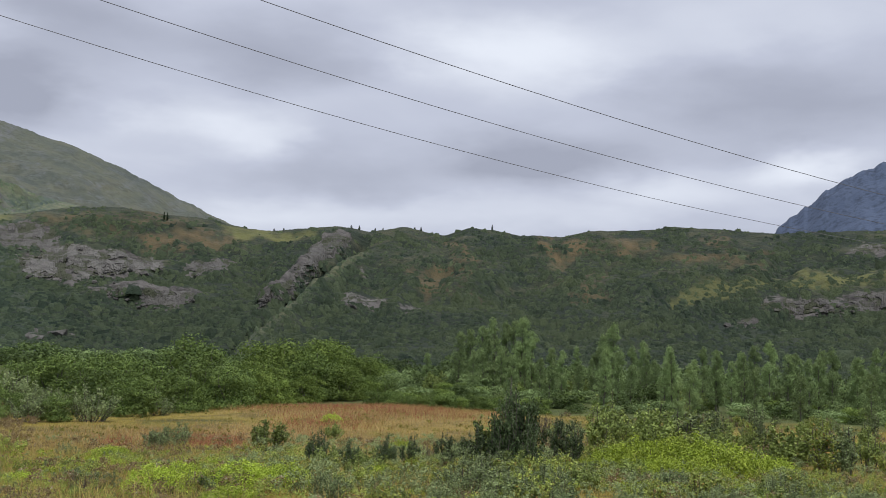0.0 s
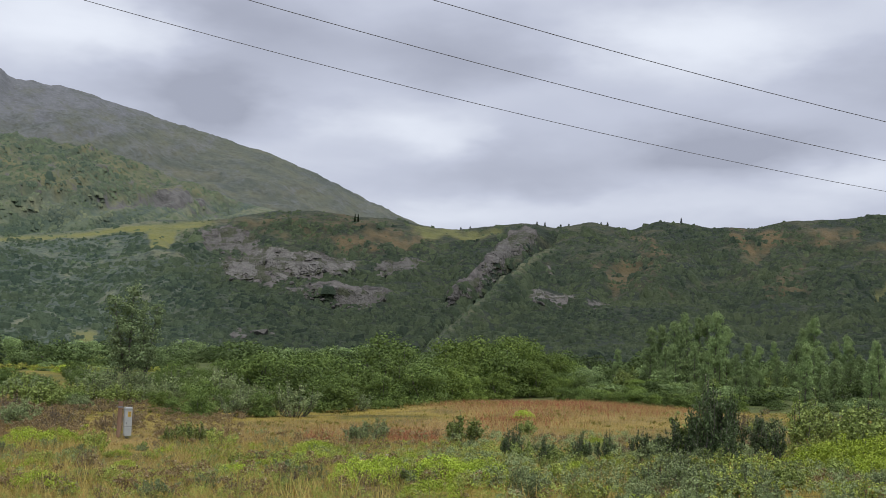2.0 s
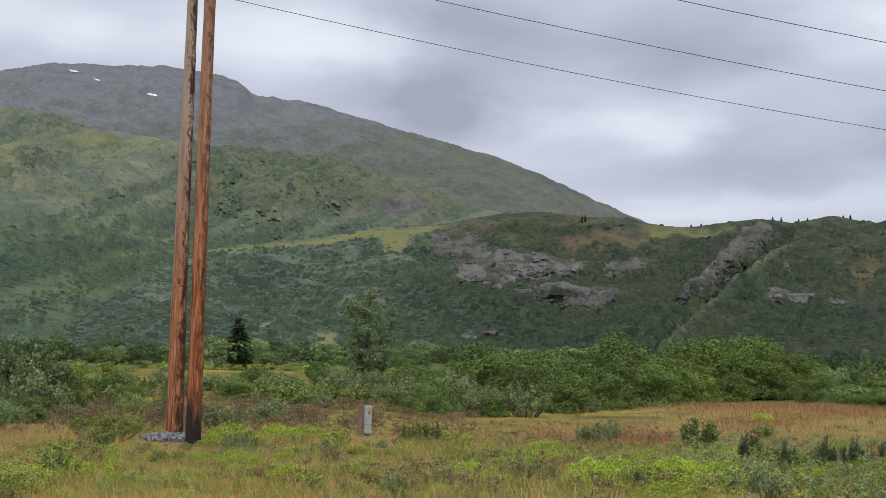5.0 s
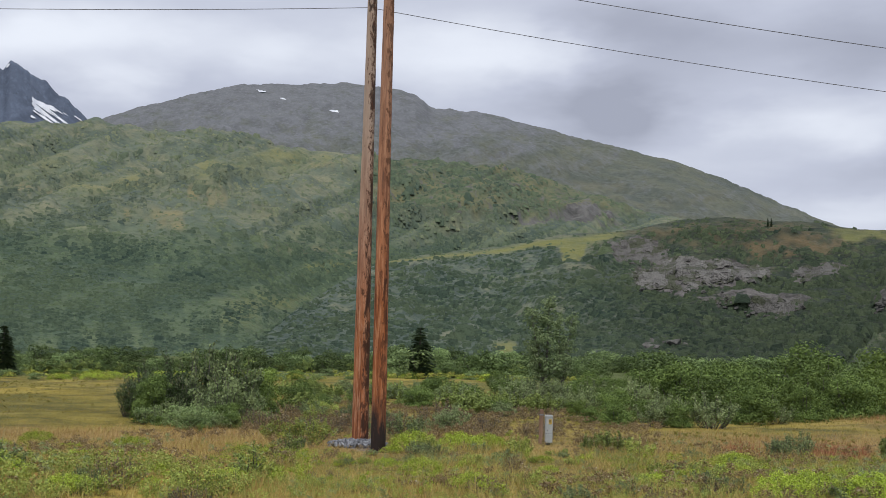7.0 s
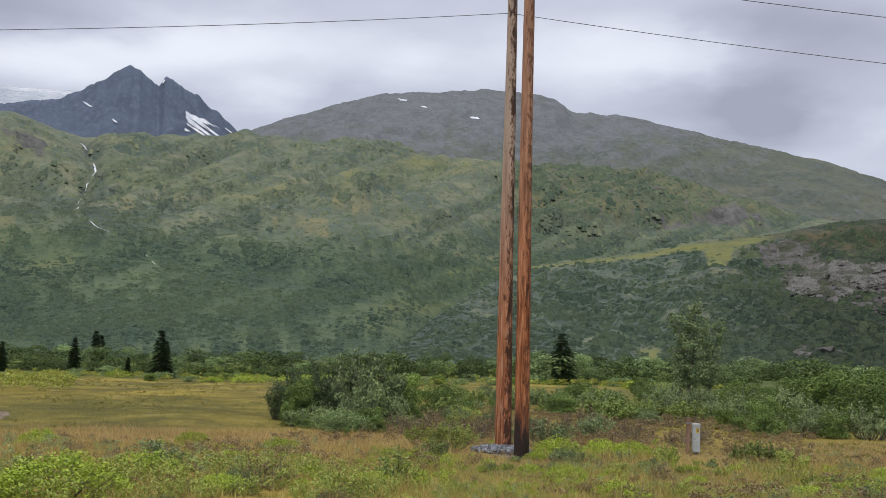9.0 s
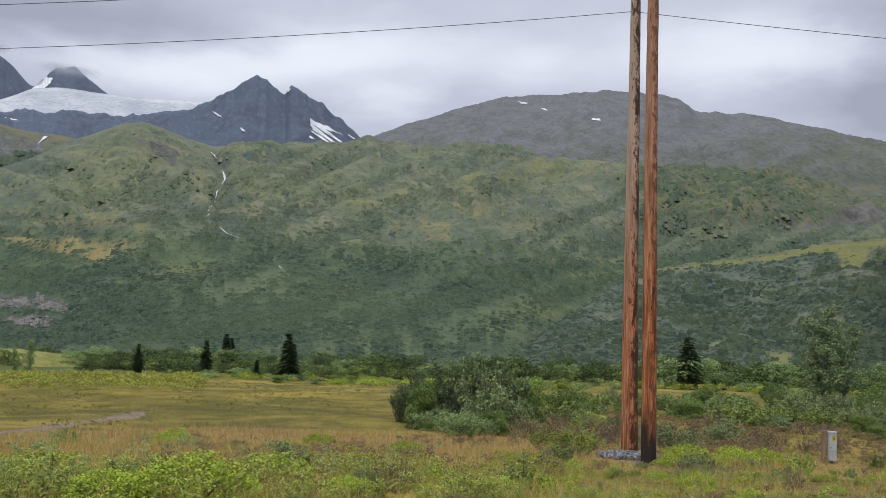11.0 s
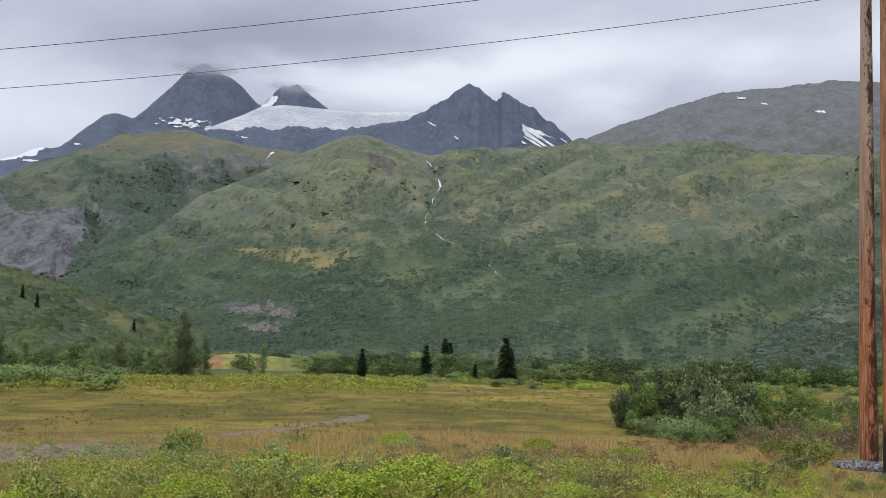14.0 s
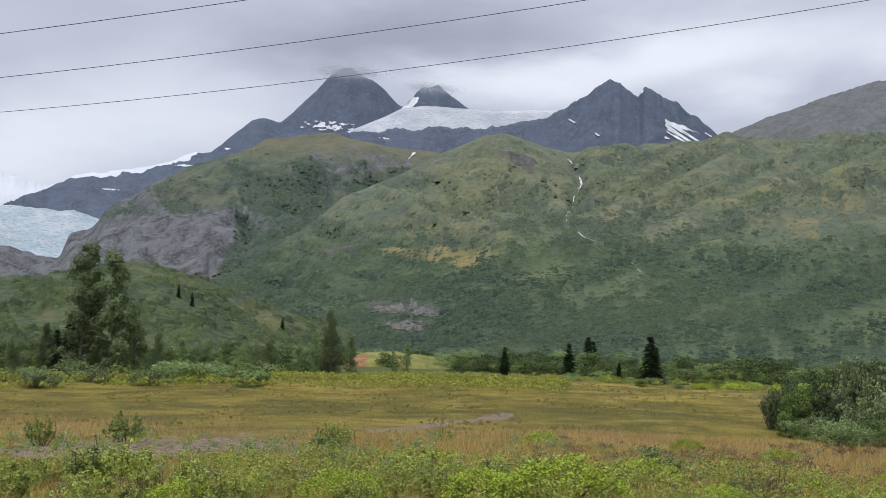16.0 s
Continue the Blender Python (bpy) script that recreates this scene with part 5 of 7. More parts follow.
    # slender poplars under the hill
    front = ((-4.4, 1.39, 90), (-3.6, 1.0, 92), (-2.3, 0.88, 86), (-1.1, 0.54, 84), (0.6, -0.6, 88), (-5.4, -0.7, 80), (-6.6, -0.3, 86), (-9.2, 1.1, 84), (-10.2, 0.0, 80), (-8.4, -0.2, 82), (-11.4, -0.6, 78),
                      (-13.2, -0.82, 60), (-12.6, -1.4, 56), (-14.6, -0.5, 78), (-15.9, -0.1, 76), (-17.1, 0.47, 82), (-18.0, 0.0, 76), (-19.0, -0.3, 74), (-20.1, 0.2, 78), (-21.3, -0.1, 72), (-22.6, 0.3, 76), (-23.8, 0.0, 70), (-25.2, 0.4, 72),
                      (-16.4, -0.9, 64), (-18.6, -1.0, 58), (-21.9, -0.9, 56))
    behind = ((-4.0, 1.1, 94), (-3.0, 1.15, 90), (-1.8, 0.6, 88), (-5.0, 0.6, 92), (-2.7, 0.4, 84), (-7.4, -0.1, 90), (-8.8, 0.6, 88), (-10.8, 0.3, 92), (-12.2, -0.2, 90),
                      (-13.8, 0.1, 88), (-16.4, 0.3, 90), (-19.6, 0.2, 92), (-22.0, 0.3, 88), (-24.4, 0.2, 90), (-26.2, 0.3, 88))
    for k in range(34):                                   # young trees between the tall ones
        az = -27.5 + 26 * (k + rng.uniform(0, 1)) / 34
        front += ((az, rng.uniform(-0.9, 0.1), rng.uniform(70, 96)),)
    for az, el, r in front + behind:
        plant("poplar", az, r, top_height(az, r, el) / 6.0, "slender light green poplar below the hill", "tree", "poplar belt", 0.8)
    for k in range(46):
        az, r = rng.uniform(-27, 3), rng.uniform(74, 100)
        plant(("pale", "belt", "alder")[k % 3], az, r, rng.uniform(0.9, 2.0), "green brush between slender poplars", "shrub", "poplar brush", 1.2)
    for k in range(110):
        az, r = rng.uniform(-28, 3), rng.uniform(66, 86)
        plant(("bright", "belt", "pale", "belt")[k % 4], az, r, rng.uniform(0.5, 1.1), "low green brush under slender poplars", "shrub", "poplar brush", 1.7)
    for k in range(44):
        az, r = rng.uniform(27.5, 40), rng.uniform(44, 64)
        plant(("alder", "willow", "alder", "thicket")[k % 4], az, r, rng.uniform(0.6, 1.15), "green shrub in rough heath", "shrub", "heath shrubs", 1.4)
    for k in range(60):
        az, r = rng.uniform(27, 58), rng.uniform(86, 96)
        plant(("bright", "lime", "pale")[k % 3], az, r, rng.uniform(0.5, 0.9), "low bright brush along the meadow's edge", "shrub", "edge brush", 1.8)
    # the pale birch and the small spruce behind the poles
    plant("birch", 26.1, 80, top_height(26.1, 80, 1.7) / 6.0, "slender grey-green birch over the brush", "tree", "", 1.1, 0)
    plant("birch", 25.2, 82, top_height(25.2, 82, 1.0) / 6.0, "slender grey-green birch over the brush", "tree", "", 0.9, 1)
    for az, r, el in ((53.8, 92, -0.25), (53.55, 93, -0.75), (58.0, 94, -0.70), (57.0, 128, -0.30), (56.75, 129, -0.5), (32.75, 92, 0.1), (61.4, 98, -0.94), (55.4, 95, -1.55), (83.7, 78, 0.1), (84.4, 96, -0.6)):
        hh = top_height(az, r, el)
        plant("spruce", az, r, hh / 4.0 * 1.08, "small dark spruce at the meadow's edge", "tree", "spruces", 1.9 if az < 40 else 1.4)
    # taller broad-leaved trees at the far left of the meadow
    for az, r, el, key in ((83.35, 74, 3.5, "tall"), (81.8, 73, 3.15, "tall"), (82.7, 76, 1.9, "tall"), (80.6, 74, 0.7, "tall"), (79.5, 75, -0.5, "broad"), (85.0, 78, -0.3, "tall"), (86.3, 76, -0.9, "broad"), (78.2, 78, -0.9, "poplar"), (70.6, 88, 0.72, "broad"),
                           (71.4, 90, -0.4, "poplar"), (73.7, 88, -0.7, "broad"), (75.2, 86, -1.2, "poplar"), (66.6, 92, -0.85, "poplar"), (67.3, 93, -1.3, "poplar"), (72.3, 91, -1.1, "poplar"), (88, 77, 0.6, "broad"), (76.4, 84, -1.3, "poplar"), (77.2, 80, -0.9, "broad"), (74.6, 90, -0.9, "broad"), (69.6, 90, -0.6, "poplar")):
        plant(key, az, r, top_height(az, r, el) / 6.0, "leafy grey-green tree at the meadow's edge" if key in ("broad", "tall") else "slim pale poplar at the meadow's edge", "tree", "meadow-edge trees", 0.9)
    for k in range(46):
        az, r = rng.uniform(74, 91), rng.uniform(62, 76)
        plant(("alder", "willow", "pale")[k % 3], az, r, rng.uniform(0.7, 1.4), "leafy shrub under the meadow-edge trees", "shrub", "under-tree shrubs", 1.5)
    # dark brush along the far edge of the meadow
    for k in range(150):
        az = 24 + 68 * (k + rng.uniform(0, 1)) / 150
        r = rng.uniform(97, 112)
        if 64 < az < 70:
            r += 24
        plant(("belt", "belt", "alder")[k % 3], az, r, rng.uniform(0.9, 1.6), "low dark brush along the meadow's edge", "shrub", "edge brush", 1.4)
    for k in range(110):
        az = 36 + 56 * (k + rng.uniform(0, 1)) / 110
        r = rng.uniform(112, 168)
        plant(("belt", "belt", "pale")[k % 3], az, r, rng.uniform(1.2, 2.5), "pale green brush on the valley floor", "shrub", "valley brush", 1.2)


def build_near_shrubs():
    # the dark upright shrub and its lower neighbours
    for az, r, el, key, wd in ((-4.3, 20.6, -1.0, "dark", 0.52), (-4.75, 20.9, -1.5, "dark", 0.5), (-3.9, 20.4, -2.4, "dark", 0.55), (-5.0, 20.3, -3.6, "dark", 0.6), (-2.5, 20.6, -3.7, "dark", 0.9), (-3.1, 21.2, -3.4, "alder", 0.7), (-0.8, 20.4, -4.2, "dark", 0.7), (-1.5, 20.0, -4.8, "willow", 0.8),
                                (1.1, 20.2, -4.5, "dark", 0.6), (2.4, 20.4, -4.55, "dark", 0.6), (0.2, 21.0, -4.9, "brown", 0.9), (4.2, 20.0, -4.9, "dark", 0.65), (5.95, 20.2, -4.3, "dark", 0.6), (5.3, 19.6, -5.2, "alder", 0.8), (3.3, 19.2, -5.4, "alder", 1.0), (-7.0, 24.0, -3.0, "dark", 0.7), (-2.9, 18.8, -5.2, "willow", 0.8),
                                (-4.0, 18.0, -5.6, "willow", 0.9), (-5.9, 18.8, -5.3, "scrub", 0.9), (1.8, 18.2, -6.2, "willow", 1.1), (-9.7, 30, -2.9, "alder", 0.8), (-12.0, 33, -2.0, "sapling", 1.6), (-12.9, 34, -2.2, "sapling", 1.5), (-11.2, 32, -2.6, "alder", 0.9), (-14.6, 31, -3.2, "alder", 0.9), (-17.8, 30, -3.0, "alder", 0.9), (-20.4, 29, -2.4, "sapling", 1.4)):
        plant(key, az, r, top_height(az, r, el) * 1.04, {"dark": "dark upright shrub standing over low plants", "brown": "brown fading shrub among low plants", "sapling": "thin leafy sapling over low brush"}.get(key, "green shrub among low plants"), "shrub", "near shrubs", wd * 1.25)
    # bright yellow-green mounds
    for az, r, hh in ((-9.6, 23.5, 0.72), (-11.2, 23.0, 0.95), (-12.8, 23.4, 1.05), (-14.4, 23.0, 0.95), (-15.8, 23.5, 0.82), (-17.2, 24.0, 0.7), (-11.8, 21.4, 0.6), (-14.0, 21.2, 0.6), (12.5, 15.2, 0.42), (9.5, 15.0, 0.5), (13.8, 14.6, 0.45), (7.6, 15.2, 0.45), (1.6, 26, 0.4)):
        plant("lime", az, r, hh, "bright yellow-green shrub mound", "shrub", "bright mounds", 1.05)
    # thin saplings and brush on the right
    for k in range(26):
        az, r = rng.uniform(-26, -8), rng.uniform(26, 46)
        plant("sapling" if k % 2 else "scrub", az, r, rng.uniform(1.2, 2.2) if k % 2 else rng.uniform(0.6, 1.1), "thin leafy sapling over low brush" if k % 2 else "green shrub among saplings", "shrub", "brush", 1.0)
    for k in range(230):
        az, r = rng.uniform(-27, 9), rng.uniform(13, 25)
        key = ("willow", "scrub", "willow", "alder", "willow", "brown", "willow", "scrub", "willow", "lime")[k % 10]
        hh = rng.uniform(0.35, 0.85) * (0.7 if key in ("lime", "brown") else 1.0) * (0.5 if az > -1 else 0.7 if az < -8 else 0.85)
        plant(key, az, r, hh, {"willow": "grey-green willow among low plants", "scrub": "fresh green bush among low plants", "alder": "dark green bush among low plants", "lime": "yellow-green bush among low plants", "brown": "brown fading bush among low plants"}[key], "shrub", "near shrubs", 1.15)
    for k in range(130):
        az, r = rng.uniform(9, 42), rng.uniform(13.5, 25)
        key = ("brown", "scrub", "willow", "scrub", "brown", "willow", "lime")[k % 7]
        plant(key, az, r, rng.uniform(0.16, 0.36), {"willow": "low grey-green herbs in a clump", "scrub": "low green bush in rough grass", "lime": "low yellow-green bush in rough grass", "brown": "low brown bush in rough grass"}[key], "shrub", "near shrubs", 1.5)
    for k in range(80):
        az, r = rng.uniform(-28, -5), rng.uniform(25, 64)
        key = ("alder", "willow", "brown", "scrub")[k % 4]
        plant(key, az, r, rng.uniform(0.4, 0.95), "green shrub in the brushy meadow", "shrub", "brush", 1.2)
    # shrubs scattered in the dry grass
    for az, r, hh, key in ((13.3, 27, 0.75, "willow"), (14.3, 26.5, 0.6, "willow"), (8.6, 27, 0.85, "alder"), (5.2, 33, 0.6, "alder"), (5.4, 40, 0.4, "lime"), (18.5, 25, 0.35, "willow"), (22.5, 25.8, 0.7, "alder"), (23.6, 26.5, 0.5, "alder"), (21.2, 24.5, 0.6, "scrub"),
                            (33.0, 22.6, 0.55, "lime"), (32.4, 22.2, 0.5, "scrub"), (30.5, 24, 0.5, "lime"), (29.0, 24.5, 0.45, "lime"), (38.6, 26, 0.85, "scrub"), (37.9, 29, 0.6, "scrub"), (25.0, 25, 0.55, "alder"), (27.3, 22.5, 0.55, "scrub"),
                            (80.8, 25.0, 0.75, "alder"), (70.2, 24.0, 0.7, "scrub"), (70.6, 21.8, 0.6, "alder"), (59.5, 26, 0.5, "lime"), (52, 27, 0.45, "lime"), (84.8, 24.0, 0.7, "scrub"), (47.5, 24, 0.45, "lime"), (64.6, 27, 0.5, "alder")):
        plant(key, az, r, hh, "leafy shrub in dry grass", "shrub", "meadow shrubs", 1.1)
    # willow bushes along the near edge
    for k in range(90):
        az = 42 + 50 * (k + rng.uniform(0, 1)) / 90
        r = rng.uniform(12.0, 16.2) if az > 60 else rng.uniform(12.0, 15.0)
        key = ("scrub", "lime", "scrub", "scrub", "brown", "scrub", "willow")[k % 7]
        plant(key, az, r, rng.lognormal(-1.0, 0.33) * (1.0 if az > 58 else 0.7), {"scrub": "fresh green willow bush at the near edge", "lime": "yellow-green bush at the near edge", "brown": "brown fading bush at the near edge", "willow": "grey-green willow bush at the near edge"}[key], "shrub", "near willows", 1.3)
    for az, r, hh in ((53.5, 15.2, 0.8), (52.9, 15.0, 0.55), (41.6, 15.0, 0.75), (39.4, 20.0, 0.7), (40.6, 15.2, 0.5), (82.4, 15.0, 0.85), (70.5, 16.0, 0.6), (62.0, 15.5, 0.5)):
        plant("sapling", az, r, hh, "tall leafy stem over the near plants", "plant", "near stems", 1.5)
    # the low skirt of heath and willow shoots before the meadow clump
    for k in range(46):
        u = rng.random()
        az, r = 47.0 - 6.4 * u + rng.normal(0, 0.25), 37.4 - 7.5 * rng.random() * (0.35 + 0.65 * u)
        plant(("willow", "alder", "pale", "thicket")[k % 4], az, r, rng.uniform(0.3, 0.75), "low grey-green shoots at the foot of a rounded clump", "shrub", "clump skirt", 1.25)


build_trees()
build_near_shrubs()


# ---- ground cover ----
def tufts(g, n, leaves, size, leaf, slim, seed_h=0.8):
    """A few small clumps of leaves to be sown."""
    out = []
    for k in range(n):
        ls = []
        for q in range(6):
            a, d = g.uniform(0, 6.28), g.uniform(0, 0.4) * size
            h = g.uniform(0.3, seed_h) * size
            ls.append((np.array([math.cos(a) * d, math.sin(a) * d, h]), np.array([0.2, 0.2, 0.22]) * size))
        at, way = lobe_points(g, ls, leaves, 0.2)
        at[:, 2] = np.abs(at[:, 2]) + 0.01
        out.append(leaf_quads(g, at, way, leaf, leaf * slim * 1.3, 0.25, 3))
    return out


def trodden(x, y):
    """Growth stays low before the poles and the pedestal."""
    az, r = polar(x, y)
    v = smooth(32.4, 33.6, az) * smooth(38.8, 37.6, az) * smooth(13, 17, r) * smooth(28, 26.5, r) + smooth(24.0, 24.8, az) * smooth(27.4, 26.6, az) * smooth(15, 18, r) * smooth(29.5, 28.6, r)
    return 1 - 0.55 * np.clip(v, 0, 1)


def sow(name, templates, x, y, scale, material, label, category):
    vs, fs, n = [], [], 0
    z = ground_z(x, y)
    a = rng.uniform(0, 6.28, len(x))
    kind = rng.integers(len(templates), size=len(x))
    for t, (tv, tf) in enumerate(templates):
        i = np.where(kind == t)[0]
        c, s = np.cos(a[i])[:, None], np.sin(a[i])[:, None]
        k = (scale * trodden(x, y))[i][:, None]
        v = np.stack([(tv[:, 0] * c - tv[:, 1] * s) * k + x[i][:, None], (tv[:, 0] * s + tv[:, 1] * c) * k + y[i][:, None], tv[:, 2] * k + z[i][:, None]], -1)
        f = tf[None] + (np.arange(len(i)) * len(tv))[:, None, None] + n
        vs.append(v.reshape(-1, 3)), fs.append(f.reshape(-1, tf.shape[1]))
        n += v.shape[0] * v.shape[1]
    me = mesh_of(name, np.concatenate(vs), np.concatenate(fs), False)
    give(me, "clump", np.concatenate([np.repeat(rng.uniform(0, 1, int((kind == t).sum())), len(templates[t][0])) for t in range(len(templates))]))
    thing(name, me, material, label, category, kind="stuff")


def sown(n, az0, az1, r0, r1):
    az = rng.uniform(az0, az1, n)
    r = np.sqrt(rng.uniform(r0 * r0, r1 * r1, n))
    return xy(az, r)


def clumped(n, az0, az1, r0, r1, size, floor):
    """Places gathered into patches of about that size."""
    x, y = sown(n * 5, az0, az1, r0, r1)
    keep = vnoise(x / size + 9, y / size, int(rng.integers(999))) > floor
    return x[keep][:n], y[keep][:n]


def blades(name, x, y, height, width, material, label):
    """Grass: one thin leaning blade at each place."""
    n = len(x)
    z = ground_z(x, y)
    height = height * trodden(x, y)
    a = rng.uniform(0, 6.28, n)
    d = np.stack([np.cos(a), np.sin(a), 0 * a], -1)
    lean = rng.normal(0, 0.42, (n, 2)) * height[:, None]
    b = np.stack([x, y, z - 0.02], -1)
    tip = b + np.stack([lean[:, 0], lean[:, 1], height], -1)
    w = width[:, None] * d
    v = np.stack([b - w * 0.5, b + w * 0.5, tip], 1).reshape(-1, 3)
    thing(name, mesh_of(name, v, np.arange(n * 3).reshape(n, 3), False), material, label, "grass", kind="stuff")


def build_cover():
    g = np.random.default_rng(33)
    fresh = tufts(g, 6, 130, 0.5, 0.04, 0.5)
    low = tufts(g, 6, 110, 0.42, 0.036, 0.55, 0.6)
    parts = [clumped(500, -27, 12, 12, 27, 2.6, 0.45), clumped(900, 10, 42, 12, 20, 2.4, 0.42), clumped(420, 6, 24, 14, 25, 2.2, 0.4), clumped(520, 40, 93, 11.5, 17.0, 1.6, 0.42)]
    x, y = (np.concatenate(v) for v in zip(*parts))
    sow("low_scrub", fresh, x, y, rng.uniform(0.35, 0.95, len(x)) * np.interp(polar(x, y)[0], (8, 13, 40, 46), (0.85, 0.48, 0.48, 1.0)), LEAF_SCRUB, "fresh green low scrub along the near edge", "plants")
    parts = [clumped(1100, -27, 40, 12, 30, 2.2, 0.4), clumped(260, 40, 90, 14, 26, 2.0, 0.5)]
    x, y = (np.concatenate(v) for v in zip(*parts))
    sow("grey_scrub", fresh, x, y, rng.uniform(0.4, 0.95, len(x)) * np.interp(polar(x, y)[0], (8, 13, 40, 46), (1.0, 0.55, 0.55, 1.0)), LEAF_WILLOW, "grey-green leafy herbs", "plants")
    parts = [clumped(160, -27, 8, 12, 27, 2.4, 0.6), clumped(240, 8, 42, 12.5, 30, 2.4, 0.6), clumped(180, 40, 90, 14, 24, 2.0, 0.58)]
    x, y = (np.concatenate(v) for v in zip(*parts))
    sow("bright_herbs", low, x, y, rng.uniform(0.4, 0.95, len(x)), LEAF_LIME, "yellow-green low herbs", "plants")
    parts = [clumped(900, -27, 60, 13, 30, 2.0, 0.45), sown(1900, 20, 42, 27, 50)]
    x, y = (np.concatenate(v) for v in zip(*parts))
    sow("brown_heath", low, x, y, rng.uniform(0.5, 1.0, len(x)), LEAF_BROWN, "brown fading herbs with pale seed heads", "plants")
    # bright dwarf brush before the far edge
    parts = [sown(2700, 58, 92, 60, 92), sown(400, 24, 58, 84, 96)]
    x, y = (np.concatenate(v) for v in zip(*parts))
    wide = tufts(g, 5, 36, 0.9, 0.16, 0.6, 0.7)
    sow("dwarf_brush", wide, x, y, rng.uniform(0.4, 0.85, len(x)), LEAF_DWARF, "yellow-green dwarf brush before the trees", "plants")
    # grasses
    # low tussocks over the open meadow
    hum = tufts(g, 5, 26, 0.6, 0.10, 0.5, 0.45)
    parts = [clumped(2200, 38, 92, 30, 86, 3.0, 0.5), clumped(700, 22, 40, 30, 70, 2.5, 0.4), clumped(600, -8, 22, 26, 56, 2.5, 0.5)]
    x, y = (np.concatenate(v) for v in zip(*parts))
    sow("tussocks", hum, x, y, rng.uniform(0.25, 0.6, len(x)), LEAF_TUSSOCK, "low olive tussocks in the open meadow", "plants")
    x, y = sown(120000, -6, 18, 25, 62)
    az, r = polar(x, y)
    red = 1.9 * blob(az, r, 12.2, 29, 1.1, 2.2) + 1.7 * blob(az, r, 16.1, 28, 0.9, 2.0) + 0.9 * blob(az, r, 10.6, 30, 0.6, 2.5) + 0.45 * blob(az, r, 3, 50, 7, 8) + 0.4 * blob(az, r, 6, 38, 3, 4)
    keep = red * (0.4 + 0.8 * vnoise(x / 1.6, y / 1.6, 8)) > rng.uniform(0.1, 0.9, len(x))
    blades("red_grass", x[keep], y[keep], rng.uniform(0.1, 0.36, keep.sum()), 0.008 + 0.0002 * r[keep], MAT_RED, "reddish sorrel and dry grass")
    x, y = sown(420000, -27, 93, 13, 60)
    keep = (dry_mask(x, y) * (0.4 + 0.6 * vnoise(x / 1.3, y / 1.3, 3)) > rng.uniform(0.15, 0.9, len(x))) & (bare_mask(x, y) < rng.uniform(0.1, 0.5, len(x)))
    x, y = x[keep][:130000], y[keep][:130000]
    r = np.hypot(x, y)
    blades("dry_grass", x, y, rng.uniform(0.08, 0.33, len(x)) * (0.6 + 0.6 * vnoise(x / 2.1, y / 2.1, 5)), 0.006 + 0.0002 * r, MAT_DRY, "tall dry reddish-tan grass")
    x, y = sown(130000, -27, 93, 11.5, 27)
    keep = (bare_mask(x, y) < rng.uniform(0.1, 0.5, len(x))) & (np.interp(polar(x, y)[0], (-27, 6, 14, 93), (0.35, 0.4, 0.8, 1.0)) > rng.uniform(0, 1, len(x)))
    blades("rough_grass", x[keep], y[keep], rng.uniform(0.08, 0.36, keep.sum()) * (0.5 + 0.8 * vnoise(x[keep] / 1.2, y[keep] / 1.2, 6)), np.full(keep.sum(), 0.009), MAT_ROUGH, "rough green and tan grass between low bushes")
    x, y = sown(120000, -27, 93, 13, 62)
    keep = bare_mask(x, y) < rng.uniform(0.1, 0.5, len(x))
    x, y = x[keep], y[keep]
    r = np.hypot(x, y)
    blades("meadow_grass", x, y, rng.uniform(0.06, 0.2, len(x)) * np.interp(r, (24, 34, 62), (1.0, 0.5, 0.4)), 0.008 + 0.00035 * r, MAT_OLIVE, "short olive-green meadow grass")


build_cover()


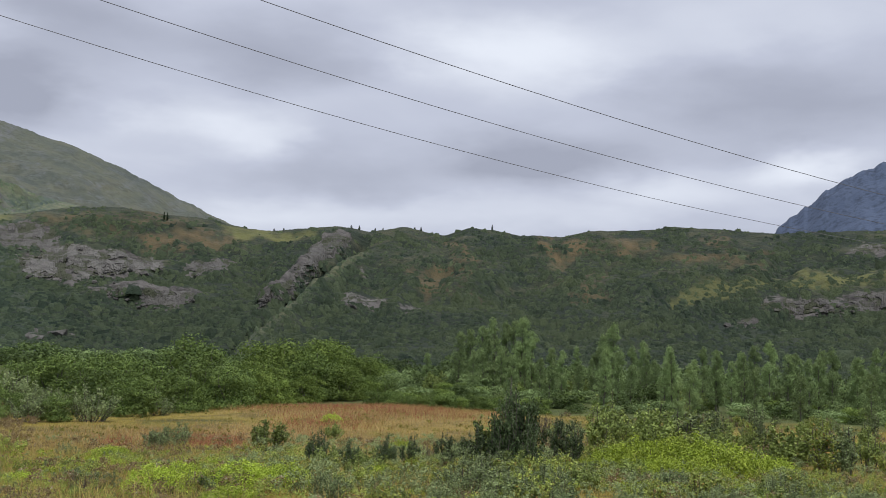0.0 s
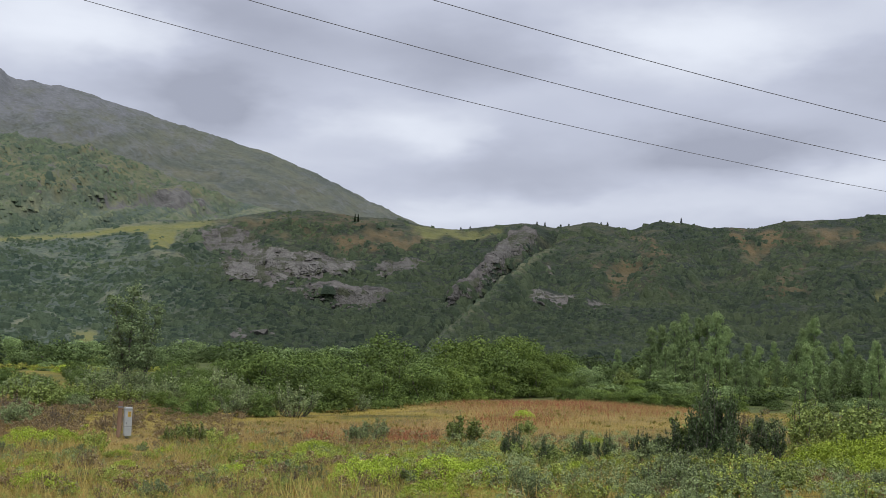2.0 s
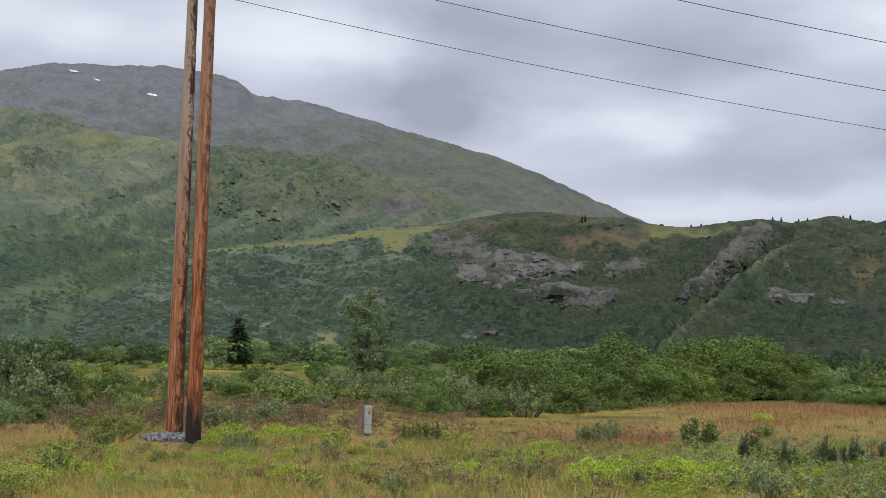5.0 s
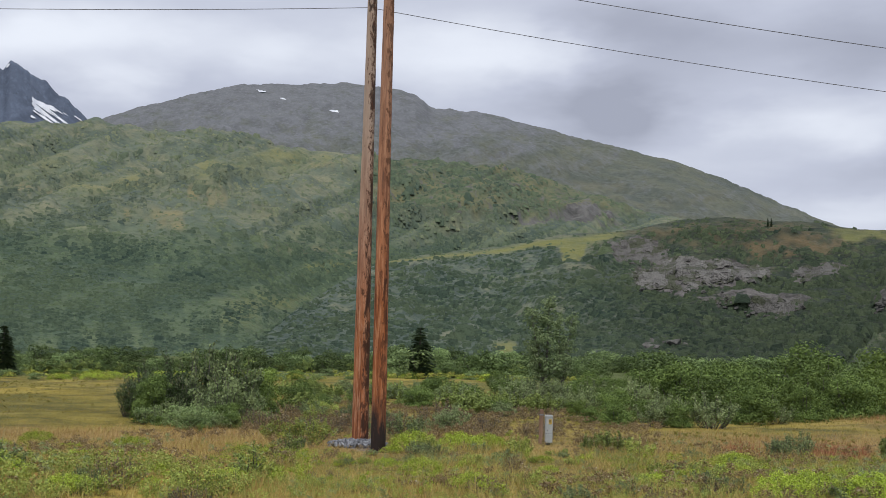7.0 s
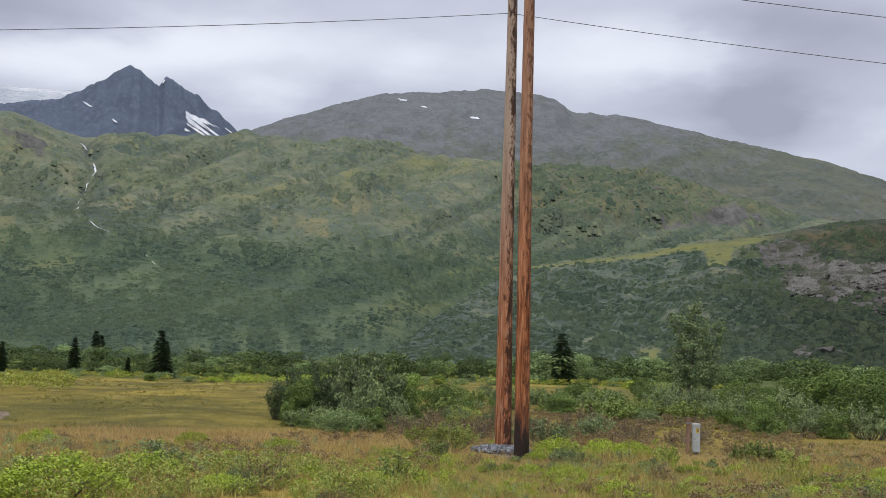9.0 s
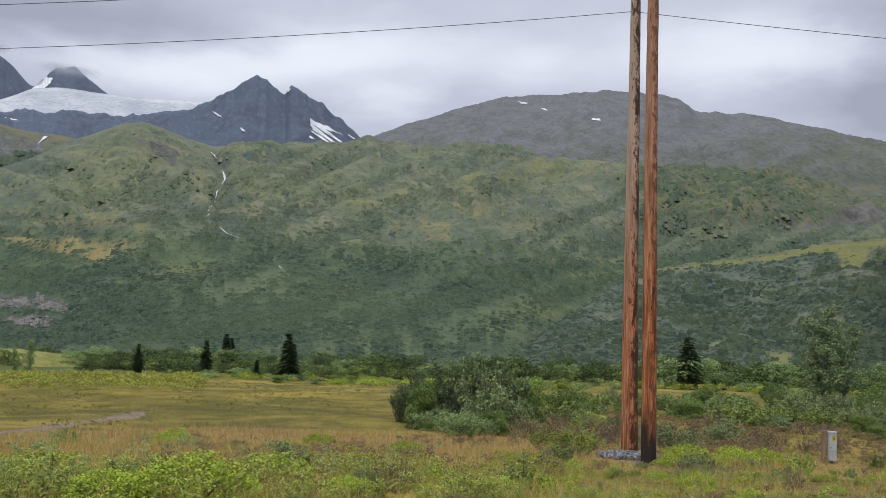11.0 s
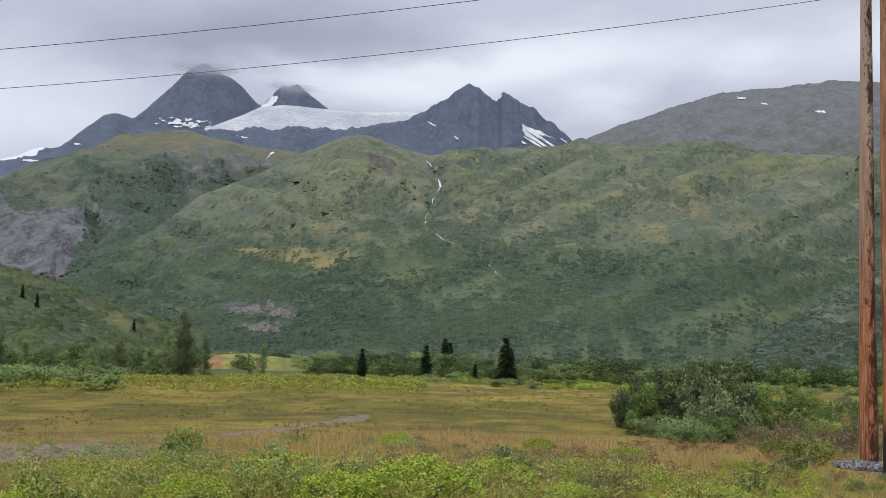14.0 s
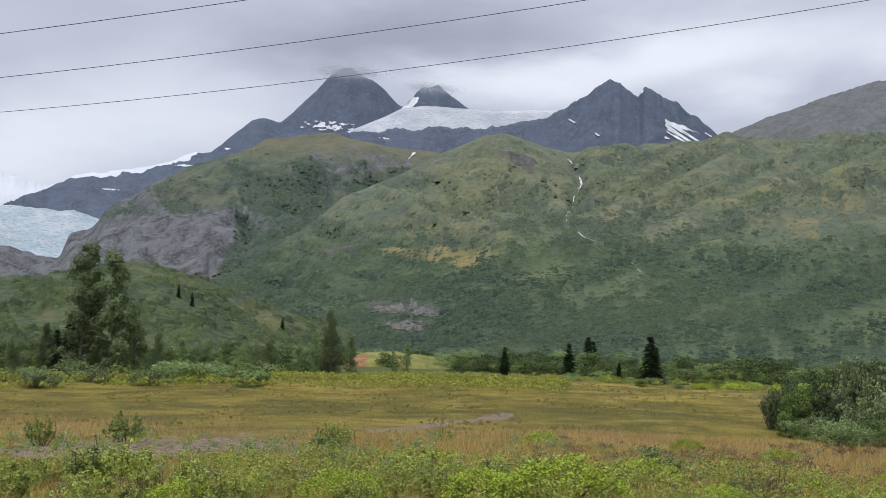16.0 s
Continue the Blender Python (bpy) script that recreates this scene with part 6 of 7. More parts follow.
# ---- brush on the hillsides ----
def hillside_brush(source, name, count, size, material, label, lo=0.0, hi=1.0, seed=1, stray=0.004, gather=1.7):
    """Rounded, lumpy shrubs rooted on a hillside where brush grows; size: radius for each metre of distance."""
    d = RIDGES[source]
    g = np.random.default_rng(seed)
    ok = (d["S"] >= lo) & (d["S"] <= hi) & (d.get("rock", 0 * d["S"]) < 0.45) & (d["AZ"] > -29) & (d["AZ"] < 93)
    open_ground = np.maximum(d.get("ochre", 0 * d["S"]), d.get("lime", 0 * d["S"]))
    p = ok * (stray * (1 - 0.85 * np.clip(open_ground, 0, 1)) + d["dark"]) ** gather * np.clip(np.gradient(d["EL"], axis=0), 0, None)
    p = p.ravel() / p.sum()
    i = g.choice(len(p), count, p=p)
    rows, cols = d["X"].shape
    ri, ci = np.minimum(i // cols, rows - 2), np.minimum(i % cols, cols - 2)
    fr, fc = g.uniform(0, 1, count), g.uniform(0, 1, count)
    base = np.stack([(d[q][ri, ci] * (1 - fr) + d[q][ri + 1, ci] * fr) * (1 - fc) + (d[q][ri, ci + 1] * (1 - fr) + d[q][ri + 1, ci + 1] * fr) * fc for q in "XYZ"], -1)
    far = np.hypot(base[:, 0], base[:, 1])
    s = size * far * g.lognormal(0, 0.42, count) * (1.08 - 0.45 * d["S"][ri, ci])
    base[:, 2] -= 0.25 * s
    a1, a2 = np.arange(6) * 2 * np.pi / 6, np.arange(3) * 2 * np.pi / 3 + 0.5
    dome = np.concatenate([np.stack([np.cos(a1), np.sin(a1), 0 * a1 - 0.7], 1), np.stack([0.55 * np.cos(a2), 0.55 * np.sin(a2), 0 * a2 + 0.75], 1)])
    tri = [(6, 7, 8)]
    for k in range(3):
        tri += [(2 * k, 2 * k + 1, 6 + k), (2 * k + 1, (2 * k + 2) % 6, 6 + k), ((2 * k + 2) % 6, 6 + (k + 1) % 3, 6 + k)]
    tri = np.array(tri)
    v = dome[None] * (1 + g.normal(0, 0.18, (count, 9, 1))) + g.normal(0, 0.08, (count, 9, 3))
    v[:, :, 2] *= g.uniform(0.55, 0.95, (count, 1))
    v = v * s[:, None, None] + base[:, None, :]
    f = tri[None] + (np.arange(count) * 9)[:, None, None]
    me = mesh_of(name, v.reshape(-1, 3), f.reshape(-1, 3), True)
    give(me, "dense", np.repeat(np.clip(d["dark"][ri, ci] + g.normal(0, 0.12, count), 0, 1), 9))
    give(me, "tone", np.repeat(d["tone"][ri, ci] if "tone" in d else np.zeros(count), 9))
    thing(name, me, material, label, "shrubs", kind="stuff")


def brush_material(name, dark, light, beyond=None, sparse=1.35):
    """Brush: dark and dense, or lighter where it stands thin; beyond: another tone further up or along."""
    m = Nodes(name, 0.9)
    geo = m.nt.nodes.new("ShaderNodeNewGeometry")
    own = geo.outputs["Random Per Island"]
    leafy = m.noise(1.3, 4.0, 0.75)

    def cover(dark, light):
        thin = m.mix(own, tuple(0.55 * (a + b) for a, b in zip(dark, light)), tuple(a * f * sparse for a, f in zip(light, (1.12, 1.05, 0.95))))
        return m.mix(m.attr("dense"), thin, m.mix(own, dark, light))

    c = cover(dark, light)
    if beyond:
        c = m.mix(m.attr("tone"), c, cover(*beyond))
    c = m.mix(m.range(leafy, 0.5, 0.36, 0.0, 0.5), c, tuple(v * 0.6 for v in dark))
    c = m.mix(m.range(m.noise(0.022, 4.0, 0.6), 0.42, 0.62, 0.0, 0.4), c, tuple(a * f for a, f in zip(light, (1.35, 1.25, 1.0))))
    m.colour(c)
    m.bump(leafy, 1.0, 0.8)
    return m.mat


# brush of the far slopes: haze mixed into its greens as extra blue
HAZY_BRUSH = ((0.028, 0.053, 0.040), (0.080, 0.117, 0.070))
BRUSH_HILL = brush_material("hill_alder_brush", (0.014, 0.028, 0.018), (0.060, 0.083, 0.044), HAZY_BRUSH)
BRUSH_LOW = brush_material("low_hill_brush", (0.030, 0.052, 0.028), (0.105, 0.14, 0.062))
# paler still higher up, haze again being part of the colour
BRUSH_SLOPE = brush_material("mountain_alder_brush", *HAZY_BRUSH, ((0.066, 0.092, 0.070), (0.136, 0.158, 0.100)))
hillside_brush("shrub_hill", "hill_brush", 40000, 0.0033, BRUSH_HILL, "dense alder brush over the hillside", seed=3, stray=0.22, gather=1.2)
hillside_brush("low_hill", "low_hill_brush", 9000, 0.0036, BRUSH_LOW, "green brush over the low hill", seed=4)
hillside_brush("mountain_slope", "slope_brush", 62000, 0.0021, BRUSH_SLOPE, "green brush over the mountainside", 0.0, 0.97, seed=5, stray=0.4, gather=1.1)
hillside_brush("left_mountain", "ridge_brush", 9000, 0.0016, BRUSH_SLOPE, "green brush over the far ridge", 0.1, 0.97, seed=6, stray=0.03)


def build_skyline_trees():
    d = RIDGES["shrub_hill"]
    crest = np.argmax(d["EL"], axis=0)
    for az, hh in ((-2.6, 3.0), (4.5, 2.4), (4.9, 1.8), (3.7, 1.8), (1.2, 2.2), (1.5, 1.5), (3.2, 1.5), (8.5, 1.4), (9.0, 1.5), (-15.5, 1.4)):
        j = int(np.argmin(np.abs(d["AZ"][0] - az)))
        i = crest[j]
        planted("spruce_tree", *KINDS["spruce"][0][1:], pose(float(d["X"][i, j]), float(d["Y"][i, j]), float(d["Z"][i, j]) - 0.3, 0, 0, az * 50) @ Matrix.Diagonal((0.9, 0.9, hh / 4.0, 1)), "tiny dark spruce on the hill's skyline", "tree", "skyline spruces")
    for az, el in ((14.75, 5.75), (14.55, 5.75), (78.6, 1.5), (73.2, -0.2), (77.9, 0.9)):
        q = RIDGES["shrub_hill" if az < 40 else "low_hill"]
        j = int(np.argmin(np.abs(q["AZ"][0] - az)))
        i = int(np.argmin(np.abs(q["EL"][:, j] - el) + 9 * (q["S"][:, j] > 1)))
        planted("spruce_tree", *KINDS["spruce"][1][1:], pose(float(q["X"][i, j]), float(q["Y"][i, j]), float(q["Z"][i, j]) - 0.3, 0, 0, az * 50) @ Matrix.Diagonal((0.9, 0.9, 1.1 if az < 40 else 0.9, 1)), "small dark spruce standing on the hillside", "tree", "hillside spruces")


build_skyline_trees()


# ---- cliffs: jointed rock faces set into the hillsides ----
def cells(x, y, seed=0):
    """Cell pattern: the way to the nearest joint, and a number of each cell's own."""
    ix, iy = np.floor(x), np.floor(y)
    best, second, own = np.full(x.shape, 9.0), np.full(x.shape, 9.0), np.zeros(x.shape)
    for dx in (-1, 0, 1):
        for dy in (-1, 0, 1):
            cx, cy = ix + dx, iy + dy
            d = np.hypot(cx + hash01(cx, cy, seed) - x, cy + hash01(cx, cy, seed + 7) - y)
            mine = hash01(cx, cy, seed + 13)
            second = np.where(d < best, best, np.minimum(second, d))
            own = np.where(d < best, mine, own)
            best = np.minimum(best, d)
    return second - best, own


def rock_block(g, material):
    """A rough boulder with chipped corners."""
    bm = bmesh.new()
    for q in unit(g.normal(0, 1, (20, 3))) * np.abs(g.normal(0.62, 0.08, (20, 1))):
        bm.verts.new(Vector((q[0], q[1], q[2] * 1.1)))
    hull = bmesh.ops.convex_hull(bm, input=bm.verts[:])
    bmesh.ops.delete(bm, geom=[q for q in hull["geom_interior"] if isinstance(q, bmesh.types.BMVert)], context="VERTS")
    me = bpy.data.meshes.new("boulder")
    bm.to_mesh(me)
    bm.free()
    me.materials.append(material)
    return me


def rock_material(name="grey_cliff_rock", f=1.0, moss_tone=(0.045, 0.052, 0.026)):
    m = Nodes(name, 0.9)
    a, b = m.noise(0.5, 6.0, 0.7, (1, 1, 0.3)), m.noise(2.2, 5.0, 0.7)
    c = m.mix(m.range(a, 0.35, 0.62), (0.062 * f, 0.060 * f, 0.055 * f), (0.148 * f, 0.143 * f, 0.130 * f))
    c = m.mix(m.range(m.attr("tone"), 0.2, 1.0, 0.0, 0.55), c, (0.195 * f, 0.186 * f, 0.172 * f))
    c = m.mix(m.range(b, 0.56, 0.70, 0.0, 0.4), c, (0.23 * f, 0.22 * f, 0.21 * f))
    c = m.mix(m.range(m.attr("joint"), 0.4, 1.0, 0.0, 0.6), c, (0.035, 0.034, 0.03))
    moss = m.noise(0.22, 5.0, 0.65)
    c = m.mix(m.range(m.math("ADD", moss, m.attr("moss")), 0.60, 0.70, 0.0, 0.85), c, moss_tone)
    m.colour(c)
    m.bump(m.math("ADD", a, b), 0.7, 0.5)
    return m.mat


MAT_ROCK, MAT_PALE_ROCK = rock_material(f=0.72), rock_material("pale_streaked_rock", 0.98)
MAT_FOOT_ROCK = rock_material("blue_grey_foot_rock", 1.15, (0.040, 0.060, 0.045))


def rock_face(source, label, corners, depth, material, seed, joint, group="cliffs", step=0.03):
    """A cliff standing out of a hillside within an outline; joint: width of its blocks in degrees."""
    d = RIDGES[source]
    c = np.array(corners)
    az, el = np.meshgrid(np.arange(c[:, 0].min() - 0.5, c[:, 0].max() + 0.5, step), np.arange(c[:, 1].min() - 0.4, c[:, 1].max() + 0.4, step))
    inside = region(az, el, tuple(corners), 0.42, 0.14, seed) * smooth(-0.75, -0.35, fbm(az / 0.55, el / 0.25, 4, seed + 9))
    rr = np.hypot(d["X"], d["Y"])
    r = np.zeros(az.shape)
    for k in range(az.shape[1]):
        j = int(np.argmin(np.abs(d["AZ"][0] - az[0, k])))
        front = d["S"][:, j] <= 1
        e = np.maximum.accumulate(np.degrees(np.arctan2(d["Z"][front, j] - CZ, rr[front, j])))
        r[:, k] = np.interp(el[:, k], e, rr[front, j])
    wob = 0.25 * fbm(az / 0.5, el / 0.4, 3, seed + 2)
    tall = 3.6
    edge, own = cells((az + wob) / joint + seed, (el + 0.3 * wob) / (joint * tall), seed)
    edge2, own2 = cells((az + wob) / (joint * 3.5) + seed, el / (joint * 4.0), seed + 3)
    strata = ridged(az / 6.0, (el + 0.1 * wob) / 0.22, 3, seed + 4)
    out = 0.40 * own + 0.40 * own2 + 0.25 * strata - 0.45 * np.exp(-edge / 0.07) - 0.5 * np.exp(-edge2 / 0.05)
    r = r + 0.5 - inside * (0.5 + depth * (0.15 + out))
    x, y = xy(az, r)
    f = grid_faces(*az.shape)
    f = f[(inside.ravel()[f] > 0.06).any(axis=1)]
    used, inverse = np.unique(f, return_inverse=True)
    v = np.stack([x, y, CZ + r * np.tan(np.radians(el))], -1).reshape(-1, 3)[used]
    base = np.array([v[:, 0].mean(), v[:, 1].mean(), v[:, 2].min()])
    me = mesh_of("rock_cliff", v - base, inverse.reshape(-1, 4), False)
    give(me, "joint", np.maximum(np.exp(-edge / 0.09), np.exp(-edge2 / 0.06)).ravel()[used]), give(me, "tone", (0.6 * own + 0.4 * own2).ravel()[used])
    give(me, "moss", (0.30 * (1 - inside) + 0.16 * (own2 < 0.3) + 0.10 * smooth(0.5, 0.9, strata)).ravel()[used])
    ob = thing("rock_cliff", me, material, label, "cliff", group)
    ob.matrix_world = Matrix.Translation(base)
    return ob, az, el, r, inside


def build_cliffs():
    g = np.random.default_rng(61)
    grey, pale = [rock_block(g, MAT_ROCK) for k in range(6)], [rock_block(g, MAT_PALE_ROCK) for k in range(6)]

    def scatter(az, el, r, p, count, size, shapes):
        for k in g.choice(p.size, min(count, int((p > 0).sum())), p=(p / p.sum()).ravel(), replace=False):
            a, e, q = float(az.ravel()[k]), float(el.ravel()[k]), float(r.ravel()[k])
            x, y = xy(a, q)
            s = size * g.lognormal(0, 0.4)
            ob = new("boulder", shapes[int(g.integers(6))])
            ob.matrix_world = pose(float(x), float(y), CZ + q * math.tan(radians(e)), g.normal(0, 12), g.normal(0, 12), g.uniform(0, 360)) @ Matrix.Diagonal((s * g.uniform(0.9, 1.5), s, s * g.uniform(0.5, 0.9), 1))
            tagged(ob, "weathered grey boulder lying in brush", "boulder", "boulders")

    for k, (label, corners) in enumerate(HILL_CLIFFS):
        ob, az, el, r, inside = rock_face("shrub_hill", label, corners, 1.3 if k in (0, 4) else 0.9, MAT_PALE_ROCK if k in (0, 5, 6, 9) else MAT_ROCK, 400 + 11 * k, 0.12 if k in (0, 1, 4) else 0.10)
        p = ((inside > 0.02) & (inside < 0.5) & (el < np.array(corners)[:, 1].mean())).astype(float)
        scatter(az, el, r - 1.5, p, (14, 6, 4, 10, 12, 4, 3, 8, 3, 2)[k], 0.8, grey)
    for k, (label, corners) in enumerate(SLOPE_CLIFFS):
        rock_face("mountain_slope", label, corners, 3.0, MAT_FOOT_ROCK, 600 + 11 * k, 0.14)
    d = RIDGES["shrub_hill"]
    w = ((d["AZ"] > 18) & (d["AZ"] < 23) & (d["EL"] < 0.2) & (d["rock"] > 0.3) & (d["S"] < 0.9)).astype(float)
    scatter(d["AZ"], d["EL"], np.hypot(d["X"], d["Y"]), w, 26, 1.1, pale)
    d = RIDGES["left_mountain"]
    w = spot(d["AZ"], d["EL"], 76.6, 2.4, 1.2, 0.35) * (d["S"] < 0.9) * (spot(d["AZ"], d["EL"], 76.6, 2.4, 1.2, 0.35) > 0.2)
    scatter(d["AZ"], d["EL"], np.hypot(d["X"], d["Y"]), w, 40, 2.4, pale)


build_cliffs()

# ---- power line ----
def pole_material(name, burnt):
    m = Nodes(name, 0.8)
    grain = m.noise(9.0, 6.0, 0.68, (1, 1, 0.05))
    fine = m.noise(26.0, 5.0, 0.7, (1, 1, 0.05))
    blots = m.noise(2.6, 7.0, 0.68, (1.8, 1.8, 0.55), 0.6)
    c = m.mix(m.range(grain, 0.36, 0.64), *(((0.17, 0.048, 0.018), (0.47, 0.165, 0.06)) if burnt else ((0.22, 0.07, 0.028), (0.50, 0.19, 0.08))))
    c = m.mix(m.range(fine, 0.50, 0.62, 0, 0.75 if burnt else 0.8), c, (0.60, 0.29, 0.15) if burnt else (0.60, 0.35, 0.22))
    c = m.mix(m.range(fine, 0.44, 0.34, 0, 0.8), c, (0.05, 0.022, 0.014))
    sep = m.nt.nodes.new("ShaderNodeSeparateXYZ")
    m.link(m.co.outputs["Object"], sep.inputs[0])
    # weathered grey towards the top, dark creosote runs on one side
    grey = m.mix(m.range(grain, 0.36, 0.64), (0.34, 0.245, 0.185), (0.56, 0.44, 0.355))
    c = m.mix(m.range(sep.outputs[2], 3.0, 8.0, 0.0, 0.92 if not burnt else 0.35), c, grey)
    run = m.math("ADD", m.range(sep.outputs[0], -0.05, 0.12, -0.05, 0.13 if not burnt else 0.0), blots)
    c = m.mix(m.range(run, 0.56, 0.64, 0.0, 0.9), c, (0.030, 0.014, 0.010))
    # small rust-dark blotches
    flake = m.noise(13.0, 6.0, 0.68, (1, 1, 0.32), 0.5)
    spread = m.range(sep.outputs[0], -0.10, 0.06, -0.10, 0.06)
    c = m.mix(m.range(m.math("ADD", flake, spread), 0.55 if not burnt else 0.54, 0.60, 0.0, 0.85 if not burnt else 0.7), c, (0.085, 0.035, 0.02))
    if burnt:
        c = m.mix(m.range(m.math("ADD", sep.outputs[2], m.range(blots, 0.3, 0.7, -0.5, 0.5)), 1.25, 0.45), c, (0.034, 0.024, 0.021))
    m.colour(c)
    m.bump(m.math("ADD", fine, grain), 0.7, 0.02)
    return m.mat


MAT_POLE_A, MAT_POLE_B = pole_material("weathered_creosote_pole", False), pole_material("red_creosote_pole", True)
MAT_WIRE = Nodes("dull_aluminium_wire", 0.55)
MAT_WIRE.bsdf.inputs["Base Color"].default_value = (0.13, 0.13, 0.145, 1)
MAT_WIRE = MAT_WIRE.mat
MAT_GLASS = Nodes("brown_glazed_porcelain", 0.25)
MAT_GLASS.bsdf.inputs["Base Color"].default_value = (0.06, 0.055, 0.055, 1)
MAT_GLASS = MAT_GLASS.mat
MAT_STEEL = Nodes("galvanised_steel", 0.5)
MAT_STEEL.colour(MAT_STEEL.mix(MAT_STEEL.range(MAT_STEEL.noise(9.0, 4.0), 0.35, 0.65), (0.20, 0.21, 0.22), (0.34, 0.35, 0.36)))
MAT_STEEL.bsdf.inputs["Metallic"].default_value = 0.7
MAT_STEEL = MAT_STEEL.mat

P1 = Vector((*xy(35.943, 28.0), 0.0))
ARM = Vector((*xy(-138.57, 1.0), 0.0))
WIRE_Z = 11.019


def pole_mesh(r_low, r_top, height, seed, lean=(0, 0)):
    g = np.random.default_rng(seed)
    n, sides = 40, 20
    z = np.linspace(-0.6, height, n)
    rad = r_low + (r_top - r_low) * np.clip(z / height, 0, 1) + g.normal(0, 0.0015, n)
    cx, cy = 0.012 * np.sin(z / 2.3 + seed) + lean[0] * z, 0.012 * np.cos(z / 2.9 + seed) + lean[1] * z
    v, f = tube(np.stack([cx, cy, z], 1), rad, sides)
    top = len(v)
    v = np.concatenate([v, [[cx[-1], cy[-1], height + 0.02]]])
    cap = np.array([[top - sides + k, top - sides + (k + 1) % sides, top, top] for k in range(sides)])
    me = bpy.data.meshes.new("pole")
    me.from_pydata(v.tolist(), [], f.tolist() + [c[:3].tolist() for c in cap])
    for p in me.polygons:
        p.use_smooth = True
    return me


def build_power_line():
    line = tagged(new("utility_pole_structure"), "two tall creosoted wooden poles carrying power wires", "utility pole")
    for name, az, r, lo, hi, seed, mat, label in (("far_pole", 35.82, 26.2, 0.205, 0.108, 3, MAT_POLE_A, "weathered brown pole with dark creosote runs"), ("near_pole", 34.88, 22.7, 0.160, 0.105, 8, MAT_POLE_B, "red-brown pole with a blackened foot")):
        x, y = (float(v) for v in xy(az, r))
        ob = mesh_part("pole", pole_mesh(lo, hi, 12.6, seed), mat, line, label)
        ob.matrix_world = pose(x, y, float(ground_z(x, y)), 0, 0, az)
    # the crossarm, its bolts and three insulator strings
    bm = bmesh.new()
    bmesh.ops.create_cube(bm, size=1.0, matrix=Matrix.LocRotScale((P1 + ARM * 3.6).to_3d() + Vector((0, 0, WIRE_Z + 1.75)), ARM.to_track_quat("X", "Z"), (8.4, 0.14, 0.22)))
    bmesh.ops.bevel(bm, geom=bm.edges[:], offset=0.012, segments=1, affect="EDGES")
    part("crossarm", bm, MAT_POLE_A, line)
    for k in range(3):
        at = P1 + ARM * (0.0, 3.352, 6.521)[k]
        bm = bmesh.new()
        bmesh.ops.create_cone(bm, cap_ends=True, segments=8, radius1=0.015, radius2=0.015, depth=1.65, matrix=Matrix.Translation((at.x, at.y, WIRE_Z + 0.83)))
        for q in range(6):
            bmesh.ops.create_cone(bm, cap_ends=True, segments=14, radius1=0.11, radius2=0.035, depth=0.075, matrix=Matrix.Translation((at.x, at.y, WIRE_Z + 0.80 + 0.14 * q)))
        ins = part("insulator", bm, MAT_GLASS, line, "dark hanging insulator string")
        bm = bmesh.new()
        bmesh.ops.create_cube(bm, size=1.0, matrix=Matrix.LocRotScale((at.x, at.y, WIRE_Z + 0.01), Euler((0, 0, radians(130))), (0.34, 0.05, 0.06)))
        bmesh.ops.bevel(bm, geom=bm.edges[:], offset=0.01, segments=1, affect="EDGES")
        part("clamp", bm, MAT_STEEL, ins)
    # three conductors, each sagging away to both sides
    for k in range(3):
        at = P1 + ARM * (0.0, 3.352, 6.521)[k]
        cu = bpy.data.curves.new("power_wire", "CURVE")
        cu.dimensions, cu.bevel_depth, cu.bevel_resolution = "3D", 0.0085, 1
        pts = []
        for side, az, a, b in ((-1, 140.68, -0.14088, 0.00168), (1, -59.93, -0.17615, 0.00183)):
            for s in (np.linspace(105, 0, 60) if side < 0 else np.linspace(1.5, 108, 60)):
                d = xy(az, s)
                pts.append((at.x + float(d[0]), at.y + float(d[1]), WIRE_Z + a * s + b * s * s))
        sp = cu.splines.new("POLY")
        sp.points.add(len(pts) - 1)
        for p, q in zip(sp.points, pts):
            p.co = (*q, 1)
        cu.materials.append(MAT_WIRE)
        tmp = bpy.data.objects.new("tmp", cu)
        me = bpy.data.meshes.new_from_object(tmp)
        bpy.data.objects.remove(tmp)
        tagged(new("power_wire", me), "thin dark power wire sagging between poles", "wire", "power wires")
    # broken stone heaped round the far pole
    g = np.random.default_rng(12)
    cx, cy = (float(v) for v in xy(35.9, 25.9))
    vs, fs, n = [], [], 0
    cube = np.array([(x, y, z) for x in (-1, 1) for y in (-1, 1) for z in (-1, 1)], float)
    quad = np.array([(0, 1, 3, 2), (4, 6, 7, 5), (0, 4, 5, 1), (2, 3, 7, 6), (0, 2, 6, 4), (1, 5, 7, 3)])
    for k in range(760):
        a, q = g.uniform(0, 6.28), math.sqrt(g.uniform(0, 1)) * 0.70
        x, y = cx + math.cos(a) * q, cy + math.sin(a) * q
        rot = np.array(Euler(g.uniform(0, 6.28, 3)).to_matrix())
        v = (cube + g.normal(0, 0.25, (8, 3))) * g.uniform(0.018, 0.042, 3)
        z = float(ground_z(x, y)) + 0.13 * (1 - (q / 0.8) ** 2) + g.uniform(-0.02, 0.04)
        vs.append(v @ rot.T + (x, y, z)), fs.append(quad + n)
        n += 8
    m = Nodes("grey_crushed_stone", 0.9)
    geo = m.nt.nodes.new("ShaderNodeNewGeometry")
    m.colour(m.mix(geo.outputs["Random Per Island"], (0.085, 0.088, 0.095), (0.27, 0.28, 0.295)))
    thing("gravel_heap", mesh_of("gravel_heap", np.concatenate(vs), np.concatenate(fs), False), m.mat, "heap of grey crushed stone round a pole", "gravel", kind="stuff")


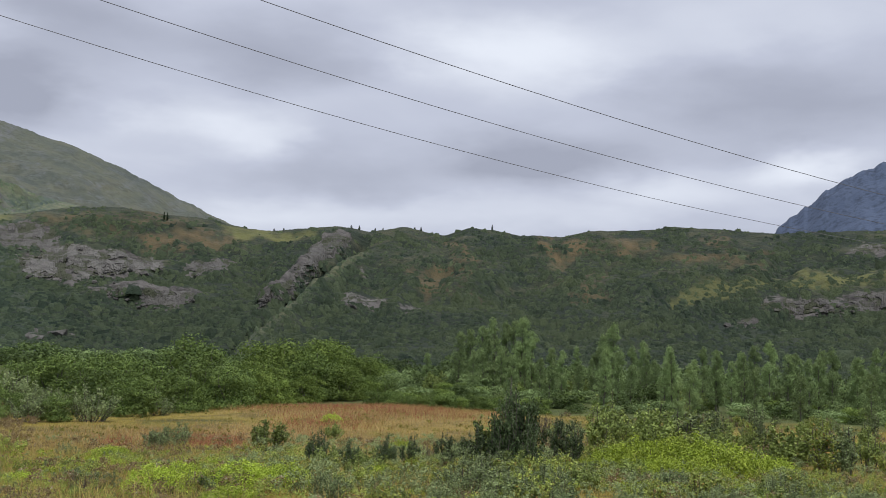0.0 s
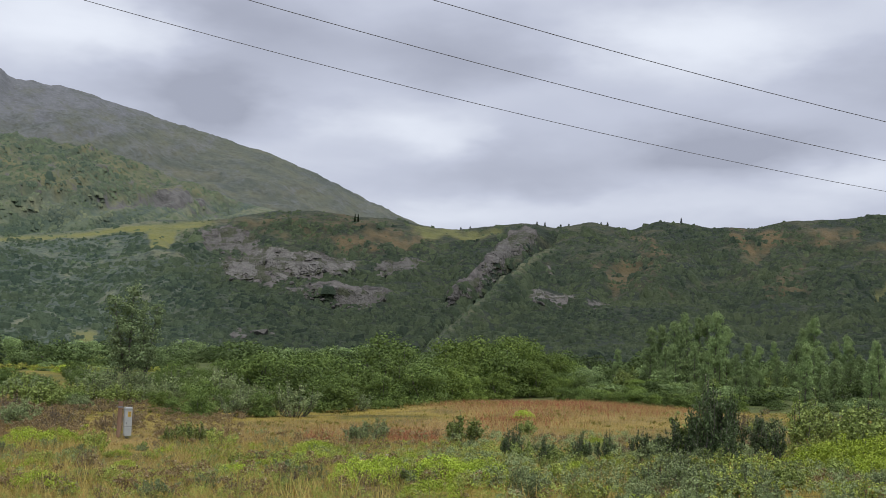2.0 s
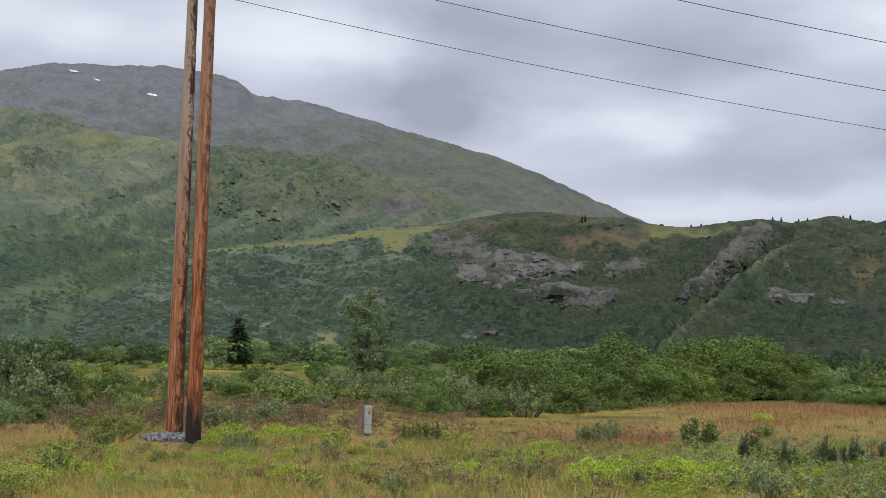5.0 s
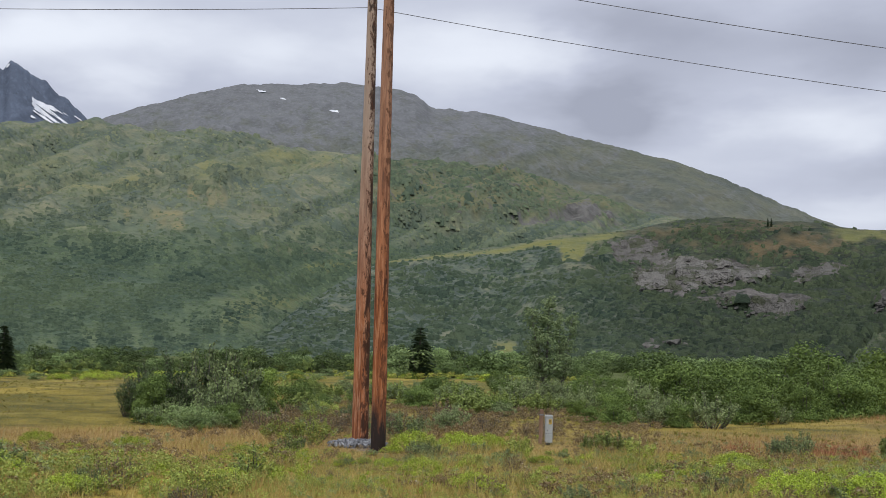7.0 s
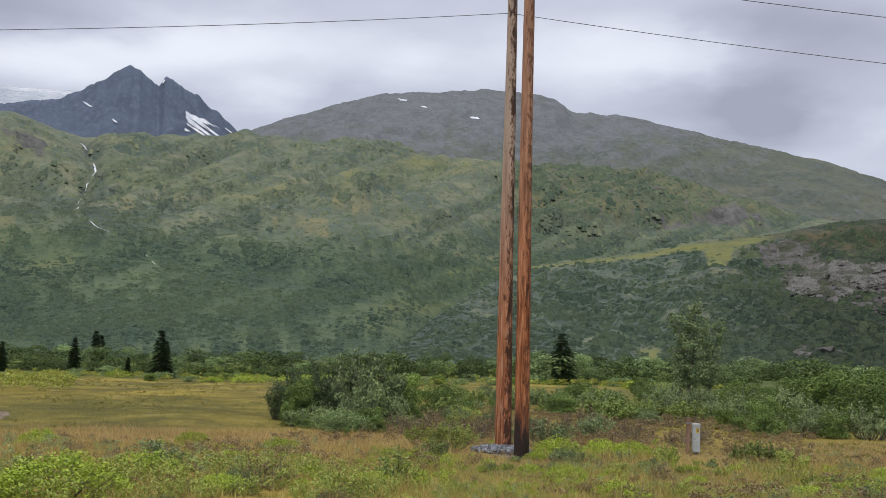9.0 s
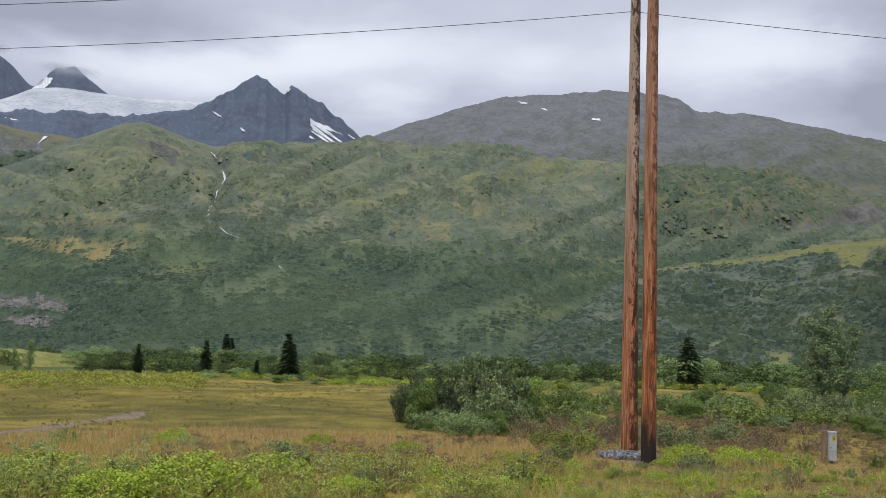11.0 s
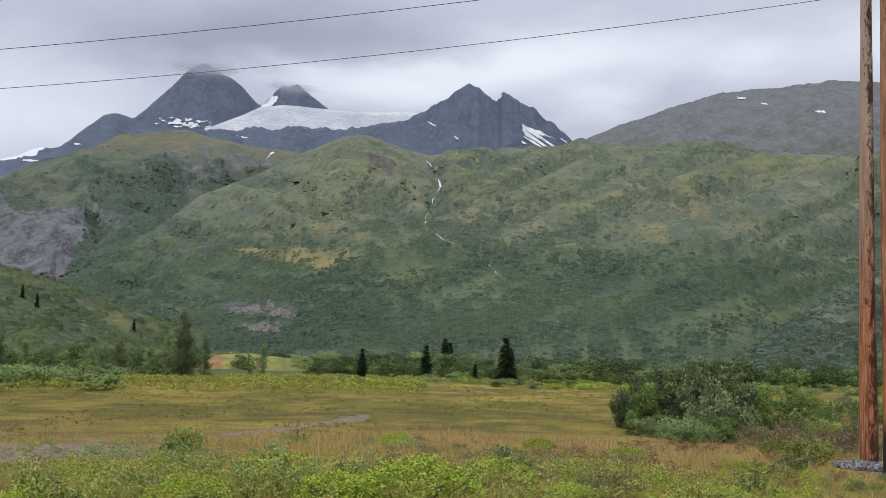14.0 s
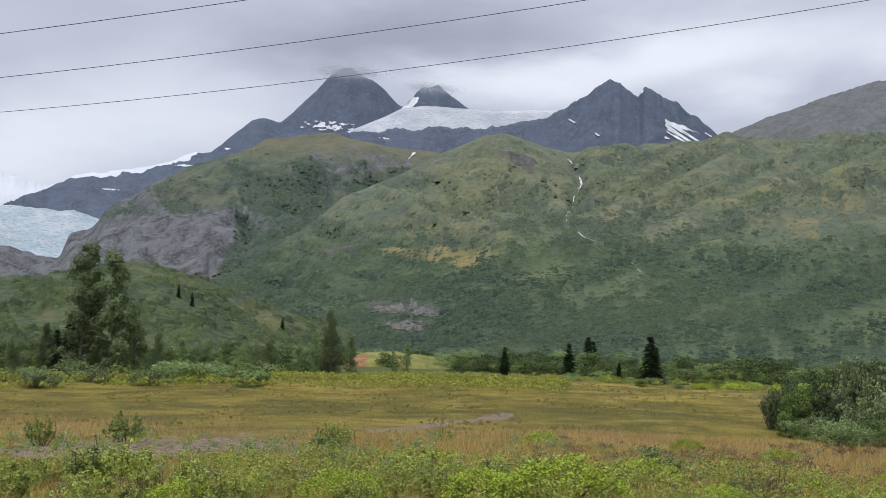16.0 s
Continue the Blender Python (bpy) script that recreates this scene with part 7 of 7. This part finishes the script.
def rounded_box(size, at, bevel=0.012):
    bm = bmesh.new()
    bmesh.ops.create_cube(bm, size=1.0, matrix=Matrix.LocRotScale(at, None, size))
    bmesh.ops.bevel(bm, geom=bm.edges[:], offset=bevel, segments=2, affect="EDGES")
    return bm


def build_pedestal():
    """A telephone pedestal: grey cabinet on a post, with a wooden marker post behind it."""
    paint = Nodes("grey_green_enamel", 0.5)
    paint.colour(paint.mix(paint.range(paint.noise(6.0, 5.0), 0.35, 0.65), (0.40, 0.43, 0.43), (0.50, 0.53, 0.53)))
    yellow = Nodes("yellow_label", 0.6)
    yellow.bsdf.inputs["Base Color"].default_value = (0.60, 0.42, 0.10, 1)
    ink = Nodes("label_ink", 0.6)
    ink.bsdf.inputs["Base Color"].default_value = (0.05, 0.04, 0.03, 1)
    rust = Nodes("brown_post_wood", 0.85)
    rust.colour(rust.mix(rust.range(rust.noise(9.0, 5.0, 0.6, (1, 1, 0.1)), 0.35, 0.65), (0.20, 0.12, 0.08), (0.36, 0.24, 0.17)))
    x, y = (float(v) for v in xy(25.85, 28.4))
    z = float(ground_z(x, y))
    top = CZ + 28.4 * math.tan(radians(-4.16)) - z
    ob = tagged(new("utility_pedestal"), "grey metal cable pedestal beside a brown post", "utility box")
    ob.matrix_world = pose(x, y, z, 0, 0, 25.85 + 14)
    part("body", rounded_box((0.18, 0.15, top - 0.10), Vector((0, 0, 0.06 + (top - 0.10) / 2))), paint.mat, ob)
    part("cap", rounded_box((0.20, 0.17, 0.06), Vector((0, 0, top - 0.03)), 0.015), paint.mat, ob)
    part("stake", rounded_box((0.09, 0.06, 0.7), Vector((0, 0.03, -0.1))), MAT_STEEL, ob)
    part("seam", rounded_box((0.186, 0.156, 0.012), Vector((0, 0, 0.30)), 0.003), MAT_STEEL, ob)
    lab = part("label", rounded_box((0.085, 0.006, 0.13), Vector((0.02, -0.078, top - 0.17)), 0.002), yellow.mat, ob, "small yellow warning label")
    for k in range(3):
        part("bar", rounded_box((0.05, 0.004, 0.012), Vector((0.02, -0.082, top - 0.135 - 0.03 * k)), 0.001), ink.mat, lab)
    part("lock", rounded_box((0.03, 0.02, 0.04), Vector((-0.05, -0.08, top * 0.5)), 0.004), MAT_STEEL, ob)
    px, py = (float(v) for v in xy(26.28, 28.75))
    pz = float(ground_z(px, py))
    hh = CZ + 28.75 * math.tan(radians(-3.87)) - pz
    po = tagged(new("marker_post"), "short brown wooden marker post by the pedestal", "post")
    po.matrix_world = pose(px, py, pz, 0, 1.5, 30)
    part("shaft", rounded_box((0.10, 0.10, hh + 0.3), Vector((0, 0, hh / 2 - 0.15)), 0.012), rust.mat, po)
    part("band", rounded_box((0.108, 0.108, 0.05), Vector((0, 0, hh - 0.14)), 0.006), MAT_STEEL, po)


build_power_line()
build_pedestal()


# ---- cloud caught on the summits ----
def build_cloud():
    m = Nodes("summit_cloud", 1.0)
    m.bsdf.inputs["Base Color"].default_value = (0.62, 0.64, 0.70, 1)
    m.bsdf.inputs["Specular IOR Level"].default_value = 0.0
    n = m.noise(0.003, 2.0, 0.5)
    alpha = m.range(m.math("MULTIPLY", m.attr("thickness"), m.range(n, 0.3, 0.7, 0.75, 1.1)), 0.0, 1.0, 0.0, 0.36)
    m.link(alpha, m.bsdf.inputs["Alpha"])
    for a0, a1, e0, e1, lobes in (
            (65, 76, 12.3, 15.6, ((70.1, 13.55, 0.8, 0.24), (71.0, 13.5, 0.8, 0.24), (69.3, 13.5, 0.7, 0.22))),
            (63, 69, 12.2, 14.0, ((66.0, 12.85, 0.55, 0.2), (65.0, 12.8, 0.6, 0.2)))):
        cloud = tagged(new("cloud"), "soft grey cloud hanging on a summit", "cloud", "summit clouds")
        for k in range(3):
            r = 3480 + 45 * k
            az, el = np.meshgrid(np.linspace(a0, a1, 60), np.linspace(e0, e1, 40))
            dens = np.clip(np.sum([np.exp(-(((az - p - 0.3 * (k - 1)) / u) ** 2) - ((el - q - 0.06 * (k - 1)) / w) ** 2) for p, q, u, w in lobes], axis=0), 0, 1)
            u, w = (az - a0) / (a1 - a0), (el - e0) / (e1 - e0)
            edge = smooth(0, 0.2, u) * smooth(1, 0.8, u) * smooth(0, 0.2, w) * smooth(1, 0.75, w)
            x, y = xy(az, r)
            me = mesh_of("veil", np.stack([x, y, CZ + r * np.tan(np.radians(el))], -1).reshape(-1, 3), grid_faces(*az.shape))
            give(me, "thickness", dens * edge)
            mesh_part("veil", me, m.mat, cloud)


build_cloud()


def build_soil_bank():
    """A low grassy knoll beyond the meadow, cut open to orange soil at one end."""
    r = 116.0
    m = Nodes("grass_over_orange_soil", 0.95)
    soil = m.mix(m.range(m.noise(1.5, 5.0), 0.35, 0.65), (0.20, 0.105, 0.055), (0.31, 0.18, 0.095))
    turf = m.mix(m.range(m.noise(0.6, 5.0, 0.65), 0.38, 0.62), (0.14, 0.155, 0.045), (0.26, 0.245, 0.08))
    m.colour(m.mix(m.attr("cut"), turf, soil))
    m.bump(m.noise(3.0, 5.0, 0.7), 0.8, 0.12)
    az, d = np.meshgrid(np.linspace(63.6, 70.0, 90), np.linspace(0, 1, 26))
    x, y = xy(az, r - 3.0 + 9.0 * d)
    rise = np.interp(az, (63.6, 64.8, 67.2, 68.9, 69.5, 70.0), (0.0, 1.25, 1.85, 1.6, 0.9, 0.0))
    z = ground_z(x, y) - 0.15 + (rise + 0.10 * fbm(x / 1.5, y / 1.5, 3, 66)) * np.sin(np.pi * np.clip(d, 0, 1)) ** 0.7
    me = mesh_of("soil_bank", np.stack([x, y, z], -1).reshape(-1, 3), grid_faces(*az.shape))
    give(me, "cut", smooth(68.6, 69.0, az + 0.35 * fbm(az / 0.4, d / 0.2, 3, 67)) * smooth(0.62, 0.45, d))
    thing("soil_bank", me, m.mat, "low grassy knoll with a cut of bare orange soil", "bank")


build_soil_bank()
